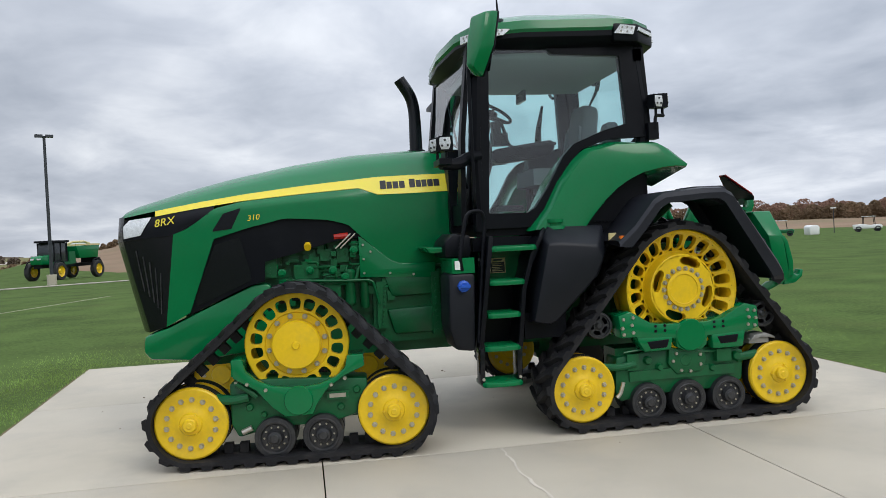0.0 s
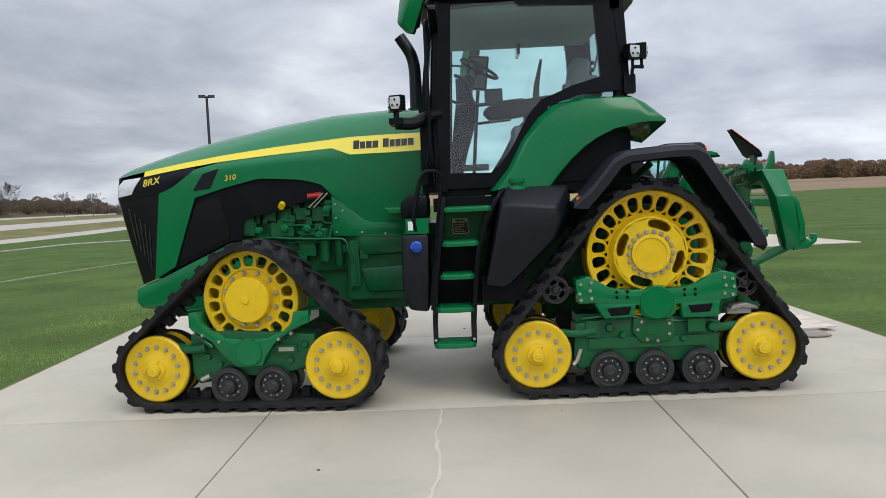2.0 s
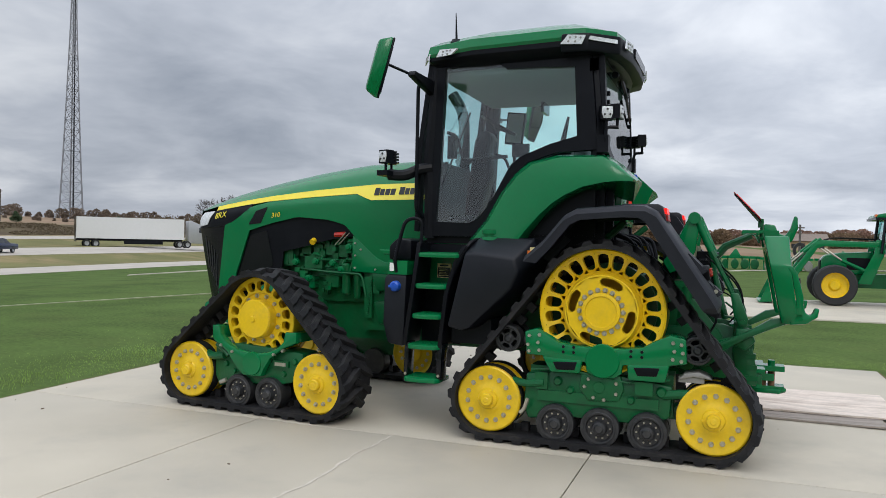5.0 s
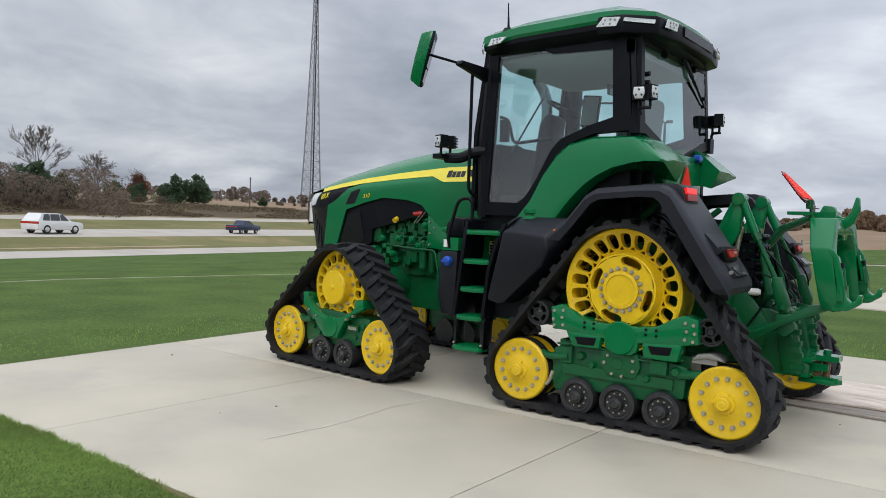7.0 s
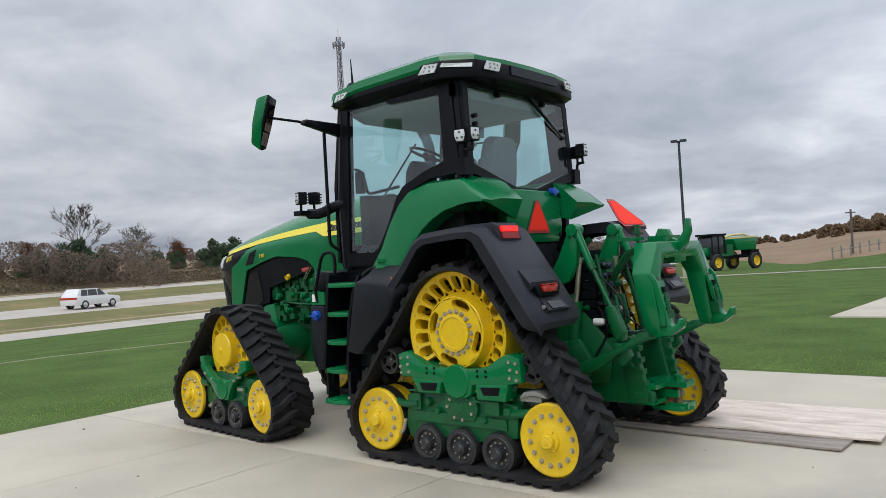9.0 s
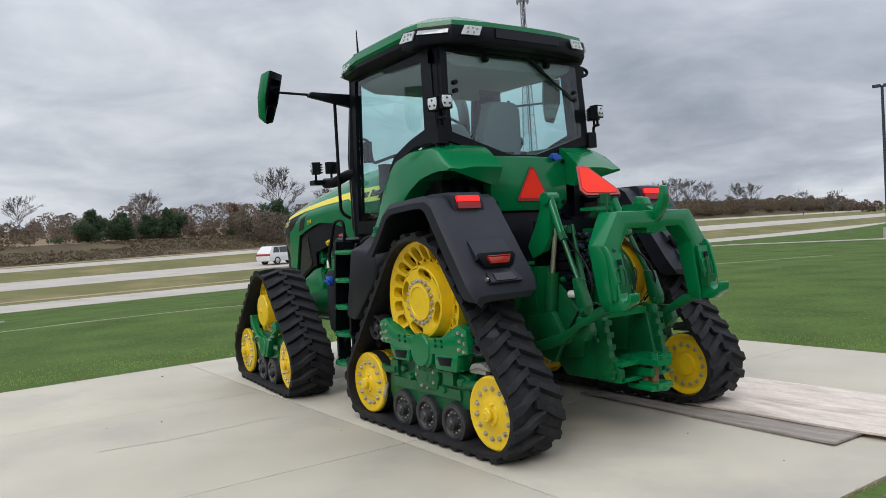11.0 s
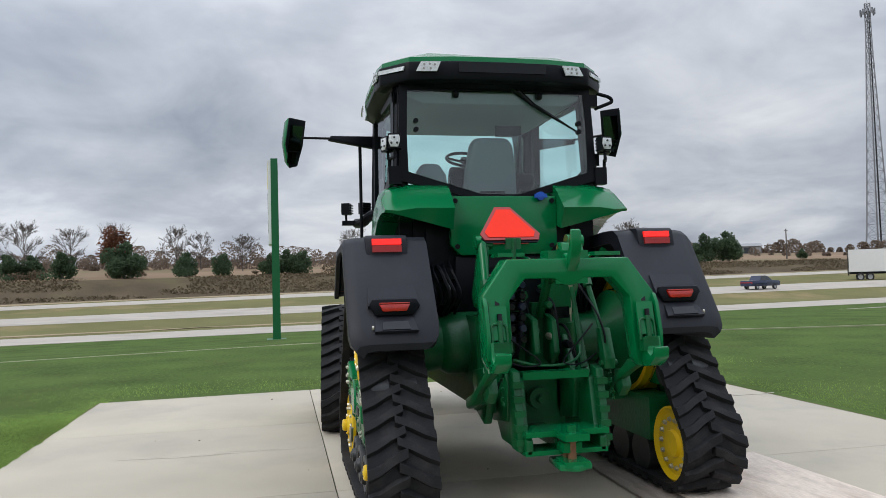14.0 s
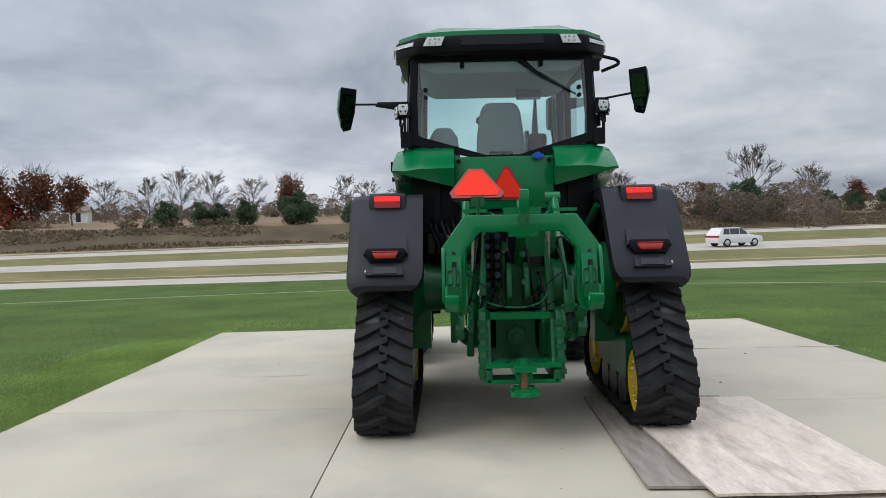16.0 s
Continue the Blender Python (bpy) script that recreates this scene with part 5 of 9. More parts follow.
# ---- moulded track fenders with lamps ----
TF_OUT = [(-0.60, 1.50), (-0.46, 1.62), (-0.29, 1.82), (-0.20, 1.868), (0.14, 1.893), (0.31, 1.892), (0.39, 1.85), (0.785, 1.28), (0.828, 1.21), (0.846, 1.163), (0.838, 1.12)]
TF_IN = [(-0.50, 1.44), (-0.38, 1.57), (-0.24, 1.74), (-0.17, 1.775), (0.14, 1.797), (0.26, 1.795), (0.31, 1.765), (0.68, 1.195), (0.716, 1.14), (0.736, 1.118), (0.75, 1.106)]
for side in (-1, 1):
    up_z = 0.03 if side > 0 else 0.0
    bm = bmesh.new()
    rows = []
    for (xo, zo), (xi, zi) in zip(TF_OUT, TF_IN):
        zo, zi = zo + up_z, zi + up_z
        k = 0.0 if xo < -0.25 else 0.03
        y0, y1 = (0.71, 1.315) if side < 0 else (0.785, 1.40)
        if xo < -0.4:
            y0 = 0.8
        if xo > 0.8:
            hem = 0.012 if zo - up_z > 1.2 else 0.04 if zo - up_z > 1.15 else 0.09
            y0, y1 = y0 + hem, y1 - hem
        rows.append([bm.verts.new((x, side * y, z)) for x, y, z in ((xi, y0, zi), (xo, y0, zo), (xo, y0 + 0.05, zo), (xo, y1 - 0.09, zo), (xo * 0.985 - 0.004, y1 - 0.025, zo - 0.012), (xo - 0.02 * (xo > 0.5), y1, zo - 0.05), (xi, y1, zi), (xi, y1 - 0.03, zi), (xo + (xi - xo) * 0.35, y1 - 0.05, zo + (zi - zo) * 0.35), (xo + (xi - xo) * 0.35, y0 + 0.03, zo + (zi - zo) * 0.35), (xi, y0 + 0.03, zi))])
    for a, b in zip(rows, rows[1:]):
        for i in range(11):
            bm.faces.new((a[i], b[i], b[(i + 1) % 11], a[(i + 1) % 11]))
    bm.faces.new(rows[0])
    bm.faces.new(rows[-1])
    fen = part("track_fender", bm, FENDER, tractor, "moulded black plastic track fender", sharp=28)
    d = Vector((0.38, 0, -0.55)).normalized()  # down the fender's back
    o = Vector((0.55, 0, 0.38)).normalized()
    yc = -1.005 if side < 0 else 1.085
    c0 = Vector((0.39, yc, 1.85 + up_z))

    def bumper(s0, s1, w0, w1, proud0, proud1, mat, name, parent, label="", yc=0.0):
        bm = bmesh.new()
        vs = []
        for s, w, pr in ((s0, w0, proud0), (s1, w1, proud1)):
            for q in (-1, 1):
                for e in (-0.02, pr):
                    vs.append(bm.verts.new(c0 + d * s + o * e + Vector((0, q * w / 2 + yc, 0))))
        a, b, c, e_, f, g, h, i_ = vs
        for q in ((a, b, e_, c), (f, g, i_, h), (a, b, g, f), (c, e_, i_, h), (b, e_, i_, g), (a, c, h, f)):
            bm.faces.new(q)
        bevel(bm, vs, 0.008)
        return part(name, bm, mat, parent, label)
    bumper(0.38, 0.56, 0.32, 0.35, 0.008, 0.04, FENDER, "lamp_housing", fen)
    bumper(0.63, 0.755, 0.25, 0.29, 0.004, 0.034, FENDER, "plate_housing", fen)
    bumper(0.675, 0.745, 0.17, 0.19, 0.022, 0.038, GLOSSBLACK, "plate_lamp", fen)
    # marker lamp on top, facing back: lit red above, dark red below
    bm = bmesh.new()
    prism(bm, [(0.10, 1.87 + up_z), (0.12, 1.905 + up_z), (0.39, 1.905 + up_z), (0.42, 1.885 + up_z), (0.455, 1.745 + up_z), (0.38, 1.75 + up_z)], yc - 0.15, yc + 0.15, 0.012)
    part("lamp_base", bm, FENDER, fen)
    m = Matrix.Translation((0.43, yc, 1.822 + up_z)) @ Matrix.Rotation(radians(-10), 4, "Y")
    for z0, z1, mat, label in ((0.01, 0.052, LITRED, "lit red tail lamp"), (-0.045, 0.004, DARKRED, "dark red reflector")):
        bm = bmesh.new()
        box(bm, -0.03, 0.022, -0.105, 0.105, z0, z1, 0.006, m)
        part("tail_lamp", bm, mat, fen, label)
    # lower lamp: a trapezium in a dark surround
    m = Matrix.Translation(c0 + d * 0.555) @ Matrix.Rotation(radians(-8), 4, "Y")
    bm = bmesh.new()
    prism(bm, [(-0.15, 0.055), (0.15, 0.055), (0.17, 0.02), (0.13, -0.055), (-0.13, -0.055), (-0.17, 0.02)], 0.0, 0.052, 0.01, plane="YZ", m=m)
    part("lamp_surround", bm, BLACK, fen)
    for k, (z0, z1, mat) in enumerate(((0.02, 0.03, REDLENS), (-0.03, 0.018, REDLENS))):
        bm = bmesh.new()
        prism(bm, [(-0.105, z1), (0.105, z1), (0.10 - 0.02 * k, z0), (-0.10 + 0.02 * k, z0)], 0.03, 0.072, 0.006, plane="YZ", m=m)
        part("indicator_lens" if k == 0 else "brake_lens", bm, mat, fen)
    bm = bmesh.new()
    p = c0 + d * 0.715 + o * 0.012 + Vector((0, side * 0.148, 0))
    rod(bm, p, p + Vector((0, side * 0.012, 0)), 0.015, segments=12)
    part("round_reflector", bm, STEEL, fen)
    bm = bmesh.new()
    box(bm, -0.575, -0.54, side * 1.26 - 0.02, side * 1.26 + 0.02, 1.5, 1.535, 0.008)
    part("side_marker", bm, AMBER, fen, "small amber side marker")
    bm = bmesh.new()
    box(bm, -0.60, -0.54, side * 1.1 - 0.01, side * 1.1 + 0.01, 1.50, 1.56, 0.004)
    part("yellow_tag", bm, LABEL, fen)
    bm = bmesh.new()
    tube(bm, bend([(-0.15, side * 0.5, 1.5), (-0.1, side * 0.75, 1.6), (0.1, side * 0.8, 1.78)], 0.1), 0.03, 10)
    part("fender_bracket", bm, CAST, tractor)

# ---- fuel tank, steps and the box in front of them ----
for side in (-1, 1):
    bm = bmesh.new()
    y0, y1 = (-1.17, -0.42) if side < 0 else (0.42, 1.17)
    ways = [((-1.14, 1.57), (-1.13, 1.50)), ((-1.06, 1.635), (-1.03, 1.50)), ((-0.60, 1.632), (-0.72, 1.465)), ((-0.56, 1.42), (-0.68, 1.36)), ((-0.62, 1.28), (-0.74, 1.22)), ((-1.03, 0.90), (-1.09, 0.885)), ((-1.12, 0.86), (-1.155, 0.865)), ((-1.27, 0.87), (-1.275, 0.895))]
    loops = [[bm.verts.new((x, side * y, z)) for x, z in pts] for y, pts in ((0.42, [w[0] for w in ways]), (0.97, [w[0] for w in ways]), (1.17, [w[1] for w in ways]))]
    for p, q in zip(loops, loops[1:]):
        for i in range(8):
            bm.faces.new((p[i], p[(i + 1) % 8], q[(i + 1) % 8], q[i]))
    bm.faces.new(loops[0])
    bm.faces.new(loops[-1][::-1])
    bmesh.ops.recalc_face_normals(bm, faces=bm.faces)
    bevel(bm, loops[1] + loops[2], 0.022)
    tank = part("fuel_tank", bm, TANK, tractor, "moulded black fuel tank", sharp=35)
    bm = bmesh.new()
    lathe(bm, [(0.09, 0.03), (0.085, 0.0), (0.06, -0.005), (0.06, -0.02), (0.075, -0.025), (0.075, -0.055), (0.065, -0.06), (0.02, -0.06), (0.02, -0.075), (0, -0.075)], 20, pose(-0.985, side * 0.92, 1.64, -90, 0, 0))
    part("filler_cap", bm, GREEN, tank, "green filler cap")
STEPS = ((-1.575, -1.2, 1.49), (-1.6, -1.31, 1.225), (-1.625, -1.355, 0.97), (-1.66, -1.37, 0.712), (-1.69, -1.365, 0.432))
for pts in ([(-1.57, 1.58), (-1.62, 1.2), (-1.69, 0.7)], [(-1.16, 1.56), (-1.24, 1.42), (-1.32, 1.15), (-1.37, 0.7)]):
    bm = bmesh.new()
    for y0, y1, wide in ((-1.09, -1.07, 0.018), (-1.07, -0.76, 0.008)):
        prism(bm, [(x - wide, z) for x, z in pts] + [(x + wide, z) for x, z in pts[::-1]], y0, y1, 0.004)
    part("step_rail", bm, BLACK, tractor, "black leaning ladder side")
for x0, x1 in ((-1.70, -1.66), (-1.40, -1.355)):
    bm = bmesh.new()
    prism(bm, [(x0 + 0.005, 0.73), (x1 + 0.01, 0.73), (x1, 0.6), (x1 - 0.004, 0.42), (x0, 0.42), (x0 + 0.002, 0.6)], -1.07, -0.93, 0.008)
    strap = part("step_strap", bm, GLOSSBLACK, tractor, "glossy black strap carrying the lowest step")
    bm = bmesh.new()
    rod(bm, (x0 + 0.02, -1.08, 0.46), (x0 + 0.02, -1.06, 0.46), 0.012, segments=8)
    part("bolt", bm, STEEL, strap)
for i, (x0, x1, z) in enumerate(STEPS):
    bm = bmesh.new()
    xm = (x0 + x1) / 2
    prism(bm, [(x0, -0.84), (x0, -1.085), (x0 + 0.03, -1.115), (xm, -1.135), (x1 - 0.03, -1.115), (x1, -1.085), (x1, -0.84)], z - 0.034, z + 0.004, 0.009, plane="XY")
    for k in range(7):
        y = -1.1 + 0.036 * k
        box(bm, x0 + 0.02, x1 - 0.02, y, y + 0.012, z + 0.003, z + 0.011)
    part("step_tread", bm, GREEN, tractor, "green ribbed step")
bm = bmesh.new()
box(bm, -1.60, -1.24, -0.76, -0.72, 1.22, 1.58, 0.01)
box(bm, -1.58, -1.27, -0.78, -0.75, 1.24, 1.47, 0.006)
part("step_back", bm, GREEN, tractor, "green plate behind the steps")
bm = bmesh.new()
box(bm, -1.66, -1.30, -0.775, -0.72, 0.7, 1.21, 0.01)
box(bm, -1.6, -1.4, -0.785, -0.77, 0.76, 0.95, 0.02)
box(bm, -1.58, -1.38, -0.785, -0.77, 1.0, 1.18, 0.02)
part("step_recess", bm, BLACK, tractor)
bm = bmesh.new()
box(bm, -1.515, -1.385, -0.79, -0.778, 1.275, 1.40, 0.004)
lab = part("warning_label", bm, LABEL, tractor, "cream and black warning label")
bm = bmesh.new()
box(bm, -1.508, -1.392, -0.793, -0.789, 1.282, 1.365)
field = part("label_field", bm, GLOSSBLACK, lab)
for k in range(5):
    bm = bmesh.new()
    box(bm, -1.5, -1.41 - 0.012 * (k % 3), -0.7945, -0.7925, 1.292 + 0.014 * k, 1.297 + 0.014 * k)
    part("label_bar", bm, LABEL, field)
bm = bmesh.new()
box(bm, -1.49, -1.41, -0.793, -0.789, 1.375, 1.39)
part("label_bar", bm, GLOSSBLACK, lab)
bm = bmesh.new()
prism(bm, [(-1.915, 1.29), (-1.88, 1.30), (-1.7, 1.30), (-1.72, 0.68), (-1.88, 0.70), (-1.925, 0.88)], -1.04, -0.66, 0.03)
part("battery_box", bm, TANK, tractor, "black moulded battery box")
bm = bmesh.new()
box(bm, -1.88, -1.70, -1.03, -0.55, 1.30, 1.42, 0.02)
part("box_lid", bm, GREEN, tractor, "green box lid")
bm = bmesh.new()
prism(bm, [(-1.92, 1.42), (-1.70, 1.42), (-1.70, 1.60), (-1.84, 1.62), (-1.92, 1.55)], -0.95, -0.45, 0.03)
part("inlet_housing", bm, BLACK, tractor, "black ribbed housing")
bm = bmesh.new()
lathe(bm, [(0, -0.045), (0.03, -0.045), (0.045, -0.035), (0.048, 0.0)], 14, pose(-1.80, -1.04, 1.2))
box(bm, -1.845, -1.755, -1.1, -1.08, 1.19, 1.21, 0.006)
part("fluid_cap", bm, BLUECAP, tractor, "blue fluid filler cap")
bm = bmesh.new()
box(bm, -1.86, -1.82, -1.045, -1.035, 1.33, 1.40)
part("white_sticker", bm, WHITE, tractor)
bm = bmesh.new()
prism(bm, [(-2.06, 1.515), (-1.75, 1.505), (-1.75, 1.47), (-2.02, 1.465)], -0.86, -0.4, 0.012)
part("side_shelf", bm, GREEN, tractor, "green side shelf")
# hand rails
bm = bmesh.new()
tube(bm, bend([(-1.62, -0.84, 2.96), (-1.66, -0.96, 2.96), (-1.66, -0.96, 1.86), (-1.63, -0.87, 1.8)], 0.06, 5), 0.016, 10)
part("hand_rail", bm, BLACK, tractor, "black cab hand rail")
bm = bmesh.new()
tube(bm, bend([(-1.80, -1.02, 1.32), (-1.82, -1.04, 1.42), (-1.74, -1.0, 1.78), (-1.6, -0.98, 1.79), (-1.59, -0.97, 1.66), (-1.62, -0.99, 1.42), (-1.7, -1.06, 0.75)], 0.08, 5), 0.016, 10)
part("hand_rail", bm, BLACK, tractor, "black step hand rail")
bm = bmesh.new()
tube(bm, bend([(-1.35, -1.04, 0.95), (-1.3, -1.06, 1.25), (-1.2, -1.07, 1.46), (-1.13, -1.02, 1.6), (-1.07, -0.9, 1.62)], 0.1, 5), 0.018, 10)
part("hand_rail", bm, BLACK, tractor, "black step hand rail")
bm = bmesh.new()
box(bm, -1.30, -0.95, -0.98, -0.6, 0.74, 0.95, 0.02)
part("tool_box", bm, BLACK, tractor)

# ---- mirrors, work lamps, wiper ----
for side in (-1, 1):
    s = side
    bm = bmesh.new()
    prism(bm, [(s * 0.80, 3.0), (s * 1.25, 3.0), (s * 1.28, 2.955), (s * 0.80, 2.87)], -1.63, -1.56, 0.015, plane="YZ")
    tube(bm, [(-1.62, s * 1.15, 2.98), (-1.7 if s < 0 else -1.32, s * (1.56 if s < 0 else 1.5), 3.0)], 0.012, 8)
    arm = part("mirror_arm", bm, BLACK, tractor, "black mirror arm")
    m = Matrix.Translation((-1.73, -1.63, 2.935) if s < 0 else (-1.30, 1.56, 3.0)) @ Matrix.Rotation(radians(-32 * s), 4, "Z") @ Matrix.Rotation(radians(14), 4, "Y")
    bm = bmesh.new()
    prism(bm, [(-0.10, 0.26), (0.10, 0.27), (0.105, 0.0), (0.03 * 1, -0.235), (-0.07, -0.21), (-0.10, 0.0)] if s > 0 else [(-0.10, 0.27), (0.10, 0.26), (0.10, 0.0), (0.07, -0.21), (-0.03, -0.235), (-0.105, 0.0)], -0.05, 0.06, 0.025, plane="YZ", m=m, inset=0.2)
    mir = part("mirror", bm, GREEN, tractor, "green mirror shell")
    bm = bmesh.new()
    prism(bm, [(-0.095, 0.25), (0.095, 0.26), (0.1, 0.0), (0.03, -0.225), (-0.06, -0.2), (-0.095, 0.0)] if s > 0 else [(-0.095, 0.26), (0.095, 0.25), (0.095, 0.0), (0.06, -0.2), (-0.03, -0.225), (-0.1, 0.0)], 0.055, 0.072, 0.008, plane="YZ", m=m)
    part("mirror_rim", bm, BLACK, mir)
    for z0, z1 in ((-0.05, 0.19), (-0.18, -0.065)):
        bm = bmesh.new()
        box(bm, 0.072, 0.076, -0.07, 0.07 if z0 > -0.1 else 0.04, z0, z1, 0.0, m)
        part("mirror_face", bm, MIRROR, mir)

    def work_lamp(x, y, z, yaw, name="work_lamp"):
        m = pose(x, y, z, 0, 0, yaw)
        bm = bmesh.new()
        box(bm, -0.05, 0.05, -0.035, 0.045, -0.055, 0.06, 0.012, m)
        for k in range(4):
            box(bm, -0.045, 0.045, 0.045, 0.065, -0.045 + 0.026 * k, -0.035 + 0.026 * k, 0, m)
        tube(bm, [m @ Vector((0, 0.0, -0.05)), m @ Vector((0, 0.0, -0.12))], 0.012, 8)
        ob = part(name, bm, BLACK, tractor, "small square work lamp")
        bm = bmesh.new()
        prism(bm, [(-0.04, 0.048), (0.04, 0.048), (0.045, 0.0), (0.03, -0.045), (-0.03, -0.045), (-0.045, 0.0)], -0.042, -0.034, 0.003, m=m)
        part("lens", bm, LAMPGLASS, ob)
        for a, b in ((0, 0.026), (-0.022, -0.016), (0.022, -0.016)):
            bm = bmesh.new()
            tube(bm, [m @ Vector((a, -0.047, b)), m @ Vector((a, -0.04, b))], 0.009, 8)
            part("reflector", bm, WHEELBLACK, ob)
        return ob
    # two lamps on a bracket at the cab's rear corner
    work_lamp(-0.05, s * 0.91, 2.64, 20 if s < 0 else 160)
    work_lamp(0.03, s * 0.87, 2.65, 80 if s < 0 else 100)
    bm = bmesh.new()
    tube(bm, bend([(-0.1, s * 0.82, 2.40), (-0.06, s * 0.90, 2.40), (-0.05, s * 0.9, 2.53), (0.04, s * 0.87, 2.53)], 0.03), 0.014, 8)
    box(bm, -0.12, -0.03, s * 0.86 - 0.05, s * 0.86 + 0.05, 2.33, 2.47, 0.012)
    part("lamp_bracket", bm, BLACK, tractor, "black lamp bracket")
    # lamps over the hood's rear edge
    work_lamp(-1.895, s * 1.09, 2.31, -20 if s < 0 else 200)
    work_lamp(-1.93, s * 0.90, 2.32, -65 if s < 0 else 245)
    bm = bmesh.new()
    tube(bm, bend([(-1.58, s * 0.82, 2.24), (-1.68, s * 0.88, 2.22), (-1.78, s * 0.94, 2.16), (-1.92, s * 0.98, 2.17)], 0.06), 0.05, 10)
    box(bm, -1.96, -1.86, s * 1.0 - 0.13, s * 1.0 + 0.13, 2.15, 2.195, 0.015)
    part("lamp_arm", bm, BLACK, tractor, "black arm carrying lamps")
bm = bmesh.new()
tube(bm, [(-0.09, 0.1, 3.14), (-0.06, 0.35, 2.95), (-0.065, 0.62, 2.80)], [0.025, 0.014, 0.008], 8)
tube(bm, [(-0.08, 0.18, 3.1), (-0.06, 0.30, 2.98)], 0.02, 8)
tube(bm, [(-0.062, 0.33, 2.98), (-0.062, 0.66, 2.775)], 0.008, 6)
part("rear_wiper", bm, GLOSSBLACK, tractor, "black rear wiper")
for y in (-0.35, 0.35):
    bm = bmesh.new()
    lathe(bm, [(0, -0.02), (0.03, -0.02), (0.035, 0.0), (0.03, 0.02), (0, 0.02)], 12, pose(-0.07, y, 3.06))
    part("window_hinge", bm, BLACK, tractor)
for y in (-0.68, 0.69):
    for z in (2.84, 2.77):
        bm = bmesh.new()
        rod(bm, (-0.1, y, z), (-0.06, y, z), 0.02)
        part("window_latch", bm, BLACK, tractor)
bm = bmesh.new()
tube(bm, bend([(-0.3, 0.94, 3.16), (-0.28, 1.08, 3.12), (-0.28, 1.1, 3.08), (-0.3, 0.94, 3.02)], 0.04), 0.016, 8)
part("roof_grab_rail", bm, BLACK, tractor, "black roof grab rail")

# ---- inside the cab ----
bm = bmesh.new()
lean = Matrix.Translation((-0.4, 0, 2.16)) @ Matrix.Rotation(radians(9), 4, "Y") @ Matrix.Translation((0, 0, -2.2))
prism(bm, [(-0.225, 2.28), (-0.215, 2.5), (-0.18, 2.74), (-0.13, 2.8), (0.13, 2.8), (0.18, 2.74), (0.215, 2.5), (0.225, 2.28), (0.18, 2.16), (-0.18, 2.16)], -0.09, 0.07, 0.045, plane="YZ", m=lean, segments=3)
seat = part("seat_back", bm, SEATGREY, tractor, "dark grey cloth driver's seat back")
for s in (-1, 1):
    bm = bmesh.new()
    prism(bm, [(s * 0.14, 2.3), (s * 0.135, 2.6), (s * 0.185, 2.58), (s * 0.21, 2.3)], -0.115, -0.085, 0.012, plane="YZ", m=lean)
    part("side_bolster", bm, SEATGREY, seat)
bm = bmesh.new()
box(bm, 0.07, 0.085, -0.11, 0.11, 2.26, 2.36, 0.01, lean)
part("seat_tag", bm, BLACK, seat)
bm = bmesh.new()
box(bm, -0.94, -0.38, -0.27, 0.27, 2.02, 2.17, 0.06, segments=3)
part("seat_base", bm, SEATGREY, tractor, "dark grey driver's seat cushion")
bm = bmesh.new()
box(bm, -0.86, -0.42, -0.19, 0.19, 1.68, 1.82, 0.03)
for k in range(4):
    box(bm, -0.84 + 0.01 * k, -0.46, -0.17, 0.17, 1.83 + 0.05 * k, 1.865 + 0.05 * k, 0.012)
part("seat_pedestal", bm, BLACK, tractor, "black bellows seat pedestal")
# control arm rest with its small screen and lever
bm = bmesh.new()
prism(bm, [(-1.2, 2.36), (-1.14, 2.42), (-0.86, 2.46), (-0.55, 2.5), (-0.52, 2.42), (-0.6, 2.34), (-0.9, 2.3), (-1.12, 2.28)], 0.28, 0.46, 0.03, segments=3)
box(bm, -0.8, -0.5, 0.32, 0.46, 1.7, 2.34, 0.04)
arm = part("arm_rest_console", bm, BLACK, tractor, "black control arm rest")
bm = bmesh.new()
box(bm, -1.17, -1.0, 0.3, 0.34, 2.45, 2.58, 0.02)
part("arm_screen", bm, GLOSSBLACK, arm, "small dark touch screen")
bm = bmesh.new()
tube(bm, [(-0.68, 0.36, 2.46), (-0.67, 0.36, 2.6), (-0.62, 0.36, 2.84)], [0.036, 0.028, 0.012], 10)
part("control_lever", bm, GLOSSBLACK, arm)
# folded passenger seat
bm = bmesh.new()
prism(bm, [(-0.68, 2.1), (-0.66, 2.44), (-0.6, 2.53), (-0.46, 2.53), (-0.4, 2.44), (-0.36, 2.1)], -0.36, -0.25, 0.035, plane="YZ", segments=3)
box(bm, -0.62, -0.26, -0.68, -0.36, 1.94, 2.08, 0.04)
box(bm, -0.58, -0.32, -0.64, -0.4, 1.68, 1.94, 0.03)
part("passenger_seat", bm, SEATGREY, tractor, "folded dark passenger seat")
# steering column, wheel and stalks
bm = bmesh.new()
prism(bm, [(-1.52, 1.68), (-1.42, 1.7), (-1.36, 1.95), (-1.27, 2.24), (-1.27, 2.4), (-1.3, 2.48), (-1.26, 2.62), (-1.33, 2.68), (-1.42, 2.58), (-1.46, 2.3), (-1.5, 2.0)], -0.14, 0.14, 0.04, segments=3)
part("steering_column", bm, BLACK, tractor, "black steering column")
bm = bmesh.new()
mw = Matrix.Translation((-1.22, 0, 2.72)) @ Matrix.Rotation(radians(29), 4, "Y")
ringpts = [mw @ Vector((0.18 * math.cos(a), 0.18 * math.sin(a), 0)) for a in (math.tau * k / 28 for k in range(29))]
tube(bm, ringpts, 0.015, 8, caps=False)
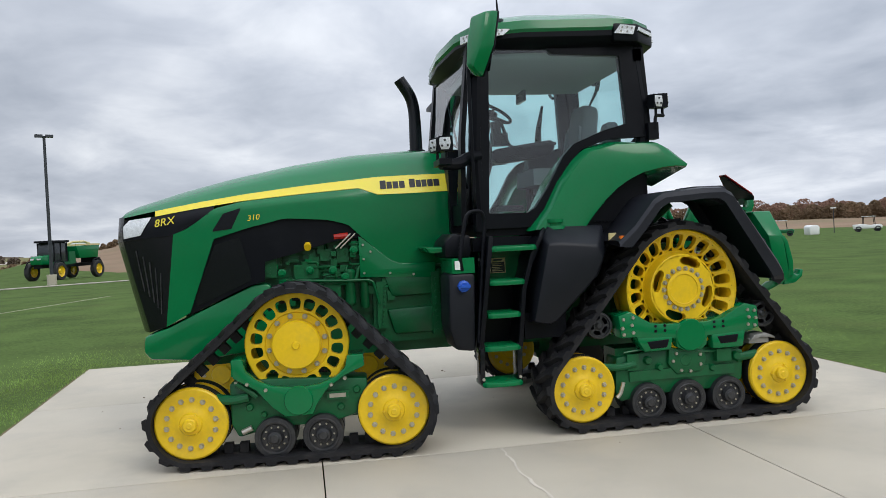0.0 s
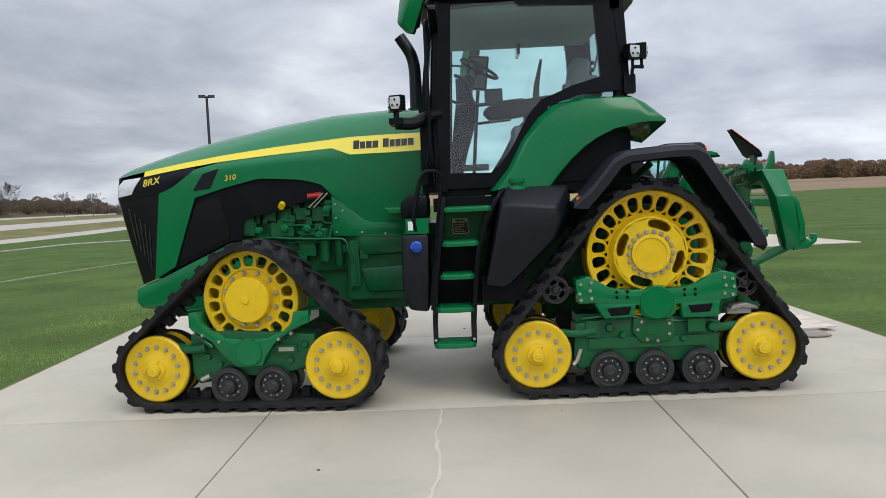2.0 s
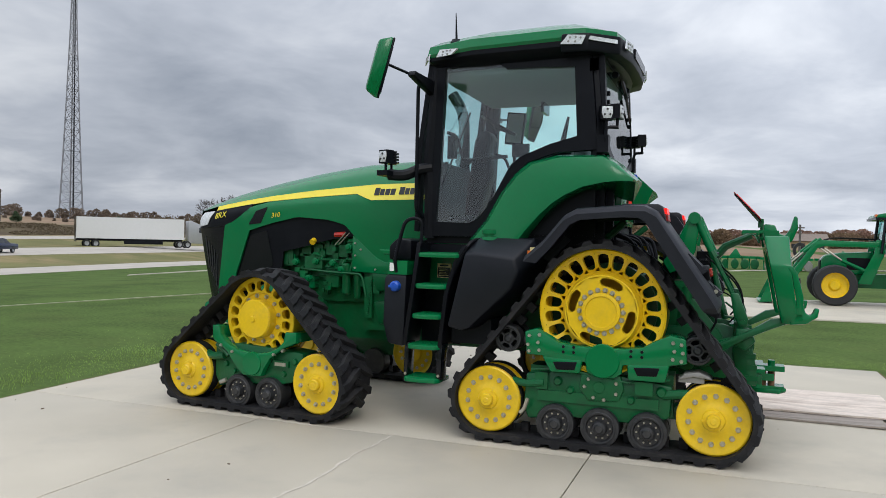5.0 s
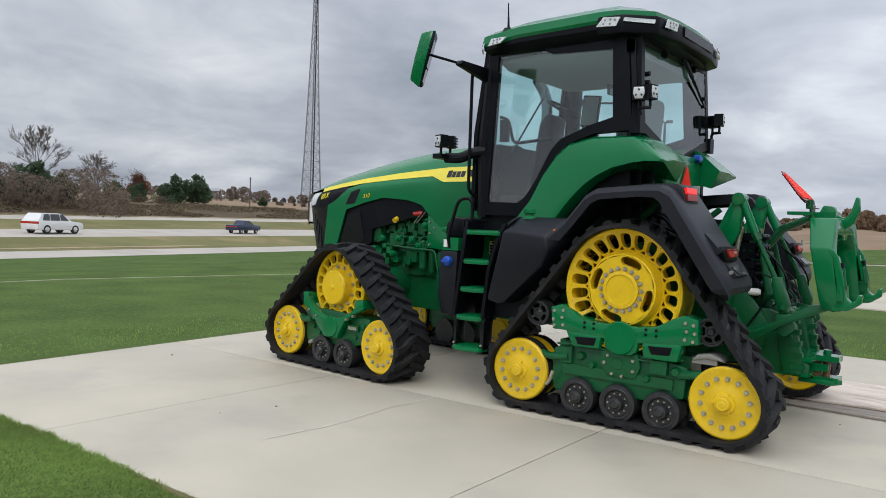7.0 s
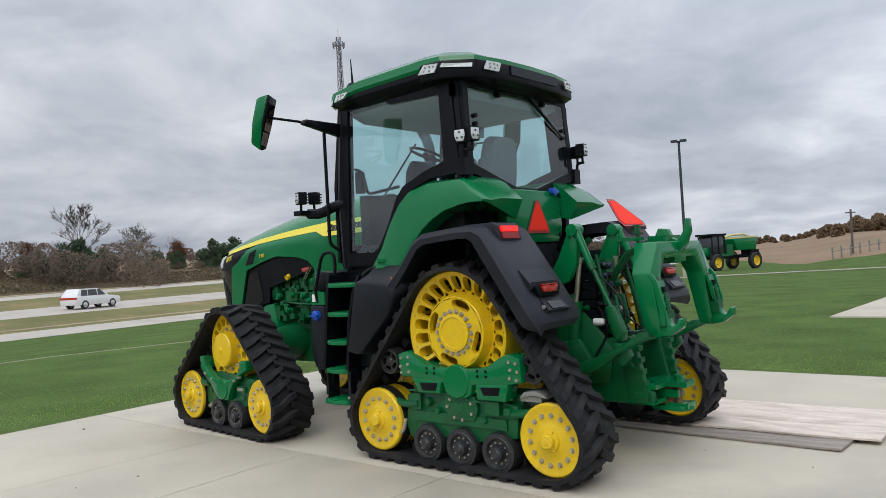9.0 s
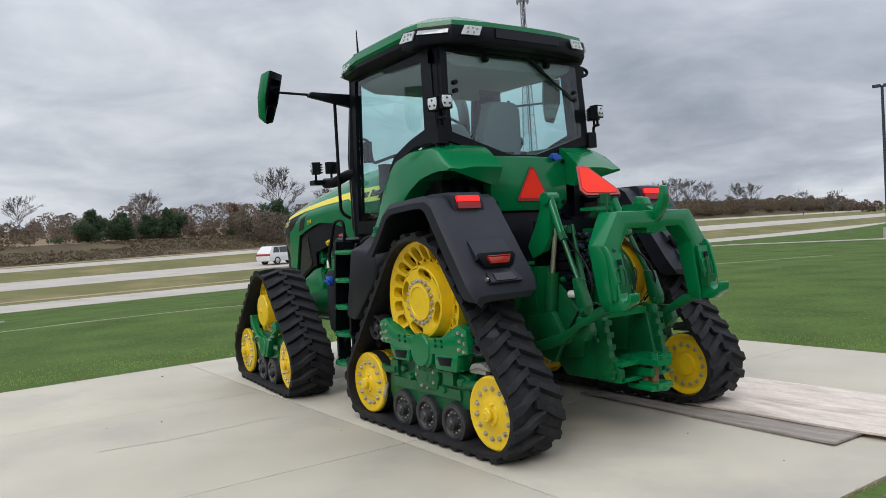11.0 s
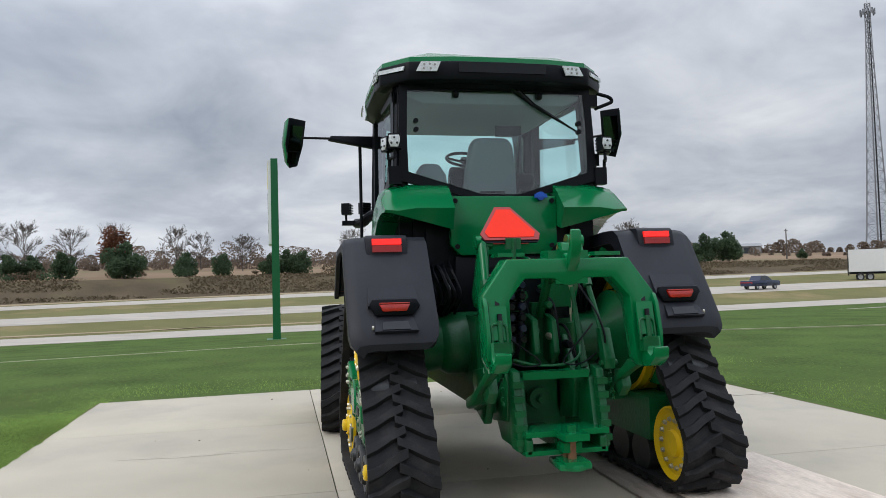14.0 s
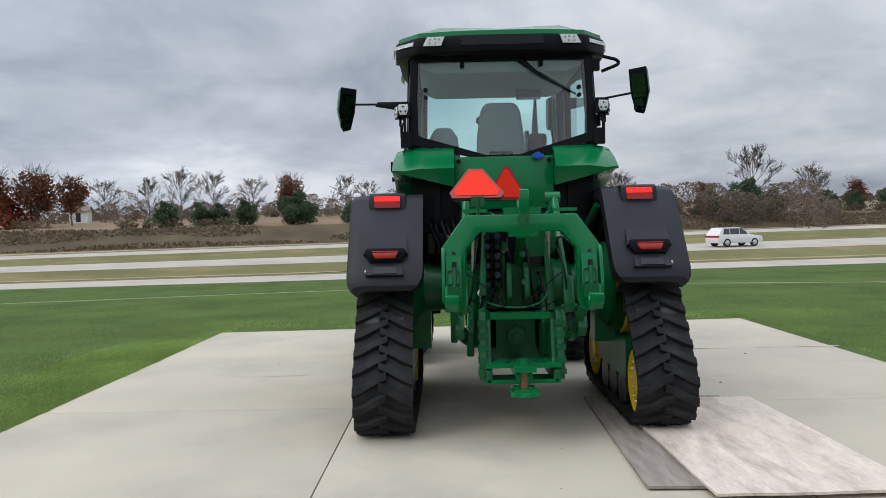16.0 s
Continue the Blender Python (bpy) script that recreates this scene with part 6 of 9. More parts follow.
for a in (0.3, 2.4, 4.5):
    tube(bm, [mw @ Vector((0, 0, -0.03)), mw @ Vector((0.18 * math.cos(a), 0.18 * math.sin(a), 0))], 0.013, 6)
lathe(bm, [(0, -0.01), (0.045, -0.01), (0.05, 0.02), (0, 0.08)], 16, mw @ pose(0, 0, 0, -90, 0, 0))
part("steering_wheel", bm, BLACK, tractor, "black steering wheel")
# corner screen on the right, and the box beside the door
bm = bmesh.new()
prism(bm, [(-1.33, 2.62), (-1.14, 2.6), (-1.1, 2.93), (-1.3, 2.95)], 0.56, 0.6, 0.012)
tube(bm, [(-1.22, 0.6, 2.62), (-1.25, 0.66, 2.3), (-1.3, 0.7, 1.7)], 0.018, 8)
screen = part("monitor", bm, BLACK, tractor, "corner display on a post")
bm = bmesh.new()
prism(bm, [(-1.31, 2.64), (-1.155, 2.62), (-1.12, 2.915), (-1.285, 2.93)], 0.55, 0.559)
part("screen_face", bm, DULLSTEEL, screen, "pale unlit screen")
bm = bmesh.new()
box(bm, -1.44, -1.37, -0.8, -0.74, 2.32, 2.52, 0.015)
part("door_switch_box", bm, BLACK, tractor)
bm = bmesh.new()
box(bm, -1.42, -1.2, -0.78, -0.7, 1.78, 1.83, 0.02)
part("door_latch", bm, GLOSSBLACK, tractor, "black door latch")
bm = bmesh.new()
box(bm, -0.86, -0.83, 0.2, 0.44, 2.87, 2.97, 0.015)
part("inside_mirror", bm, MIRROR, tractor)
bm = bmesh.new()
tube(bm, bend([(-1.45, -0.78, 2.55), (-1.36, -0.78, 2.52), (-1.3, -0.78, 2.3), (-0.9, -0.78, 2.33)], 0.06), 0.015, 8)
tube(bm, bend([(-1.5, 0.78, 2.55), (-1.38, 0.78, 2.5), (-1.3, 0.78, 2.3), (-0.9, 0.78, 2.33)], 0.06), 0.015, 8)
part("door_grab_rail", bm, BLACK, tractor, "black door grab rail")
bm = bmesh.new()
tube(bm, [(-1.62, -0.55, 2.0), (-1.60, 0.25, 2.9)], 0.01, 6)
part("front_wiper", bm, GLOSSBLACK, tractor)
# ---- rear hitch, coupler and drawbar ----
OUT = [(-0.567, 1.46), (-0.40, 1.69), (0.40, 1.69), (0.567, 1.46), (0.567, 1.08), (0.53, 1.0), (0.43, 1.0), (0.405, 1.06), (0.395, 1.44), (0.29, 1.565), (0.10, 1.565), (0.03, 1.52), (-0.03, 1.52), (-0.10, 1.565), (-0.29, 1.565), (-0.395, 1.44), (-0.405, 1.06), (-0.43, 1.0), (-0.53, 1.0), (-0.567, 1.08)]
OUT = [(y + 0.015, z) for y, z in OUT]


def leaned(z0):
    return 1.14 + (1.7 - z0) * 0.2


def coupler_back(z0):
    """How far the frame reaches to the rear at a height."""
    return float(np.interp(z0, (1.0, 1.06, 1.2, 1.408, 1.5, 1.7), (1.361, 1.395, 1.40, 1.353, 1.325, 1.33)))


bm = bmesh.new()
n = len(OUT)
a = [bm.verts.new((leaned(z), y, z)) for y, z in OUT]
b = [bm.verts.new((coupler_back(z), y, z)) for y, z in OUT]
for ring in (a[::-1], b):
    bm.faces.new(ring)
for i in range(n):
    j = (i + 1) % n
    bm.faces.new((a[i], a[j], b[j], b[i]))
bmesh.ops.recalc_face_normals(bm, faces=bm.faces)
bevel(bm, a + b, 0.012)
for s in (-1, 1):
    y = 0.015 + s * 0.5
    # stepped rear lip and the open claw at the foot
    prism(bm, [(1.335, 1.46), (1.352, 1.45), (1.385, 1.40), (1.43, 1.22), (1.43, 1.08), (1.38, 1.08), (1.38, 1.2), (1.345, 1.39), (1.315, 1.44)], y + s * 0.045, y + s * 0.069, 0.004)
    prism(bm, [(1.36, 1.19), (1.43, 1.194), (1.445, 1.10), (1.475, 1.075), (1.5, 1.09), (1.515, 1.135), (1.545, 1.132), (1.535, 1.065), (1.46, 1.01), (1.34, 0.995)], y - 0.05, y + 0.05, 0.012)
coupler = part("quick_coupler", bm, GREEN, tractor, "green quick coupler frame")
bm = bmesh.new()
prism(bm, [(1.14, 1.6), (1.30, 1.58), (1.38, 1.66), (1.42, 1.76), (1.415, 1.86), (1.39, 1.87), (1.36, 1.76), (1.32, 1.70), (1.27, 1.72), (1.24, 1.79), (1.16, 1.8), (1.13, 1.74)], 0.0, 0.07, 0.012)
box(bm, 1.12, 1.27, -0.1, 0.17, 1.66, 1.74, 0.012)
box(bm, 1.18, 1.32, -0.07, 0.14, 1.53, 1.62, 0.012)
part("top_hook", bm, GREEN, coupler, "green top hook")
for s in (-1, 1):
    bm = bmesh.new()
    box(bm, 0.98, 1.14, 0.03 + s * 0.33 - 0.09, 0.03 + s * 0.33 + 0.09, 1.71, 1.735, 0.006, None)
    tube(bm, bend([(1.05, 0.03 + s * 0.26, 1.72), (1.1, 0.03 + s * 0.2, 1.7), (1.12, 0.03 + s * 0.14, 1.64)], 0.05), 0.008, 6)
    part("coupler_bracket", bm, GREEN, coupler)
    bm = bmesh.new()
    y = 0.015 + s * 0.48
    box(bm, 1.38, 1.44, y - 0.05, y + 0.05, 1.1, 1.19, 0.012)
    tube(bm, bend([(1.42, y - 0.055, 1.17), (1.40, y - 0.055, 1.3), (1.40, y + 0.04, 1.3), (1.42, y + 0.04, 1.17)], 0.03), 0.009, 6)
    rod(bm, (1.42, y, 1.18), (1.40, y, 1.32), 0.016)
    part("release_latch", bm, CAST, coupler)
    bm = bmesh.new()
    tube(bm, [(1.40, y, 1.31), (1.395, y, 1.36)], 0.016, 8)
    part("latch_knob", bm, GLOSSBLACK, coupler)
for s in (-1, 1):
    y = 0.015 + s * 0.48
    bm = bmesh.new()
    for z0, z1 in ((1.2, 1.3), (1.3, 1.4)):
        xa, xb = coupler_back(z0) - 0.004, coupler_back(z1) - 0.004
        panel_on(bm, [(xa, y - 0.06, z0), (xa, y + 0.05, z0), (xb, y + 0.05, z1), (xb, y - 0.06, z1)], 0.02)
    arm_plate = part("arm_plate", bm, GREEN, coupler)
    # thin black panel standing in for the shade inside a slot
    bm = bmesh.new()
    panel_on(bm, [(coupler_back(1.41) + 0.001, y - 0.014, 1.41), (coupler_back(1.41) + 0.001, y + 0.014, 1.41), (coupler_back(1.47) + 0.001, y + 0.014, 1.47), (coupler_back(1.47) + 0.001, y - 0.014, 1.47)], 0.004)
    part("slot_shade", bm, GLOSSBLACK, arm_plate)
# lift arms, lift links, lower links, cylinders
for s in (-1, 1):
    bm = bmesh.new()
    y = s * 0.34
    prism(bm, [(0.36, 1.46), (0.46, 1.62), (0.56, 1.83), (0.605, 1.875), (0.65, 1.85), (0.65, 1.75), (0.62, 1.55), (0.55, 1.42), (0.42, 1.36)], y - 0.035, y + 0.035, 0.015)
    lathe(bm, [(0, -0.06), (0.05, -0.06), (0.05, 0.06), (0, 0.06)], 16, pose(0.61, y, 1.83))
    part("lift_arm", bm, GREEN, tractor, "green hitch lift arm")
    bm = bmesh.new()
    tube(bm, [(0.62, y * 1.04, 1.845), (0.75, y * 1.09, 1.55)], [0.034, 0.03], 12)
    part("link_barrel", bm, GREEN, tractor, "green lift link barrel")
    bm = bmesh.new()
    tube(bm, [(0.75, y * 1.09, 1.55), (0.93, y * 1.16, 1.19)], 0.019, 10)
    lathe(bm, [(0, -0.03), (0.034, -0.03), (0.034, 0.03), (0, 0.03)], 8, pose(0.76, y * 1.09, 1.53, 60, 0, 90))
    prism(bm, [(0.9, 1.22), (0.965, 1.22), (1.04, 1.02), (1.03, 0.95), (0.97, 0.94), (0.93, 1.04)], y * 1.18 - 0.04, y * 1.18 + 0.04, 0.012)
    rod(bm, (1.0, y * 1.18 - 0.06, 0.99), (1.0, y * 1.18 + 0.06, 0.99), 0.02)
    part("lift_link", bm, CAST, tractor, "green threaded lift link")
    bm = bmesh.new()
    tube(bm, [(0.42, s * 0.36, 0.66), (0.8, s * 0.42, 0.77)], [0.045, 0.05], 8)
    prism(bm, [(0.6, 0.74), (0.785, 0.80), (1.03, 0.92), (1.2, 1.03), (1.32, 1.05), (1.33, 1.0), (1.21, 0.95), (1.03, 0.865), (0.82, 0.73), (0.62, 0.67)], s * 0.45 - 0.03 + 0.02 * s, s * 0.45 + 0.03 + 0.02 * s, 0.015)
    part("lower_link", bm, CAST, tractor, "green lower link")
    bm = bmesh.new()
    tube(bm, [(0.5, s * 0.3, 0.85), (0.56, s * 0.3, 1.25)], 0.055, 14)
    part("lift_cylinder", bm, CAST, tractor, "green lift cylinder")
    bm = bmesh.new()
    tube(bm, [(0.56, s * 0.3, 1.25), (0.62, s * 0.3, 1.6)], 0.022, 12)
    part("cylinder_rod", bm, STEEL, tractor, "bright steel cylinder rod")
    bm = bmesh.new()
    prism(bm, [(0.35, 1.3), (0.62, 1.15), (0.85, 0.85), (0.8, 0.6), (0.45, 0.55), (0.3, 0.7)], s * 0.24 - 0.025, s * 0.24 + 0.025, 0.012)
    part("hitch_plate", bm, CAST, tractor)
    bm = bmesh.new()
    tube(bm, bend([(0.45, s * 0.2, 1.2), (0.7, s * 0.22, 1.25), (0.82, s * 0.25, 1.0), (0.7, s * 0.3, 0.8)], 0.1), 0.01, 6)
    tube(bm, bend([(0.4, s * 0.1, 1.5), (0.75, s * 0.12, 1.4), (0.8, s * 0.14, 1.1), (0.62, s * 0.2, 0.95)], 0.1), 0.013, 6)
    part("hydraulic_hose", bm, BLACK, tractor, "black hydraulic hose")
# valve stack and centre link
for k in range(6):
    bm = bmesh.new()
    box(bm, 0.55, 0.72, -0.26, -0.08, 1.12 + 0.075 * k, 1.18 + 0.075 * k, 0.012)
    lathe(bm, [(0, -0.03), (0.028, -0.03), (0.03, 0.02), (0, 0.02)], 12, pose(0.73, -0.2, 1.15 + 0.075 * k, 0, 0, 90))
    lathe(bm, [(0, -0.03), (0.028, -0.03), (0.03, 0.02), (0, 0.02)], 12, pose(0.73, -0.12, 1.15 + 0.075 * k, 0, 0, 90))
    part("hydraulic_coupler", bm, BLACK, tractor, "black hydraulic coupler block")
for k in range(12):
    bm = bmesh.new()
    a = rng.uniform(-0.28, 0.3)
    tube(bm, bend([(0.35, a, 1.62), (0.5, a + rng.uniform(-0.05, 0.05), 1.55 - 0.02 * k), (0.55, a * 0.6, 1.3), (0.5, a * 0.8, 0.98)], 0.08), 0.012, 6)
    part("hydraulic_hose", bm, BLACK, tractor, "black hydraulic hose")
bm = bmesh.new()
for y in (-0.03, 0.11):
    prism(bm, [(0.5, 1.0), (0.5, 1.26), (0.62, 1.32), (0.78, 1.28), (0.82, 1.05), (0.72, 0.96)], y - 0.022, y + 0.022, 0.012)
box(bm, 0.4, 0.6, -0.1, 0.3, 0.95, 1.3, 0.03)
box(bm, 0.5, 0.62, 0.12, 0.3, 1.35, 1.58, 0.02)
tube(bm, [(0.62, 0.06, 1.3), (0.85, 0.06, 1.6), (1.06, 0.06, 1.7)], [0.03, 0.035, 0.03], 10)
part("centre_link", bm, CAST, tractor, "green centre link and bracket")
bm = bmesh.new()
box(bm, 0.62, 0.66, 0.13, 0.27, 1.28, 1.36, 0.006)
for y in (0.17, 0.23):
    rod(bm, (0.65, y, 1.33), (0.672, y, 1.33), 0.012)
part("trailer_socket", bm, GLOSSBLACK, tractor, "black trailer socket")
CAPDARK = material("dark_blue_dust_cap", (0.006, 0.012, 0.035), 0.45, vary=0.1, bump=0)
for k in range(6):
    for y in (-0.2, -0.12):
        bm = bmesh.new()
        lathe(bm, [(0, -0.035), (0.022, -0.035), (0.026, -0.02), (0.026, 0.0)], 12, pose(0.765, y, 1.15 + 0.075 * k, 0, 0, 90))
        part("dust_cap", bm, CAPDARK if (k + int(y < -0.15)) % 2 else GLOSSBLACK, tractor)
# well behind the coupler: added black plate for shade, pump housing, fittings, stubs
bm = bmesh.new()
box(bm, 0.36, 0.46, -0.3, 0.34, 0.98, 1.66, 0.02)
part("well_shade_plate", bm, BLACK, tractor, "added black plate giving the shade behind the hydraulics")
for k in range(14):
    bm = bmesh.new()
    y, z = rng.uniform(-0.27, 0.31), rng.uniform(1.0, 1.6)
    r = rng.uniform(0.012, 0.03)
    x1 = 0.5 + rng.uniform(0.0, 0.16)
    rod(bm, (0.44, y, z), (x1, y, z), r, segments=10)
    rod(bm, (x1 - 0.03, y, z), (x1 - 0.005, y, z), r * 1.5, segments=6)
    part("hydraulic_stub", bm, (CAST, BLACK, CAST, DULLSTEEL)[k % 4], tractor)
for k in range(7):
    bm = bmesh.new()
    y, z = rng.uniform(-0.26, 0.3), rng.uniform(1.05, 1.55)
    s = rng.uniform(0.02, 0.05)
    box(bm, 0.45, 0.52 + rng.uniform(0, 0.1), y - s, y + s, z - s * 1.3, z + s, 0.008)
    part("valve_body", bm, (CAST, GLOSSBLACK)[k % 2], tractor)
for s in (-1, 1):
    bm = bmesh.new()
    tube(bm, bend([(0.7, s * 0.3 + 0.03, 1.52), (0.95, s * 0.34 + 0.03, 1.3), (1.02, s * 0.36 + 0.03, 1.12), (0.9, s * 0.36, 0.98)], 0.1), 0.008, 6)
    part("control_cable", bm, BLACK, tractor, "thin black control cable")
    bm = bmesh.new()
    for k in range(9):
        lathe(bm, [(0.012, -0.006), (0.018, 0.0), (0.012, 0.006)], 8, pose(0.98 + 0.008 * k, 0.03 + s * 0.38, 1.0 - 0.03 * k, 0, 0, 90 * (k % 2)), close=True)
    part("check_chain", bm, CAST, tractor, "green check chain")

# drawbar carrier: a green box frame open to the rear
for s in (-1, 1):
    bm = bmesh.new()
    prism(bm, [(0.45, 0.95), (0.85, 0.95), (1.0, 0.9), (1.06, 0.6), (1.16, 0.54), (1.16, 0.44), (0.6, 0.44), (0.45, 0.6)], 0.03 + s * 0.25 - 0.025, 0.03 + s * 0.25 + 0.025, 0.012)
    prism(bm, [(0.93, 0.98), (1.04, 0.96), (1.11, 0.62), (1.12, 0.46), (0.98, 0.46), (0.93, 0.7)], 0.03 + s * 0.29 - 0.028, 0.03 + s * 0.29 + 0.028, 0.012)
    for k in range(5):
        box(bm, 1.03 + 0.012 * (k % 2), 1.13 - 0.012 * k, 0.03 + s * 0.29 - 0.036, 0.03 + s * 0.29 + 0.036, 0.5 + 0.09 * k, 0.54 + 0.09 * k, 0.008)
    carrier = part("carrier_side", bm, CAST, tractor, "green drawbar carrier cheek")
    for z in (0.6, 0.78, 0.88):
        bm = bmesh.new()
        lathe(bm, [(0, -0.02), (0.016, -0.02), (0.02, 0.0), (0.026, 0.0), (0.026, 0.02)], 6, pose(1.09 - (z - 0.6) * 0.12, 0.03 + s * 0.29, z, 0, 0, 90))
        part("bolt", bm, CAST, carrier)
    bm = bmesh.new()
    prism(bm, [(0.3, 0.9), (0.6, 0.95), (0.72, 0.75), (0.6, 0.55), (0.35, 0.62)], 0.03 + s * 0.37 - 0.03, 0.03 + s * 0.37 + 0.03, 0.012)
    part("hitch_cheek", bm, CAST, tractor, "green hitch cheek plate")
    # stabiliser bar and its clevis
    bm = bmesh.new()
    tube(bm, [(0.62, 0.03 + s * 0.4, 0.74), (1.0, 0.03 + s * 0.47, 0.86)], 0.03, 10)
    prism(bm, [(0.95, 0.94), (1.06, 0.94), (1.1, 0.84), (1.02, 0.76), (0.94, 0.8)], 0.03 + s * 0.46 - 0.035, 0.03 + s * 0.46 + 0.035, 0.015)
    part("stabiliser_bar", bm, CAST, tractor, "green stabiliser bar")
    bm = bmesh.new()
    tube(bm, bend([(0.95, s * 0.34, 1.05), (1.0, s * 0.2, 0.98), (1.02, s * 0.05, 1.0), (0.9, s * 0.3, 1.2), (0.8, s * 0.38, 1.24)], 0.08), 0.006, 6)
    part("control_cable", bm, BLACK, tractor, "thin black control cable")
    # hoses and wiring between the fender and the coupler
    for k in range(5):
        bm = bmesh.new()
        y = s * (0.44 + 0.05 * k)
        tube(bm, bend([(-0.1, y, 1.72 - 0.02 * (k % 3)), (0.12 + 0.03 * (k % 4), y + s * 0.03, 1.66 - 0.04 * (k % 2)), (0.2 + 0.02 * (k % 3), y - s * 0.04, 1.45), (0.05, y + s * 0.02 * (k % 2), 1.3)], 0.07), 0.011 + 0.003 * (k % 3), 7)
        part("hydraulic_hose", bm, BLACK, tractor, "black hydraulic hose")
    bm = bmesh.new()
    box(bm, -0.05, 0.1, s * 0.56 - 0.12, s * 0.56 + 0.12, 1.38, 1.56, 0.02)
    for k in range(3):
        box(bm, 0.1, 0.13, s * 0.56 - 0.1 + 0.07 * k, s * 0.56 - 0.05 + 0.07 * k, 1.42, 1.5, 0.008)
    part("valve_block", bm, GLOSSBLACK, tractor, "black valve block")
    bm = bmesh.new()
    box(bm, 0.14, 0.15, s * 0.5 - 0.02, s * 0.5 + 0.02, 1.5, 1.55, 0.003)
    part("white_sticker", bm, WHITE, tractor)
bm = bmesh.new()
box(bm, 0.9, 1.0, -0.2, 0.26, 0.90, 0.95, 0.01)
part("carrier_top_bar", bm, GREEN, tractor)
for z0, z1, x1 in ((0.56, 0.595, 1.18), (0.44, 0.47, 1.16)):
    bm = bmesh.new()
    box(bm, 0.95, x1, -0.25, 0.31, z0, z1, 0.01)
    part("carrier_cross_bar", bm, GREEN, tractor)
bm = bmesh.new()
box(bm, 0.5, 0.55, -0.2, 0.26, 0.5, 0.95, 0.01)
box(bm, 0.55, 0.575, -0.13, 0.19, 0.58, 0.88, 0.01)
part("carrier_back", bm, CAST, tractor, "green plate inside the carrier")
bm = bmesh.new()
lathe(bm, [(0, -0.1), (0.03, -0.1), (0.03, -0.04), (0.075, -0.04), (0.08, 0.02)], 16, pose(0.62, 0.03, 0.72, 0, 0, 90))
part("power_shaft", bm, CAST, tractor, "green power take-off stub")
bm = bmesh.new()
tube(bm, bend([(0.85, -0.22, 1.02), (0.95, -0.1, 0.985), (0.98, 0.1, 0.985), (0.95, 0.22, 1.03), (0.86, 0.26, 1.1)], 0.08), 0.009, 7)
part("release_cable", bm, CAST, tractor, "green release cable across the carrier")
for y, x, z in ((-0.22, 0.72, 1.62), (0.26, 0.74, 1.5)):
    bm = bmesh.new()
    tube(bm, [(x, y, z), (x + 0.12, y * 1.1, z - 0.55)], [0.014, 0.03], 10)
    part("link_rod", bm, CAST, tractor, "slender green link rod")
for i, (y, z) in enumerate(((0.08, 1.38), (0.1, 1.16), (-0.02, 1.2), (0.22, 1.1), (-0.25, 1.08))):
    bm = bmesh.new()
    lathe(bm, [(0, -0.04), (0.02, -0.04), (0.03, -0.02), (0.03, 0.05)], 10, pose(0.74, y, z, 0, 0, 90))
    part("hydraulic_fitting", bm, (CAST, STEEL, CAST, BLACK, WHITE)[i], tractor)

bm = bmesh.new()
box(bm, 0.3, 1.26, -0.03, 0.09, 0.47, 0.53, 0.012)
box(bm, 1.12, 1.34, -0.05, 0.11, 0.555, 0.60, 0.012)
box(bm, 1.16, 1.34, -0.05, 0.11, 0.39, 0.43, 0.012)
prism(bm, [(1.05, -0.06), (1.3, -0.08), (1.36, 0.03), (1.3, 0.14), (1.05, 0.12)], 0.37, 0.41, 0.01, plane="XY")
rod(bm, (1.24, 0.03, 0.60), (1.24, 0.03, 0.64), 0.03)
part("drawbar", bm, GREEN, tractor, "green drawbar")
bm = bmesh.new()
rod(bm, (1.24, 0.03, 0.36), (1.24, 0.03, 0.6), 0.028)
box(bm, 1.08, 1.2, 0.0, 0.06, 0.43, 0.56, 0.01)
part("hitch_pin", bm, RUST, tractor, "rusty hitch pin")

# ---- slow vehicle triangles ----


def triangle_sign(m, size, mat_face, parent, blunt):
    bm = bmesh.new()
    h = size
    k = blunt
    pts = [(-h * 0.5, -h * 0.40), (h * 0.5, -h * 0.40), (h * 0.5 + k * 0.4, -h * 0.40 + k), (k, h * 0.46), (-k, h * 0.46), (-h * 0.5 - k * 0.4, -h * 0.40 + k)]
    prism(bm, pts, -0.002, 0.004, 0.0, plane="YZ", m=m)
    rim = part("slow_vehicle_sign", bm, DARKRED, parent, "orange slow vehicle triangle with dark red edge")
    bm = bmesh.new()
    prism(bm, [(y * 0.84, z * 0.84) for y, z in pts], 0.004, 0.008, 0.0, plane="YZ", m=m)
    part("sign_face", bm, mat_face, rim, "fluorescent orange face")


triangle_sign(Matrix.Translation((0.03, 0.02, 1.98)), 0.34, ORANGE, tractor, 0.02)
mm = Matrix.Translation((1.02, -0.285, 1.925)) @ Matrix.Rotation(radians(-42), 4, "Y")
triangle_sign(mm, 0.36, ORANGE, tractor, 0.055)
bm = bmesh.new()
tube(bm, [(1.13, -0.28, 1.68), (1.13, -0.28, 1.83)], 0.014, 8)
box(bm, 1.1, 1.13, -0.33, -0.23, 1.76, 1.83, 0.006)
part("sign_post", bm, CAST, tractor)
bm = bmesh.new()
prism(bm, [(-0.17, -0.16), (0.17, -0.16), (0.2, -0.12), (0.03, 0.15), (-0.03, 0.15), (-0.2, -0.12)], -0.012, -0.004, 0.0, plane="YZ", m=mm)
part("sign_back", bm, BLACK, tractor)
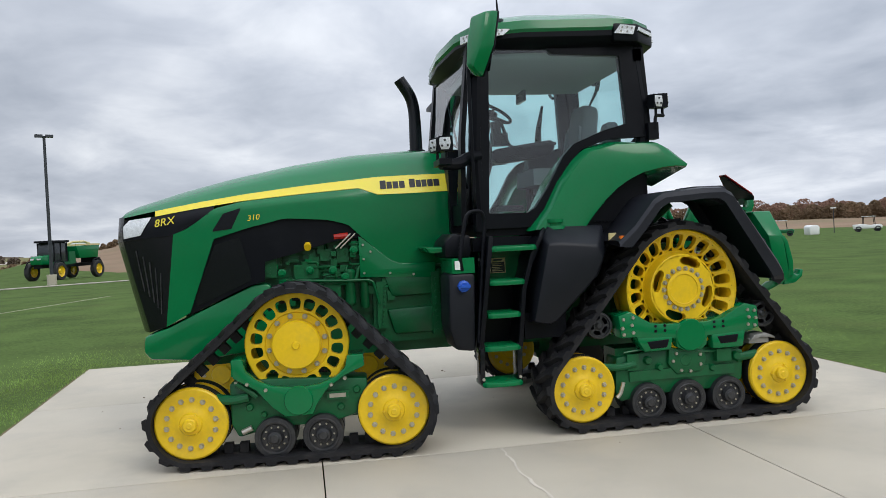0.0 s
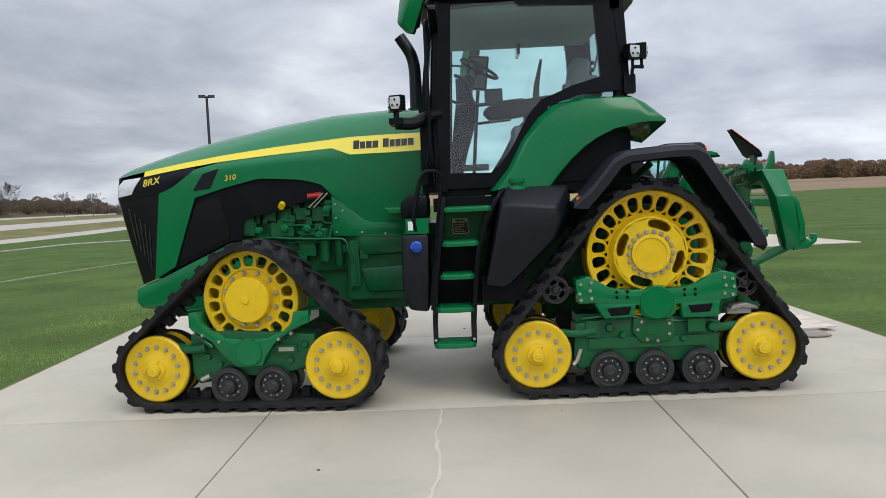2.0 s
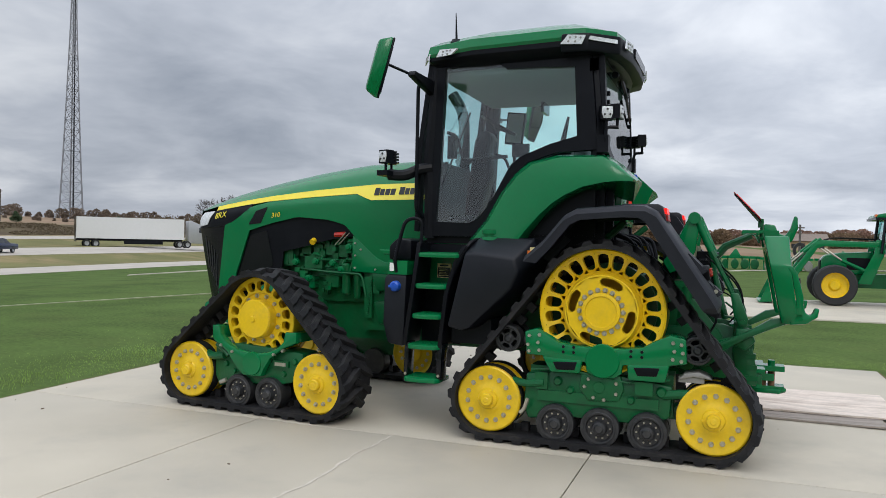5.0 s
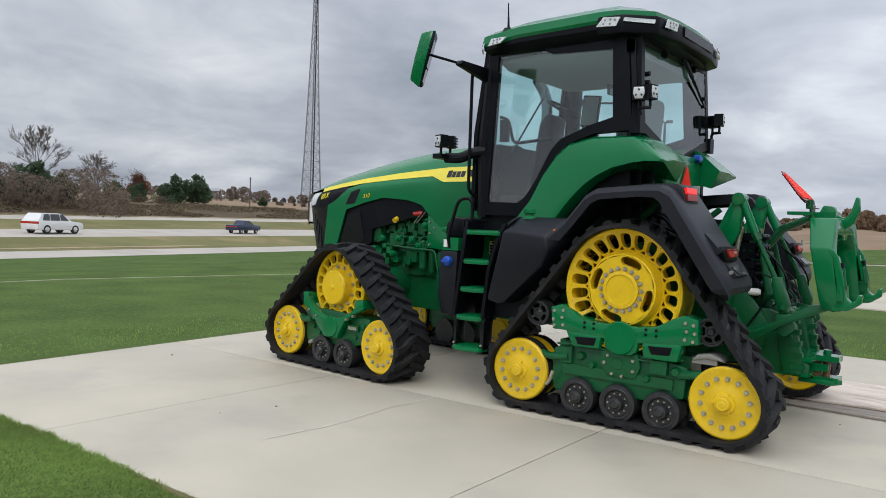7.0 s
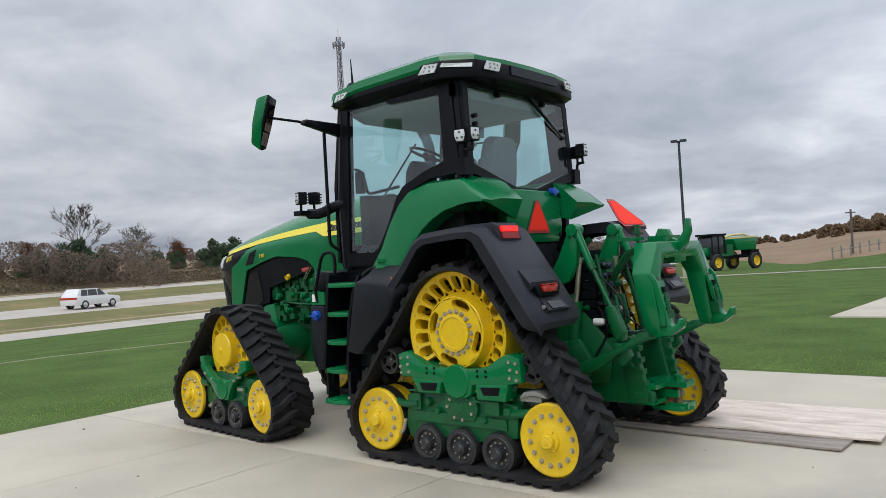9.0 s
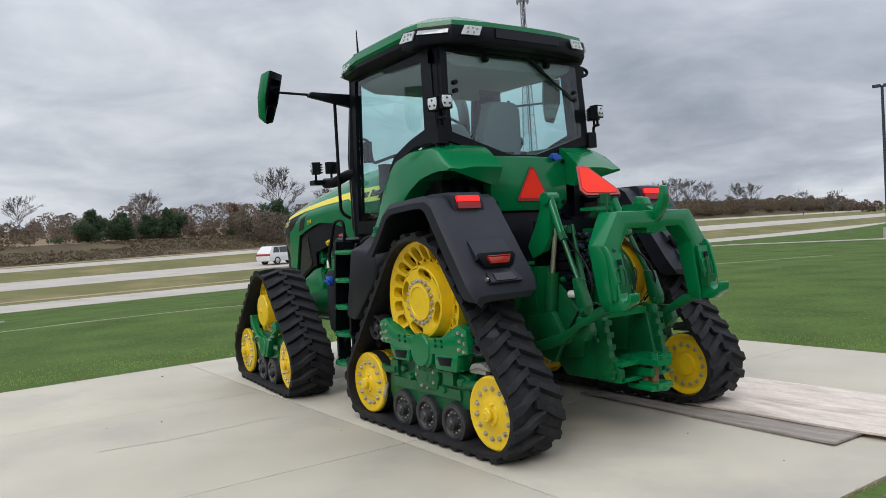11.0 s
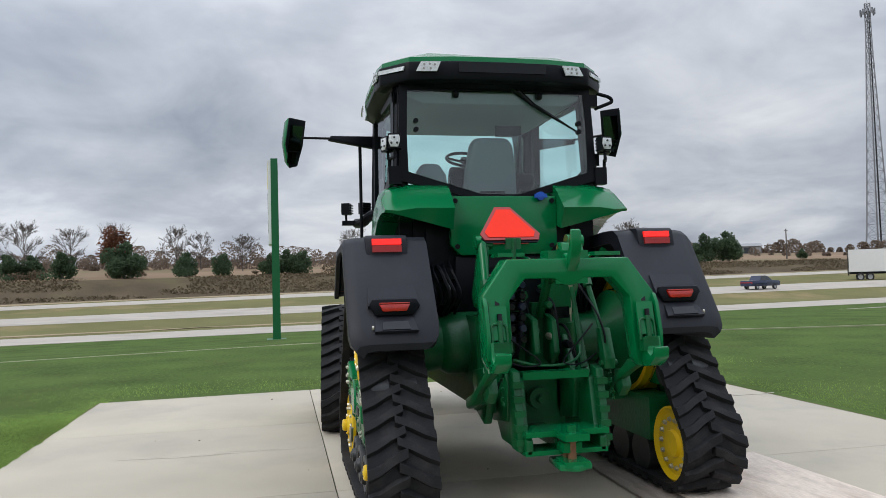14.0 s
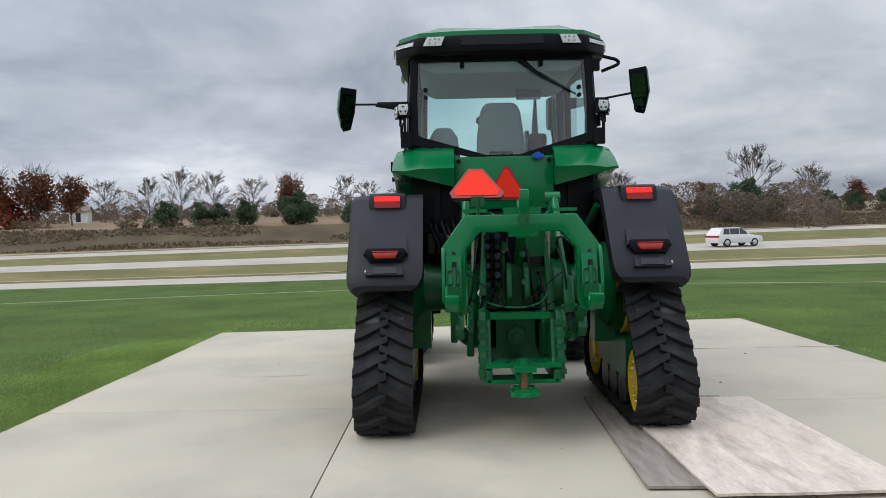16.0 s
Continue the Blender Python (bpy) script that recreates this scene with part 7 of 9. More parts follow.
# ---- plywood sheets under the right rear track ----
PLY = material("weathered_plywood", (0.58, 0.5, 0.43), 0.85, gloss=0.2, vary=0.24, scale=4, fine=26, grain=1.3, bump=0.4, spot=(0.3, 0.215, 0.165), spot_amount=0.7, spot_scale=1.3, stretch=(0.7, 2.6, 1))
PLYGREY = material("greyed_plywood", (0.3, 0.26, 0.225), 0.85, gloss=0.2, vary=0.3, scale=3, fine=70, bump=0.4, spot=(0.15, 0.12, 0.1), spot_amount=0.6, spot_scale=1.6, stretch=(1, 5, 1))


def plywood(m, mat, label, curl):
    bm = bmesh.new()
    rows = []
    for i in range(17):
        x = -1.22 + 2.44 * i / 16
        row = []
        for j in range(9):
            y = -0.61 + 1.22 * j / 8
            z = 0.006 * noise.noise(Vector((x * 2, y * 2, curl))) + 0.005 + 0.02 * max(0.0, abs(x) - 0.75) ** 2 * (1 if x > 0 else 0.3)
            row.append((bm.verts.new((x, y, z)), bm.verts.new((x, y, z + 0.017))))
        rows.append(row)
    for a, b in zip(rows, rows[1:]):
        for j in range(8):
            bm.faces.new((a[j][1], b[j][1], b[j + 1][1], a[j + 1][1]))
            bm.faces.new((a[j][0], a[j + 1][0], b[j + 1][0], b[j][0]))
        for j in (0, 8):
            bm.faces.new((a[j][0], b[j][0], b[j][1], a[j][1]))
    for row in (rows[0], rows[-1]):
        for j in range(8):
            bm.faces.new((row[j][0], row[j][1], row[j + 1][1], row[j + 1][0]))
    ob = part("plywood_sheet", bm, mat, None, sharp=40)
    ob.matrix_basis = m
    return tagged(ob, label, "plywood", "boards under the track")


plywood(pose(1.02, 1.30, 0.0, 0, 0, -1.2), PLYGREY, "greyed weathered plywood sheet on the concrete", 1)
plywood(pose(1.20, 1.58, 0.021, 0, 0, 1.5), PLY, "worn pinkish plywood sheet under a rubber track", 5)
# ---- trees ----
BARK = material("grey_bark", (0.115, 0.1, 0.09), 0.9, vary=0.3, scale=4, bump=0.4)
# Cedar green lightened in its colour to stand in for haze over distance.
CEDAR = leafy(material("cedar_needles_with_haze", (0.082, 0.122, 0.068), 0.9, vary=0.35, scale=0.8, fine=12, bump=0.2, islands=True, gloss=0.2))
RUSTLEAF = leafy(material("rust_brown_leaves", (0.185, 0.085, 0.05), 0.9, vary=0.3, scale=0.7, fine=10, bump=0.1, islands=True, gloss=0.2))
DEADLEAF = leafy(material("grey_brown_thicket", (0.21, 0.165, 0.13), 0.95, vary=0.2, scale=0.2, fine=5, bump=0.1, islands=True, gloss=0.1))
OLIVE = leafy(material("olive_autumn_leaves", (0.25, 0.175, 0.11), 0.95, vary=0.4, scale=0.08, fine=4, bump=0.1, islands=True, gloss=0.1))
WOODLEAF = leafy(material("brown_autumn_wood", (0.31, 0.195, 0.145), 0.95, vary=0.35, scale=0.06, fine=4, bump=0.1, islands=True, gloss=0.1))
REDLEAF = leafy(material("dull_red_leaves", (0.14, 0.035, 0.02), 0.95, vary=0.3, scale=0.2, fine=5, bump=0.1, islands=True, gloss=0.1))


def leaf_mesh(name, centres, size, mat, rnd):
    """Many small leaf clumps, each a bent pair of triangles turned at random."""
    n = len(centres)
    c = np.array(centres, dtype=float).reshape(n, 1, 3)
    a = rnd.normal(size=(n, 3))
    a /= np.linalg.norm(a, axis=1, keepdims=True)
    b = np.cross(a, rnd.normal(size=(n, 3)))
    b /= np.linalg.norm(b, axis=1, keepdims=True)
    s = size * rnd.uniform(0.55, 1.35, size=(n, 1))
    nrm = np.cross(a, b)
    v = np.concatenate([c + (a * s)[:, None], c + (b * s * 0.7)[:, None], c - (a * s)[:, None], c - (b * s * 0.7)[:, None] + (nrm * s * 0.5)[:, None]], axis=1).reshape(-1, 3)
    idx = np.arange(n)[:, None] * 4
    faces = np.concatenate([idx + np.array([[0, 1, 2]]), idx + np.array([[0, 2, 3]])], axis=1).reshape(-1, 3)
    me = bpy.data.meshes.new(name)
    me.from_pydata(v.tolist(), [], faces.tolist())
    me.materials.append(mat)
    return me


def branch_mesh(name, seed, height, spread, depth=3, thick=0.15, mat=None):
    """A bare tree: a tapering leader, limbs all the way up and twigs that fill a rounded crown."""
    rnd = random.Random(seed)
    bm = bmesh.new()
    tips = []

    def grow(p, way, length, r, level):
        q = p + way * length
        mid = p.lerp(q, 0.5) + Vector((rnd.uniform(-1, 1), rnd.uniform(-1, 1), rnd.uniform(-0.4, 0.6))) * length * 0.07
        tube(bm, [p, mid, q], [r, r * 0.8, r * 0.5], 5 if level < 1 else 3, caps=False)
        tips.append(q)
        if level >= depth:
            return
        for k in range(5 if level else 7):
            turn = Vector((rnd.uniform(-1, 1), rnd.uniform(-1, 1), rnd.uniform(-0.4, 0.75))) * spread
            grow(p.lerp(q, rnd.uniform(0.3, 1.0)), (way + turn).normalized(), length * rnd.uniform(0.4, 0.62), max(0.018, r * 0.5), level + 1)
    leader = [Vector((rnd.uniform(-0.02, 0.02) * height, rnd.uniform(-0.02, 0.02) * height, height * t)) for t in (-0.02, 0.2, 0.45, 0.7, 0.92)]
    tube(bm, leader, [thick, thick * 0.8, thick * 0.5, thick * 0.28, 0.02], 7, caps=False)
    for i in range(15):
        t = 0.2 + 0.7 * i / 14
        a = i * 2.4 + rnd.uniform(-0.4, 0.4)
        k = t * 4.0
        p = leader[min(3, int(k))].lerp(leader[min(3, int(k)) + 1], k - min(3, int(k))) if k < 4 else leader[4]
        rise = radians(24 + 44 * t + rnd.uniform(-8, 8))
        size = height * 0.39 * math.sin(math.pi * (0.24 + 0.64 * (t - 0.2) / 0.7)) ** 0.9 * rnd.uniform(0.8, 1.1)
        grow(p, Vector((math.cos(a) * math.cos(rise), math.sin(a) * math.cos(rise), math.sin(rise))), size, thick * 0.42 * (1.1 - t), 0)
    return to_mesh(name, bm, mat or BARK, 60), tips


def make_tree(name, kind, seed, height, label, group):
    root = empty(name, None, label, "tree", group)
    rnd = np.random.RandomState(seed)
    if kind == "cedar":
        bm = bmesh.new()
        tube(bm, [(0, 0, -0.2), (0, 0, height * 0.6), (0, 0, height * 0.97)], [0.11, 0.07, 0.02], 7)
        part("trunk", bm, BARK, root)
        pts = []
        lobes = [(rnd.uniform(-0.3, 0.3), rnd.uniform(-0.3, 0.3), rnd.uniform(0.25, 0.62), rnd.uniform(0.2, 0.3)) for _ in range(8)] + [(0, 0, 0.75, 0.2), (0.05, -0.08, 0.86, 0.13), (0, 0, 0.22, 0.42)]
        for lx_, ly_, lz_, lr_ in lobes:
            for _ in range(int(2600 * lr_ ** 1.4)):
                v = rnd.normal(size=3)
                v *= lr_ * rnd.uniform(0.5, 1.05) / np.linalg.norm(v)
                if lz_ + v[2] > 0.02:
                    pts.append(((lx_ + v[0]) * height, (ly_ + v[1]) * height, (lz_ + v[2] * 0.95) * height))
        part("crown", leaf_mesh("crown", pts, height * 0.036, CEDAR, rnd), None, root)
    else:
        spread = 0.5 if kind == "tall" else 0.66
        me, tips = branch_mesh("trunk", seed, height, spread, 3 if kind != "rust" else 2)
        top = max(p.z for p in tips)
        part("trunk", me, None, root, m=Matrix.Diagonal((height / top, height / top, height / top, 1)))
        if kind == "rust":
            pts = []
            lobes = [(rnd.uniform(-0.22, 0.22), rnd.uniform(-0.22, 0.22), rnd.uniform(0.3, 0.8), rnd.uniform(0.1, 0.19)) for _ in range(13)]
            for lx_, ly_, lz_, lr_ in lobes:
                for _ in range(int(1300 * lr_)):
                    v = rnd.normal(size=3)
                    v *= lr_ * rnd.uniform(0.3, 1.1) / np.linalg.norm(v)
                    pts.append([(lx_ + v[0]) * height, (ly_ + v[1]) * height, (lz_ + v[2]) * height])
            part("crown", leaf_mesh("crown", pts, 0.2, RUSTLEAF, rnd), None, root)
    return root


def plant(kinds, spots, group, least=114.0):
    """Put copies of the given trees at (x, y, height) spots, turned and scaled, no nearer than the top of the bank."""
    rnd = random.Random(len(spots))
    used = {}
    for i, (x, y, h) in enumerate(spots):
        base, h0 = kinds[i % len(kinds)]
        e = Vector((5.0, -3.0, 0)).dot(VN)
        v = Vector((x, y, 0)).dot(VN)
        if v < least:
            k = (least - e) / (v - e)
            x, y, h = 5.0 + (x - 5.0) * k, -3.0 + (y + 3.0) * k, h * k
        m = Matrix.Translation((x, y, on_ground(x, y) - 0.05)) @ Matrix.Rotation(rnd.uniform(0, 6.28), 4, "Z")
        k = h / h0
        if base not in used:
            used[base] = True
            base.matrix_basis = m @ Matrix.Diagonal((k, k, k, 1))
        else:
            ob = copy_thing(base, m)
            ob.scale = (k, k, k)


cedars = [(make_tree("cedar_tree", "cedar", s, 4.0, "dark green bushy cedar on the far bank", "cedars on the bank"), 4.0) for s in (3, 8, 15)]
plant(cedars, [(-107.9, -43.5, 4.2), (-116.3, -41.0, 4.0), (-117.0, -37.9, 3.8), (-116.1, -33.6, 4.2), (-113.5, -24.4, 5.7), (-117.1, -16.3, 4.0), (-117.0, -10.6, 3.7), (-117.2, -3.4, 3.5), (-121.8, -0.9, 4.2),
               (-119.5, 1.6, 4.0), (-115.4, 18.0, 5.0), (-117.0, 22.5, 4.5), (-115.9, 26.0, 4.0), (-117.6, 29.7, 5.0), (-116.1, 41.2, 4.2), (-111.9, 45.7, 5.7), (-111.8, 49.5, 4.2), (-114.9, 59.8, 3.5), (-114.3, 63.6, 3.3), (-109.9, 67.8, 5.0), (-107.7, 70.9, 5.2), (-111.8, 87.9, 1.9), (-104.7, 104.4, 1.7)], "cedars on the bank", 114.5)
bares = [(make_tree("bare_tree", k, s, 9.0, "leafless grey tree against the sky", "bare trees"), 9.0) for k, s in (("wide", 21), ("wide", 5), ("wide", 33))]
plant(bares, [(-132.0, -49.7, 10.6), (-139.5, -46.0, 10.1), (-146.6, -61.2, 9.4), (-147.3, -40.3, 9.2), (-150.9, -22.0, 9.4), (-133.8, 55.5, 13.0), (-140.6, 69.1, 9.4), (-159.0, -18.0, 8.3), (-158.9, 13.4, 8.7), (-143.7, 32.5, 9.0), (-171.4, -9.5, 8.0), (-166.1, 83.1, 8.8), (-151.9, -72.6, 9.4), (-177.9, 41.8, 9.4), (-142.5, -8.9, 7.1)], "bare trees", 124.0)
rusts = [(make_tree("rust_tree", "rust", s, 9.0, "tree with rust-brown autumn leaves", "autumn trees"), 9.0) for s in (41, 52)]
plant(rusts, [(-122.6, -27.3, 9.0), (-117.2, -68.3, 11.2), (-123.3, -65.5, 9.4), (-114.2, -73.2, 10.6), (-140.1, 48.9, 6.5), (-133.1, 73.7, 6.5), (-144.9, 39.5, 5.9)], "autumn trees", 120.0)


def woods(name, label, b0, b1, dist, tall, mat, seed, eye=(5.0, -3.0), size=0.7, dense=1.0, rough=0.45, leaves=1.0):
    """A far belt of bushes and trees with an uneven top."""
    rnd = np.random.RandomState(seed)
    pts = []
    count = int(abs(b1 - b0) * dist * 0.0175 / 2.6 * dense)
    for k in range(count):
        b = b0 + (b1 - b0) * (k + rnd.uniform(0, 1)) / count
        d = dist * rnd.uniform(0.94, 1.08)
        x, y = from_eye(b, d, eye)
        h = tall * (0.55 + rough * (noise.noise(Vector((b * 0.35, seed, 0))) + rnd.uniform(-0.25, 0.9)))
        w = h * rnd.uniform(0.35, 0.6)
        z = on_ground(x, y) - 0.3
        for _ in range(int((90 + 14 * h) * leaves)):
            t = rnd.uniform(0, 1)
            r = w * math.sqrt(max(0.0, 1 - (2 * t - 0.9) ** 2 * 0.8)) * rnd.uniform(0.2, 1) ** 0.5
            a = rnd.uniform(0, math.tau)
            pts.append((x + r * math.cos(a), y + r * math.sin(a), z + h * t))
    ob = part(name, leaf_mesh(name, pts, size, mat, rnd), None)
    return tagged(ob, label, "trees", kind="stuff")


woods("far_thicket", "grey-brown leafless thicket beyond the field", 62, 128, 195, 3.6, DEADLEAF, 2, size=0.2, leaves=2.2)
woods("far_thicket", "low grey-brown brush on the rise", 38, 62, 240, 2.6, DEADLEAF, 28, size=0.2, leaves=2.0)
woods("far_thicket", "brown leafless thicket behind the bank", 62, 82, 150, 7.4, DEADLEAF, 12, size=0.2, dense=1.6, leaves=4.0)
woods("far_thicket", "grey leafless thicket behind the cedars", 82, 124, 172, 6.0, DEADLEAF, 44, size=0.17, dense=1.5, leaves=3.0)
woods("far_woods", "distant hazy brown tree line on the horizon", 20, 130, 400, 6.5, DEADLEAF, 5, size=0.5, leaves=1.6)
woods("far_woods", "autumn brown and olive tree line across the field", -62, 9, 235, 6.4, OLIVE, 7, size=0.32, dense=2.4, rough=0.3, leaves=4.2)
woods("far_woods", "autumn brown tree line across the field", -62, 9, 250, 7.4, WOODLEAF, 9, size=0.32, dense=2.4, rough=0.34, leaves=4.0)
woods("far_woods", "brown wooded hill beyond the field", 5, 14.5, 190, 5.6, OLIVE, 14, size=0.36, dense=2.6, rough=0.35, leaves=3.4)
woods("far_woods", "low olive trees behind the lamp post", 14.5, 24, 230, 2.6, OLIVE, 17, size=0.4, dense=1.8, leaves=2.6)
woods("far_woods", "distant bare brown trees past the lawn", 130, 300, 300, 9.0, DEADLEAF, 19, size=1.2)
woods("red_tree_clump", "dull red autumn bushes at the wood's edge", 118.5, 122, 132, 7.0, REDLEAF, 23, size=0.35, dense=2.5)
woods("red_tree_clump", "dull red bushes between cedars", 99.6, 101.0, 146, 4.0, REDLEAF, 25, size=0.3, dense=2.5)
# pale stubble between the lawn and the far woods
bm = bmesh.new()
arc = []
for k in range(84):
    b = -64 + k
    near = float(np.interp(b, (-60, -20, -2, 10, 14, 19), (140, 133, 120, 101, 104, 126))) + 3 * math.sin(k * 0.7)
    arc.append([bm.verts.new((x, y, on_ground(x, y) + (-0.12 if r < 102 else 0.3))) for r, (x, y) in ((r, from_eye(b, near + (r - 100) * 0.9, (2.0, -5.0))) for r in (100, 103, 109, 116, 126, 138, 152, 170, 190, 215, 245))])
for p, q in zip(arc, arc[1:]):
    for k in range(10):
        bm.faces.new((p[k], q[k], q[k + 1], p[k + 1]))
tagged(part("stubble_field", bm, FIELD, None), "pale dry stubble field below the far woods", "field", kind="structure")
# low bushes along the top of the bank
BUSH = leafy(material("low_brown_bushes", (0.16, 0.125, 0.085), 0.95, vary=0.3, scale=0.2, fine=5, bump=0, islands=True, gloss=0.1))
rnd = np.random.RandomState(51)
pts, pts_green = [], []
for k in range(120):
    u, v = rnd.uniform(-130, 70), 113 + rnd.exponential(6.0)
    h = rnd.uniform(0.6, 2.0)
    p = spot(u, v)
    for _ in range(int(120 * h)):
        w = rnd.normal(size=3)
        w *= rnd.uniform(0.4, 1.0) / np.linalg.norm(w)
        (pts if k % 3 else pts_green).append((p.x + w[0] * h * 0.9, p.y + w[1] * h * 0.9, p.z + h * (0.45 + 0.5 * w[2])))
tagged(part("bank_bushes", leaf_mesh("bank_bushes", pts, 0.15, BUSH, rnd), None), "low brown leafless bushes along the bank", "bushes", kind="stuff")
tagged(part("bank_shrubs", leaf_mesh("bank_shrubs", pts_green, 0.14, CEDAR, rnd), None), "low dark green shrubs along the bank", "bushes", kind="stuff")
# brush on the bank
WEEDS = leafy(material("pale_dead_weeds", (0.15, 0.118, 0.075), 0.95, vary=0.35, scale=0.12, fine=6, bump=0, islands=True, gloss=0.1))
rnd = np.random.RandomState(31)
pts = []
for k in range(30000):
    u, v = rnd.uniform(-220, 90), rnd.uniform(102.5, 113)
    if noise.noise(Vector((u * 0.05, v * 0.25, 3))) > -0.15:
        p = spot(u, v)
        pts.append((p.x, p.y, p.z + rnd.uniform(0.0, 0.1) + 0.5 * max(0.0, noise.noise(Vector((u * 0.35, v * 0.7, 9)))) * rnd.uniform(0, 1)))
ob = part("bank_brush", leaf_mesh("bank_brush", pts, 0.2, WEEDS, rnd), None)
tagged(ob, "brown dead weeds on the highway bank", "brush", kind="stuff")

# brown scrub and bare trees where the bank runs on past the bend
rnd = np.random.RandomState(63)
pts = []
for k in range(420):
    u, v = -rnd.uniform(215, 450), 106 + rnd.uniform(0, 1) ** 1.5 * 34
    h = rnd.uniform(2.0, 5.4) * min(1.0, 0.3 + (-u - 215) / 60)
    p = spot(u, v)
    for _ in range(int(60 * h)):
        w = rnd.normal(size=3)
        w *= rnd.uniform(0.3, 1.0) / np.linalg.norm(w)
        pts.append((p.x + w[0] * h * 0.8, p.y + w[1] * h * 0.8, p.z + h * (0.48 + 0.52 * w[2])))
tagged(part("bank_scrub", leaf_mesh("bank_scrub", pts, 0.26, BUSH, rnd), None), "dense brown leafless scrub on the far bank", "bushes", kind="stuff")
for k, (b, d, h) in enumerate(((38.2, 300, 12), (37.0, 318, 13.5), (36.2, 300, 14), (35.3, 312, 13.5), (34.2, 305, 12), (32.2, 310, 12), (31.2, 300, 13), (28.0, 320, 10), (26.2, 330, 10))):
    x, y = from_eye(b, d, (-0.6, -6.9))
    base, tall = bares[k % 3]
    tree = copy_thing(base, Matrix.Translation((x, y, on_ground(x, y) - 0.2)) @ Matrix.Rotation(k * 1.3, 4, "Z"))
    tree.scale = (h / tall,) * 3

# ---- radio tower ----
TOWERSTEEL = material("galvanised_steel", (0.22, 0.23, 0.25), 0.6, metal=0.3, vary=0.15, bump=0)
tower = empty("radio_tower", Matrix.Translation((-460.0, 418.5, on_ground(-460.0, 418.5) - 0.3)), "tall grey lattice radio tower with antennas", "tower")
legs = []
H, W0, W1 = 184.0, 9.8, 2.1


def leg_at(k, t):
    r = W0 + (W1 - W0) * min(1.0, t * 1.15) ** 0.8
    a = math.tau * k / 3 + 0.35
    return Vector((r * math.cos(a), r * math.sin(a), H * t))


for k in range(3):
    bm = bmesh.new()
    tube(bm, [leg_at(k, t / 12) for t in range(13)], [0.6 - 0.024 * t for t in range(13)], 6)
    part("leg", bm, TOWERSTEEL, tower)
    bm = bmesh.new()
    n = 24
    for i in range(n):
        a, b = leg_at(k, i / n), leg_at((k + 1) % 3, (i + 1) / n)
        c, d = leg_at((k + 1) % 3, i / n), leg_at(k, (i + 1) / n)
        for p, q in ((a, b), (c, d), (d, b)):
            tube(bm, [p, q], 0.17, 4, caps=False)
    part("bracing", bm, TOWERSTEEL, tower)
bm = bmesh.new()
tube(bm, [(1.8, 0.6, 0), (0.8, 0.4, H * 0.98)], [0.6, 0.36], 6)
part("cable_ladder", bm, GLOSSBLACK, tower)
for i in range(9):
    a = math.tau * i / 9
    bm = bmesh.new()
    c = Vector((4.6 * math.cos(a), 4.6 * math.sin(a), H * 0.965))
    box(bm, c.x - 0.4, c.x + 0.4, c.y - 0.4, c.y + 0.4, c.z - 2.2, c.z + 2.2, 0.03)
    tube(bm, [(0, 0, c.z), c], 0.16, 4)
    part("panel_antenna", bm, TOWERSTEEL, tower)
bm = bmesh.new()
tube(bm, [(0, 0, H), (0, 0, H + 7)], 0.15, 5)
part("lightning_rod", bm, TOWERSTEEL, tower)

# ---- lamp post with two heads ----
POLEPAINT = material("dark_bronze_paint", (0.03, 0.035, 0.042), 0.5, vary=0.1)
lx, ly = -21.7, 54.9
lamp = empty("street_lamp", Matrix.Translation((lx, ly, on_ground(lx, ly))), "tall dark twin-head lamp post on a concrete foot", "lamp post")
bm = bmesh.new()
tube(bm, [(0, 0, 0.7), (0, 0, 11.25)], [0.13, 0.1], 10)
part("pole", bm, POLEPAINT, lamp)
bm = bmesh.new()
tube(bm, [(0, 0, -0.3), (0, 0, 0.78)], 0.34, 14)
part("footing", bm, CONCRETE, lamp, "round concrete foot")
for s in (-1, 1):
    bm = bmesh.new()
    box(bm, s * 0.36 - 0.27, s * 0.36 + 0.27, -0.18, 0.18, 11.15, 11.35, 0.04, pose(0, 0, 0, 0, 0, 20))
    part("lamp_head", bm, POLEPAINT, lamp)
for i, (x, y, h) in enumerate(((-155.1, 117.4, 7.5), (-19.4, 101.9, 6.2), (9.0, 104.0, 5.0))):
    pole = empty("utility_pole", Matrix.Translation((x, y, on_ground(x, y) - 0.2)), "weathered wooden utility pole", "pole", "utility poles")
    bm = bmesh.new()
    tube(bm, [(0, 0, 0), (0.05, 0, h)], [0.17, 0.12], 8)
    part("post", bm, BARK, pole)
    bm = bmesh.new()
    box(bm, -0.6, 0.6, -0.06, 0.06, h - 0.5, h - 0.35, 0.01)
    part("cross_arm", bm, BARK, pole)

# ---- dealer's pylon: a green post with a panel seen nearly edge on ----
SIGNGREEN = material("green_sign_paint", (0.004, 0.11, 0.035), 0.4, vary=0.1, gloss=0.4)
sign = empty("pylon_sign", Matrix.Translation((-27.6, -2.15, on_ground(-27.6, -2.15))) @ Matrix.Diagonal((0.82, 0.82, 0.82, 1)), "tall green pylon with a yellow and white panel on the lawn", "sign")
bm = bmesh.new()
box(bm, -0.3, 0.3, 0.02, 0.42, -0.2, 9.5, 0.02, taper=0.9)
part("post", bm, SIGNGREEN, sign)
bm = bmesh.new()
box(bm, -2.6, -2.0, 0.02, 0.42, -0.2, 9.5, 0.02, taper=0.9)
part("post", bm, SIGNGREEN, sign)
bm = bmesh.new()
box(bm, -2.2, 0.25, -0.12, 0.06, 5.0, 9.4, 0.02)
part("panel", bm, WHITE, sign, "white panel")
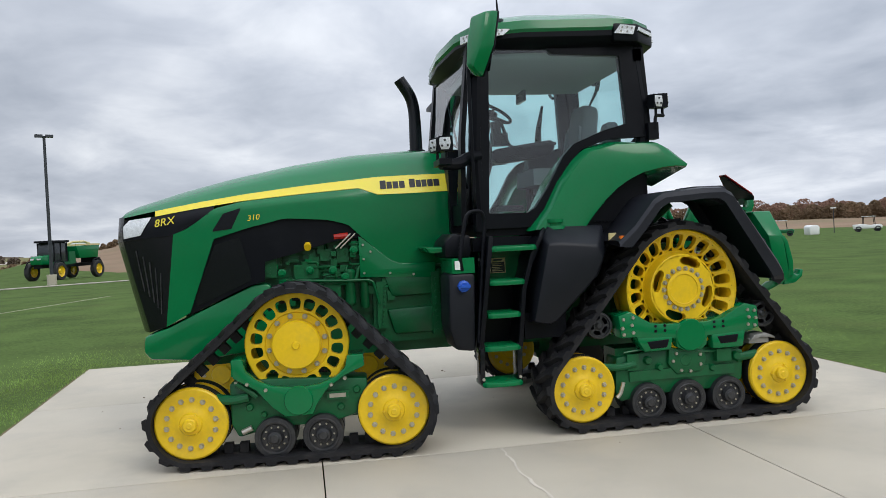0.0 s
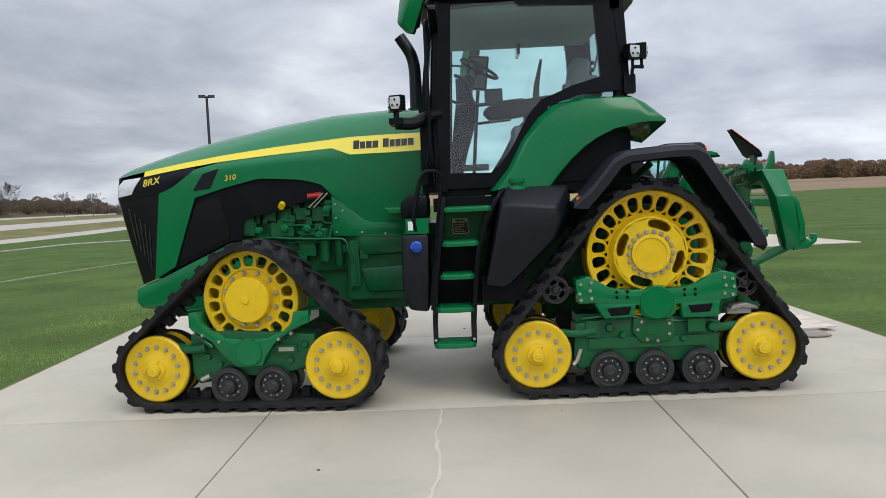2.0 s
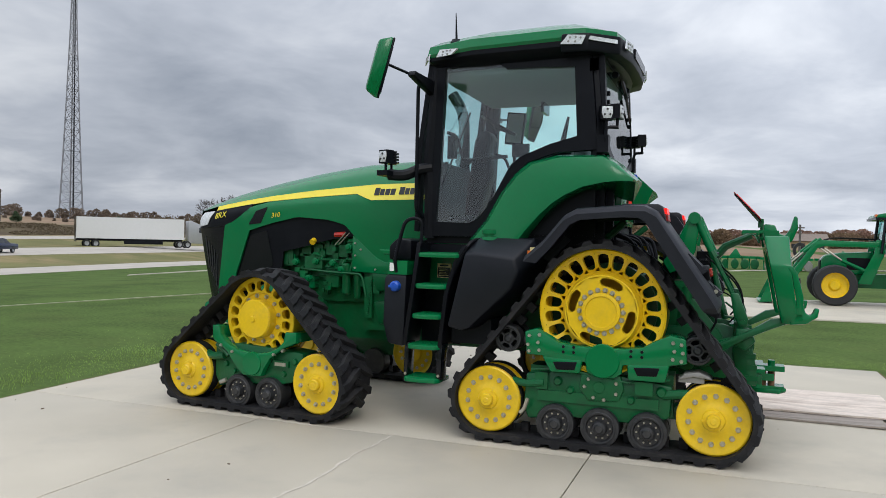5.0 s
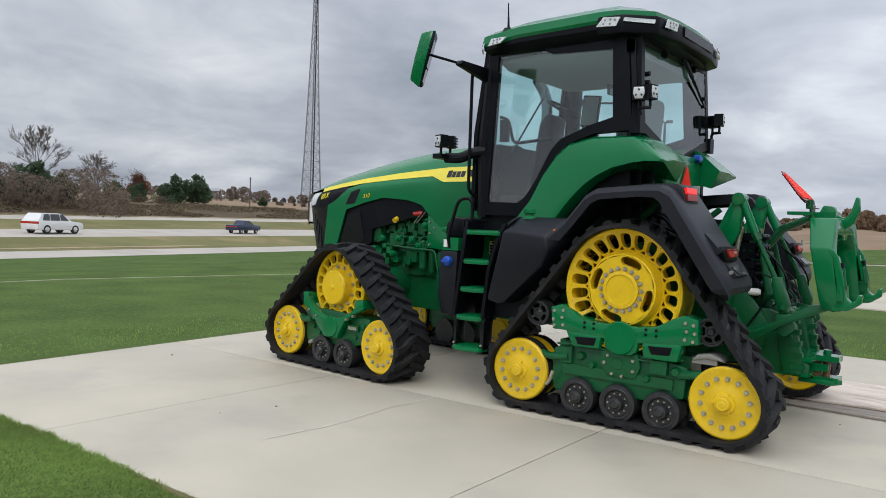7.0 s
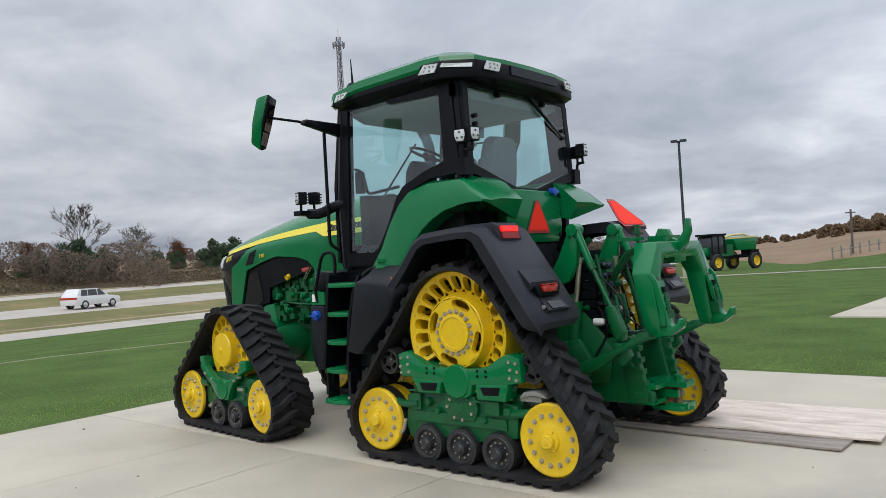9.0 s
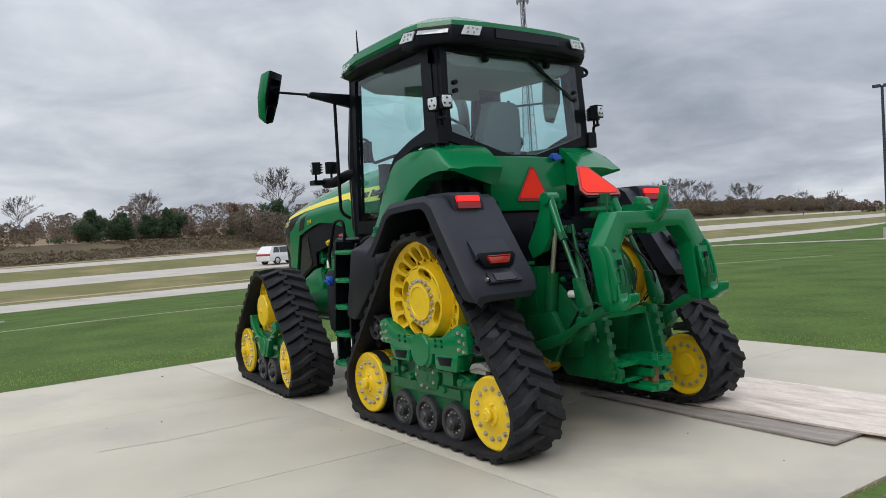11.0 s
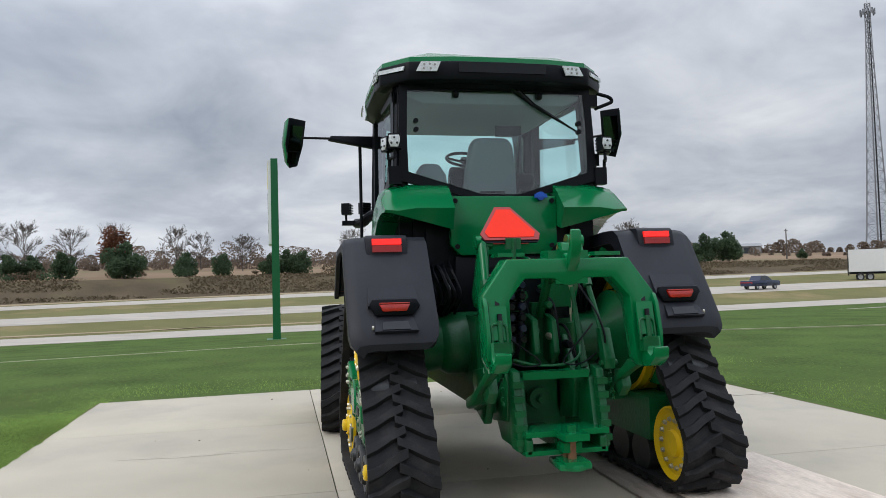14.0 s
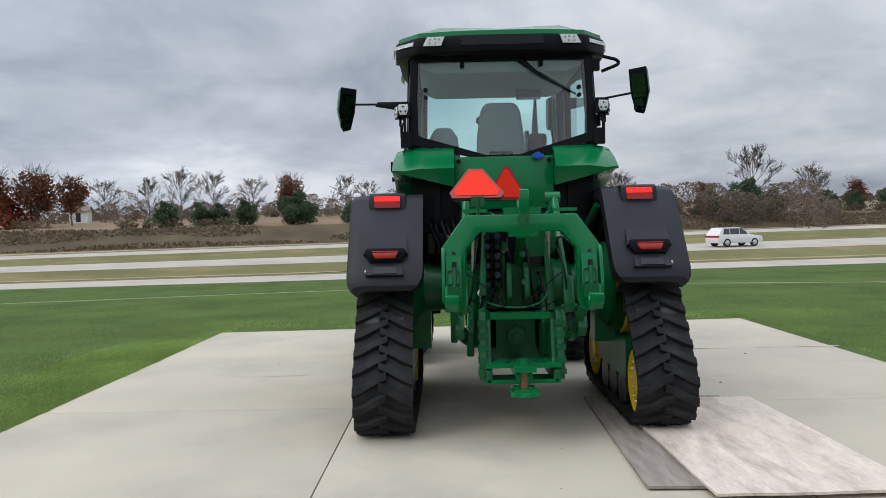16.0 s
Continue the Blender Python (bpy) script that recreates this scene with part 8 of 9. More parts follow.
for z0, z1, mat in ((7.9, 9.3, DECAL), (6.6, 7.7, SIGNGREEN), (5.6, 6.3, BLACK)):
    bm = bmesh.new()
    box(bm, -2.1, 0.2, -0.135, -0.12, z0, z1)
    part("panel_field", bm, mat, sign)
bm = bmesh.new()
box(bm, -0.6, 0.6, -0.3, 0.7, -0.2, 0.04, 0.02)
part("base_plate", bm, SIGNGREEN, sign)

# ---- pale path across the lawn, seams in the turf, the next slab ----


def ribbon(name, pts, wide, mat, label, lift, category="path", wiggle=0.0):
    bm = bmesh.new()
    line_pts = []
    for a, b in zip(pts, pts[1:]):
        for k in range(8):
            line_pts.append((a[0] + (b[0] - a[0]) * k / 8, a[1] + (b[1] - a[1]) * k / 8))
    line_pts.append(pts[-1])
    rows = []
    for i, (x, y) in enumerate(line_pts):
        p, q = line_pts[max(i - 1, 0)], line_pts[min(i + 1, len(line_pts) - 1)]
        d = Vector((q[0] - p[0], q[1] - p[1])).normalized()
        w = wide * (1 + wiggle * noise.noise(Vector((i * 0.9, 0, 0))))
        row = []
        for s, dz in ((-1, -0.05), (-1, 0), (1, 0), (1, -0.05)):
            xx, yy = x - d.y * w / 2 * s, y + d.x * w / 2 * s
            row.append(bm.verts.new((xx, yy, on_ground(x, y) + lift + dz)))
        rows.append(row)
    for a, b in zip(rows, rows[1:]):
        for k in range(3):
            bm.faces.new((a[k], b[k], b[k + 1], a[k + 1]))
    return tagged(part(name, bm, mat, None, sharp=50), label, category, kind="structure")


ribbon("footpath", [(-40, 36), (-30, 42), (-22.4, 46.6), (-16.5, 51.2), (-7.8, 58), (5, 68), (25, 84)], 0.9, ROADGREY, "narrow pale concrete path across the lawn", 0.08)
DRYLINE = material("bleached_turf_seam", (0.26, 0.27, 0.16), 0.95, vary=0.3, scale=2, bump=0.4)
ribbon("turf_seam", [(-12.4, -15), (-13.9, -6), (-14.5, 1.6), (-13.4, 8), (-12.1, 15.9), (-10.7, 25.6)], 0.11, DRYLINE, "thin bleached seam in the turf", 0.012, "ground", 0.5)
bm = bmesh.new()
prism(bm, [(-0.6, 12.1), (8.5, 12.1), (7.7, 19.2), (-0.6, 19.2)], -0.16, 0.02, 0.02, plane="XY")
tagged(part("pavement_far", bm, CONCRETE, None), "second pale concrete display slab on the lawn", "pavement", kind="structure")
# ---- vehicles and machines standing far off ----
CARWHITE = material("white_car_paint", (0.7, 0.7, 0.69), 0.25, coat=0.4, vary=0.03, bump=0)
CARBLUE = material("dark_blue_car_paint", (0.012, 0.022, 0.06), 0.25, coat=0.4, vary=0.05, bump=0)
SILVER = material("silver_paint", (0.4, 0.41, 0.42), 0.3, metal=0.3, coat=0.3, vary=0.05, bump=0)
TYRE = material("car_tyre", (0.02, 0.02, 0.021), 0.8, vary=0.2, bump=0.1)
TAN = material("tan_siding", (0.42, 0.32, 0.19), 0.8, vary=0.08, scale=0.6, bump=0.1)
SHINGLE = material("brown_grey_shingles", (0.2, 0.16, 0.13), 0.9, vary=0.2, scale=1, bump=0.3)
METALGREY = material("pale_grey_metal_siding", (0.26, 0.265, 0.27), 0.6, vary=0.06, scale=0.5, bump=0.05)


def wheel(parent, x, y, r, w, rim, label=""):
    bm = bmesh.new()
    lathe(bm, [(r * 0.62, -w / 2), (r * 0.93, -w / 2), (r, -w * 0.35), (r, w * 0.35), (r * 0.93, w / 2), (r * 0.62, w / 2)], 24, pose(x, y, r), close=True)
    tyre = part("tyre", bm, TYRE, parent)
    bm = bmesh.new()
    lathe(bm, [(0, -w * 0.3), (r * 0.2, -w * 0.32), (r * 0.3, -w * 0.12), (r * 0.55, -w * 0.2), (r * 0.63, -w * 0.42), (r * 0.63, w * 0.42), (r * 0.55, w * 0.2), (r * 0.3, w * 0.12), (0, w * 0.3)], 20, pose(x, y, r))
    part("rim", bm, rim, tyre, label)


def car(name, m, label, paint, length, high, body, cabin, glass_x, group="cars on the highway", category="car"):
    """A car facing +x: a lower body outline, a cabin outline, glass and four wheels."""
    root = empty(name, m, label, category, group)
    w = 0.93
    bm = bmesh.new()
    prism(bm, body, -w, w, 0.05)
    part("body", bm, paint, root)
    bm = bmesh.new()
    n = len(cabin)
    rings = [[bm.verts.new((x, s * (w - 0.02 - 0.16 * (z - cabin[0][1]) / max(0.1, high - cabin[0][1])), z)) for x, z in cabin] for s in (-1, 1)]
    bm.faces.new(rings[0])
    bm.faces.new(rings[1][::-1])
    for i in range(n):
        j = (i + 1) % n
        bm.faces.new((rings[0][i], rings[0][j], rings[1][j], rings[1][i]))
    part("cabin", bm, paint, root)
    z0 = cabin[0][1]
    for s in (-1, 1):
        for a, b, c, d in glass_x:
            bm = bmesh.new()
            zt, zb = high - 0.1, z0 + 0.06
            yt, yb = (w - 0.02 - 0.16 * (zt - z0) / (high - z0)) + 0.006, w - 0.02 + 0.004
            panel_on(bm, [(a, s * yb, zb), (b, s * yb, zb), (c, s * yt, zt), (d, s * yt, zt)][:: -s], 0.006)
            part("side_window", bm, FARGLASS, root)
    r = 0.36
    for x in (body[0][0] + length * 0.19, body[0][0] + length * 0.80):
        for y in (-w + 0.1, w - 0.1):
            wheel(root, x, y, r, 0.24, SILVER)
    bm = bmesh.new()
    box(bm, length / 2 - 0.12, length / 2 - 0.02, -w + 0.05, w - 0.05, 0.68, 0.8, 0.02)
    part("headlight", bm, LAMPGLASS, root)
    bm = bmesh.new()
    box(bm, -length / 2 + 0.01, -length / 2 + 0.1, -w - 0.004, w + 0.004, 0.8, 0.98, 0.02)
    part("tail_light", bm, REDLENS, root)
    return root


def on_road(u, v, turn=0.0):
    p = spot(u, v, 0.02)
    return Matrix.Translation(p) @ Matrix.Rotation(math.atan2(-UN.y, -UN.x) + radians(turn), 4, "Z")


def place_on_ray(bearing, eye, v):
    """The u at which a sight line from eye meets the line v."""
    b = radians(bearing)
    d = Vector((-math.sin(b), math.cos(b), 0))
    e = Vector((eye[0], eye[1], 0))
    k = (v - e.dot(VN)) / d.dot(VN)
    return (e + d * k).dot(UN)


car("suv", on_road(-52.0, 64.5) @ Matrix.Diagonal((1.25, 1.25, 1.25, 1)), "white sport utility car on the highway", CARWHITE, 4.6, 1.68,
    [(-2.25, 0.32), (2.28, 0.32), (2.3, 0.72), (2.15, 0.92), (0.95, 1.05), (-2.2, 1.08), (-2.3, 0.7)],
    [(1.05, 1.02), (0.35, 1.55), (-0.1, 1.67), (-1.75, 1.66), (-2.2, 1.05)], [(-0.05, 0.75, 0.25, -0.05), (-1.05, -0.12, -0.12, -1.0), (-1.8, -1.12, -1.07, -1.6)])
car("pickup_truck", on_road(place_on_ray(55.4, (5.8, -1.36), 64), 64), "dark blue pickup truck on the highway", CARBLUE, 5.8, 1.85,
    [(-2.85, 0.45), (2.85, 0.45), (2.9, 0.95), (2.7, 1.15), (1.2, 1.22), (-2.85, 1.2), (-2.9, 0.8)],
    [(1.25, 1.2), (0.55, 1.75), (0.1, 1.85), (-0.85, 1.83), (-1.15, 1.2)], [(0.25, 0.95, 0.45, 0.2), (-0.95, 0.15, 0.12, -0.78)], category="truck")

# articulated lorry
lorry = empty("semi_truck", Matrix.Translation((-98.0, 104.0, on_ground(-98.0, 104.0) + 0.1)) @ Matrix.Rotation(radians(52), 4, "Z") @ Matrix.Diagonal((1.2, 1.2, 1.32, 1)), "white box trailer behind a silver truck on the highway", "truck")
bm = bmesh.new()
box(bm, -11.5, 3.6, -1.3, 1.3, 1.15, 4.0, 0.04)
part("trailer_box", bm, CARWHITE, lorry, "plain white box trailer")
bm = bmesh.new()
box(bm, -11.3, 3.4, -1.1, 1.1, 0.85, 1.14, 0.02)
box(bm, -5.0, 0.5, -1.25, -1.2, 0.45, 1.14, 0.02)
part("trailer_chassis", bm, GLOSSBLACK, lorry)
bm = bmesh.new()
box(bm, -11.52, -11.4, -1.3, 1.3, 0.7, 4.02, 0.01)
part("rear_frame", bm, GLOSSBLACK, lorry)
bm = bmesh.new()
prism(bm, [(4.3, 0.7), (9.0, 0.6), (9.1, 1.3), (8.6, 1.95), (7.2, 2.1), (6.7, 2.9), (6.2, 3.3), (4.6, 3.9), (4.3, 3.8)], -1.15, 1.15, 0.08)
part("tractor_cab", bm, SILVER, lorry, "silver sleeper cab")
for s in (-1, 1):
    bm = bmesh.new()
    panel_on(bm, [(5.9, s * 1.152, 2.15), (7.0, s * 1.152, 2.15), (6.65, s * 1.152, 2.8), (5.9, s * 1.152, 2.9)][:: -s], 0.01)
    part("cab_window", bm, FARGLASS, lorry)
for x in (-10.0, -8.8, 3.0, 4.2, 8.2):
    for y in (-1.0, 1.0):
        wheel(lorry, x, y, 0.5, 0.35, SILVER)

# dry fertiliser spreader on tall wheels, facing -x
sx0, sy0 = -28.2, 81.2
spreader = empty("spreader", Matrix.Translation((sx0, sy0, on_ground(sx0, sy0))) @ Matrix.Rotation(radians(70), 4, "Z") @ Matrix.Diagonal((1.1, 1.1, 1.1, 1)), "green self-propelled spreader with yellow wheels on the grass", "farm machine")
bm = bmesh.new()
prism(bm, [(-4.2, 1.55), (-4.25, 2.1), (-4.05, 2.35), (-2.7, 2.5), (-2.7, 1.5)], -0.6, 0.6, 0.1)
part("hood", bm, GREEN, spreader)
for y in (-0.35, 0.35):
    bm = bmesh.new()
    box(bm, -4.27, -4.2, y - 0.18, y + 0.18, 2.0, 2.15, 0.02)
    part("headlight", bm, LAMPGLASS, spreader)
bm = bmesh.new()
box(bm, -4.0, 3.8, -0.42, 0.42, 1.2, 1.55, 0.05)
part("chassis", bm, BLACK, spreader)
bm = bmesh.new()
prism(bm, [(-2.75, 1.7), (-2.95, 2.5), (-2.7, 3.6), (-0.9, 3.6), (-0.85, 1.7)], -0.85, 0.85, 0.08)
part("cab_window", bm, FARGLASS, spreader, "dark glazed cab")
bm = bmesh.new()
box(bm, -3.05, -0.7, -1.0, 1.0, 3.6, 3.8, 0.06)
part("cab_roof", bm, BLACK, spreader)
for x in (-2.75, -1.8, -0.9):
    for y in (-0.87, 0.87):
        bm = bmesh.new()
        tube(bm, [(x, y, 1.7), (x, y, 3.65)], 0.06, 6)
        part("cab_post", bm, BLACK, spreader)
bm = bmesh.new()
box(bm, -2.9, -0.4, -1.05, 1.05, 1.45, 1.72, 0.04)
box(bm, -0.7, 0.25, -0.95, 0.95, 1.5, 2.7, 0.06)
part("deck", bm, SIGNGREEN, spreader)
for k in range(5):
    bm = bmesh.new()
    box(bm, -3.3 - 0.06 * k, -2.95 - 0.06 * k, -1.3, -1.0, 0.5 + 0.28 * k, 0.55 + 0.28 * k, 0.01)
    part("step", bm, BLACK, spreader)
bm = bmesh.new()
prism(bm, [(0.75, 2.0), (0.2, 3.2), (3.95, 3.3), (3.6, 2.0)], -1.1, 1.1, 0.05)
part("hopper", bm, GREEN, spreader, "green hopper")
bm = bmesh.new()
for y in (-1.12, 1.02):
    box(bm, 0.15, 4.0, y, y + 0.1, 3.25, 3.42, 0.03)
tube(bm, [(0.2, 0, 3.4), (1.2, 0, 3.62), (3.0, 0, 3.66), (3.9, 0, 3.45)], 0.12, 8)
part("tarpaulin", bm, LABEL, spreader, "tan tarpaulin roll")
bm = bmesh.new()
box(bm, 3.7, 4.3, -0.9, 0.9, 1.5, 2.0, 0.05)
part("spinner_guard", bm, BLACK, spreader)
for x, side_rim in ((-2.9, YELLOW), (2.9, YELLOW)):
    for y in (-1.45, 1.45):
        wheel(spreader, x, y, 0.86, 0.5, side_rim, "wheel rim")
        bm = bmesh.new()
        tube(bm, [(x - 0.95, y, 1.2), (x - 0.6, y, 1.75), (x, y, 1.95), (x + 0.6, y, 1.75), (x + 0.95, y, 1.2)], 0.07, 6)
        part("mudguard", bm, BLACK, spreader)

# compact loader tractor on the next slab, facing -x, with a raised rear implement
loader = empty("loader_tractor", Matrix.Translation((3.25, 17.85, 0.02)), "green loader tractor with yellow wheels on a slab", "tractor")
bm = bmesh.new()
prism(bm, [(0.02, 0.85), (0.04, 1.3), (0.14, 1.42), (0.5, 1.5), (1.5, 1.56), (1.5, 0.9)], -0.34, 0.34, 0.06)
part("hood", bm, GREEN, loader)
bm = bmesh.new()
box(bm, -0.05, 3.1, -0.26, 0.26, 0.5, 0.9, 0.04)
box(bm, 0.2, 0.5, -0.75, 0.75, 0.48, 0.64, 0.03)
box(bm, 2.75, 3.1, -0.7, 0.7, 0.6, 0.9, 0.05)
part("chassis", bm, CAST, loader, "dark green chassis and axles")
bm = bmesh.new()
prism(bm, [(0.03, 0.88), (0.0, 0.9), (0.02, 1.26), (0.07, 1.3)], -0.26, 0.26, 0.005)
part("grille", bm, BLACK, loader)
bm = bmesh.new()
box(bm, 0.7, 1.35, -0.35, -0.342, 1.02, 1.36, 0.01)
part("side_screen", bm, BLACK, loader)
for s in (-1, 1):
    bm = bmesh.new()
    y = s * 0.56
    prism(bm, [(1.5, 1.66), (1.5, 1.82), (0.0, 1.86), (-0.18, 1.78), (-0.95, 0.62), (-0.98, 0.42), (-0.85, 0.42), (-0.72, 0.62), (-0.08, 1.62), (0.08, 1.68)], y - 0.055, y + 0.055, 0.02)
    arm = part("loader_arm", bm, GREEN, loader, "bent green loader arm")
    bm = bmesh.new()
    tube(bm, [(1.15, y, 1.0), (0.55, y, 1.28)], 0.05, 10)
    part("ram_barrel", bm, GREEN, arm)
    bm = bmesh.new()
    tube(bm, [(0.0, y, 1.9), (-0.45, y, 1.5)], 0.042, 10)
    part("ram_barrel", bm, GREEN, arm)
    bm = bmesh.new()
    tube(bm, [(0.55, y, 1.28), (0.1, y, 1.62)], 0.026, 8)
    part("ram_rod", bm, STEEL, arm, "bright steel ram rod")
    bm = bmesh.new()
    tube(bm, [(-0.45, y, 1.5), (-1.0, y, 0.98)], 0.024, 8)
    part("ram_rod", bm, STEEL, arm, "bright steel ram rod")
    bm = bmesh.new()
    prism(bm, [(0.95, 0.62), (1.3, 0.62), (1.62, 1.5), (1.62, 1.88), (1.4, 1.88), (1.35, 1.5)], y - 0.05, y + 0.05, 0.015)
    part("loader_mast", bm, GREEN, loader, "green loader mast")
    bm = bmesh.new()
    prism(bm, [(-1.05, 1.06), (-0.92, 1.08), (-0.78, 0.5), (-0.9, 0.34), (-1.02, 0.4)], y - 0.04, y + 0.04, 0.012)
    part("tool_carrier", bm, GREEN, loader)
    bm = bmesh.new()
    tube(bm, bend([(1.5, y - 0.05 * s, 1.9), (0.3, y - 0.05 * s, 1.94), (-0.2, y - 0.05 * s, 1.7), (-0.6, y - 0.05 * s, 1.2)], 0.2), 0.014, 6)
    part("loader_hose", bm, BLACK, loader)
    wheel(loader, 0.35, s * 0.82, 0.58, 0.36, YELLOW, "yellow wheel rim")
    wheel(loader, 2.92, s * 0.86, 0.78, 0.5, YELLOW, "yellow wheel rim")
    bm = bmesh.new()
    prism(bm, [(2.0, 1.1), (2.25, 1.6), (2.6, 1.72), (3.2, 1.72), (3.62, 1.5), (3.7, 1.36), (3.15, 1.56), (2.65, 1.56), (2.3, 1.42), (2.12, 1.05)], s * 0.88 - 0.26, s * 0.88 + 0.26, 0.03)
    fen = part("rear_fender", bm, GREEN, loader, "green rear fender")
    bm = bmesh.new()
    box(bm, 3.36, 3.52, s * 0.9 - 0.12, s * 0.9 + 0.12, 1.64, 1.74, 0.02)
    part("tail_lamp", bm, LITRED, fen, "red tail lamp")
    for a, b in (((1.52, 1.5), (1.62, 2.5)), ((2.1, 1.45), (2.15, 2.5)), ((3.3, 1.55), (3.2, 2.5))):
        bm = bmesh.new()
        tube(bm, [(a[0], s * 0.68, a[1]), (b[0], s * 0.64, b[1])], 0.04, 6)
        part("cab_post", bm, GLOSSBLACK, loader)
    for a, b, c, d in (((1.57, 1.5), (2.06, 1.45), (2.11, 2.45), (1.66, 2.45)), ((2.15, 1.6), (3.25, 1.74), (3.17, 2.45), (2.2, 2.45))):
        bm = bmesh.new()
        panel_on(bm, [(p[0], s * 0.66, p[1]) for p in (a, b, c, d)][:: -s], 0.006)
        part("cab_window", bm, GLASS, loader, "tinted cab window")
bm = bmesh.new()
panel_on(bm, [(1.55, 0.62, 1.55), (1.55, -0.62, 1.55), (1.66, -0.6, 2.45), (1.66, 0.6, 2.45)], 0.006)
part("windscreen", bm, GLASS, loader, "tinted cab window")
bm = bmesh.new()
panel_on(bm, [(3.28, -0.62, 1.75), (3.28, 0.62, 1.75), (3.18, 0.6, 2.45), (3.18, -0.6, 2.45)], 0.006)
part("cab_window", bm, GLASS, loader, "tinted cab window")
bm = bmesh.new()
prism(bm, [(1.36, 2.5), (1.4, 2.6), (1.7, 2.66), (3.2, 2.66), (3.44, 2.58), (3.46, 2.5)], -0.78, 0.78, 0.03)
roof_top = part("cab_roof", bm, GREEN, loader, "green cab roof with a dark rim")
bm = bmesh.new()
box(bm, 1.34, 3.48, -0.79, 0.79, 2.45, 2.51, 0.02)
part("roof_rim", bm, GLOSSBLACK, roof_top)
bm = bmesh.new()
box(bm, 1.34, 1.42, -0.7, -0.5, 2.52, 2.6, 0.015)
part("roof_beacon", bm, AMBER, roof_top)
bm = bmesh.new()
prism(bm, [(2.45, 1.2), (2.45, 1.5), (2.8, 1.5), (2.86, 2.05), (2.98, 2.05), (2.96, 1.2)], -0.24, 0.24, 0.04)
part("driver_seat", bm, BLACK, loader)
bm = bmesh.new()
prism(bm, [(-1.0, 0.98), (-0.98, 0.3), (-1.1, 0.06), (-1.62, 0.02), (-1.66, 0.05), (-1.2, 0.14), (-1.06, 0.34), (-1.06, 0.72), (-1.2, 0.94)], -0.95, 0.95, 0.015)
bucket = part("bucket", bm, GREEN, loader, "green loader bucket")
for s in (-1, 1):
    bm = bmesh.new()
    prism(bm, [(-1.0, 0.98), (-0.98, 0.3), (-1.1, 0.06), (-1.62, 0.02), (-1.2, 0.94)], s * 0.95 - 0.012, s * 0.95 + 0.012, 0.003)
    part("bucket_side", bm, GREEN, bucket)
bm = bmesh.new()
for y in (-0.8, 0.0, 0.8):
    box(bm, 3.2, 5.0, y - 0.035, y + 0.035, 0.98, 1.06, 0.01)
for z in (0.86, 1.16):
    for x in (3.75, 4.3, 4.95):
        box(bm, x - 0.04, x + 0.04, -0.95, 0.95, z - 0.03, z + 0.03, 0.01)
box(bm, 4.9, 5.06, -0.98, 0.98, 0.84, 1.0, 0.02)
hay = part("rear_rake", bm, GREEN, loader, "green raised rear rake frame")
for s in (-1, 1):
    bm = bmesh.new()
    tube(bm, [(3.6, s * 0.92, 1.2), (5.0, s * 0.92, 1.14)], 0.018, 6)
    part("rake_bar", bm, DULLSTEEL, hay)
# low green implements lying on the grass behind the path
for i, (x, y) in enumerate(((1.0, 69.5), (5.4, 68.5), (10.2, 70.0))):
    imp = empty("tillage_implement", Matrix.Translation((x, y, on_ground(x, y))) @ Matrix.Rotation(0.12 * i, 4, "Z") @ Matrix.Diagonal((1.15, 1.15, 1.4, 1)), "low green implement on the grass", "implement", "implements on the grass")
    bm = bmesh.new()
    box(bm, -1.9, 1.9, -0.1, 0.1, 0.7, 0.85, 0.02)
    box(bm, -1.9, 1.9, 0.7, 0.9, 0.7, 0.85, 0.02)
    for k in range(4):
        box(bm, -1.7 + 1.1 * k, -1.6 + 1.1 * k, -0.1, 0.9, 0.72, 0.83, 0.01)
    prism(bm, [(-0.5, 0.8), (0.0, 1.35), (0.12, 1.35), (0.5, 0.8)], 0.3, 0.4, 0.02)
    part("frame", bm, GREEN, imp)
    for k in range(7):
        bm = bmesh.new()
        tube(bm, bend([(-1.65 + 0.55 * k, 0.0, 0.75), (-1.65 + 0.55 * k, 0.35, 0.5), (-1.65 + 0.55 * k, 0.1, 0.02)], 0.15), 0.05, 6)
        part("tine", bm, GREEN, imp)
    for k in range(5):
        bm = bmesh.new()
        lathe(bm, [(0, -0.05), (0.3, -0.03), (0.34, 0.0), (0.3, 0.03), (0, 0.05)], 14, pose(-1.5 + 0.75 * k, -0.35, 0.34, 0, 0, 50 - 12 * k))
        part("disc", bm, CAST if i != 1 else DULLSTEEL, imp)
    if i == 1:
        bm = bmesh.new()
        lathe(bm, [(0.3, -0.14), (0.5, -0.12), (0.52, 0.12), (0.3, 0.14)], 16, pose(0.9, -0.2, 1.35), close=True)
        part("gauge_wheel", bm, TYRE, imp, "black gauge wheel")
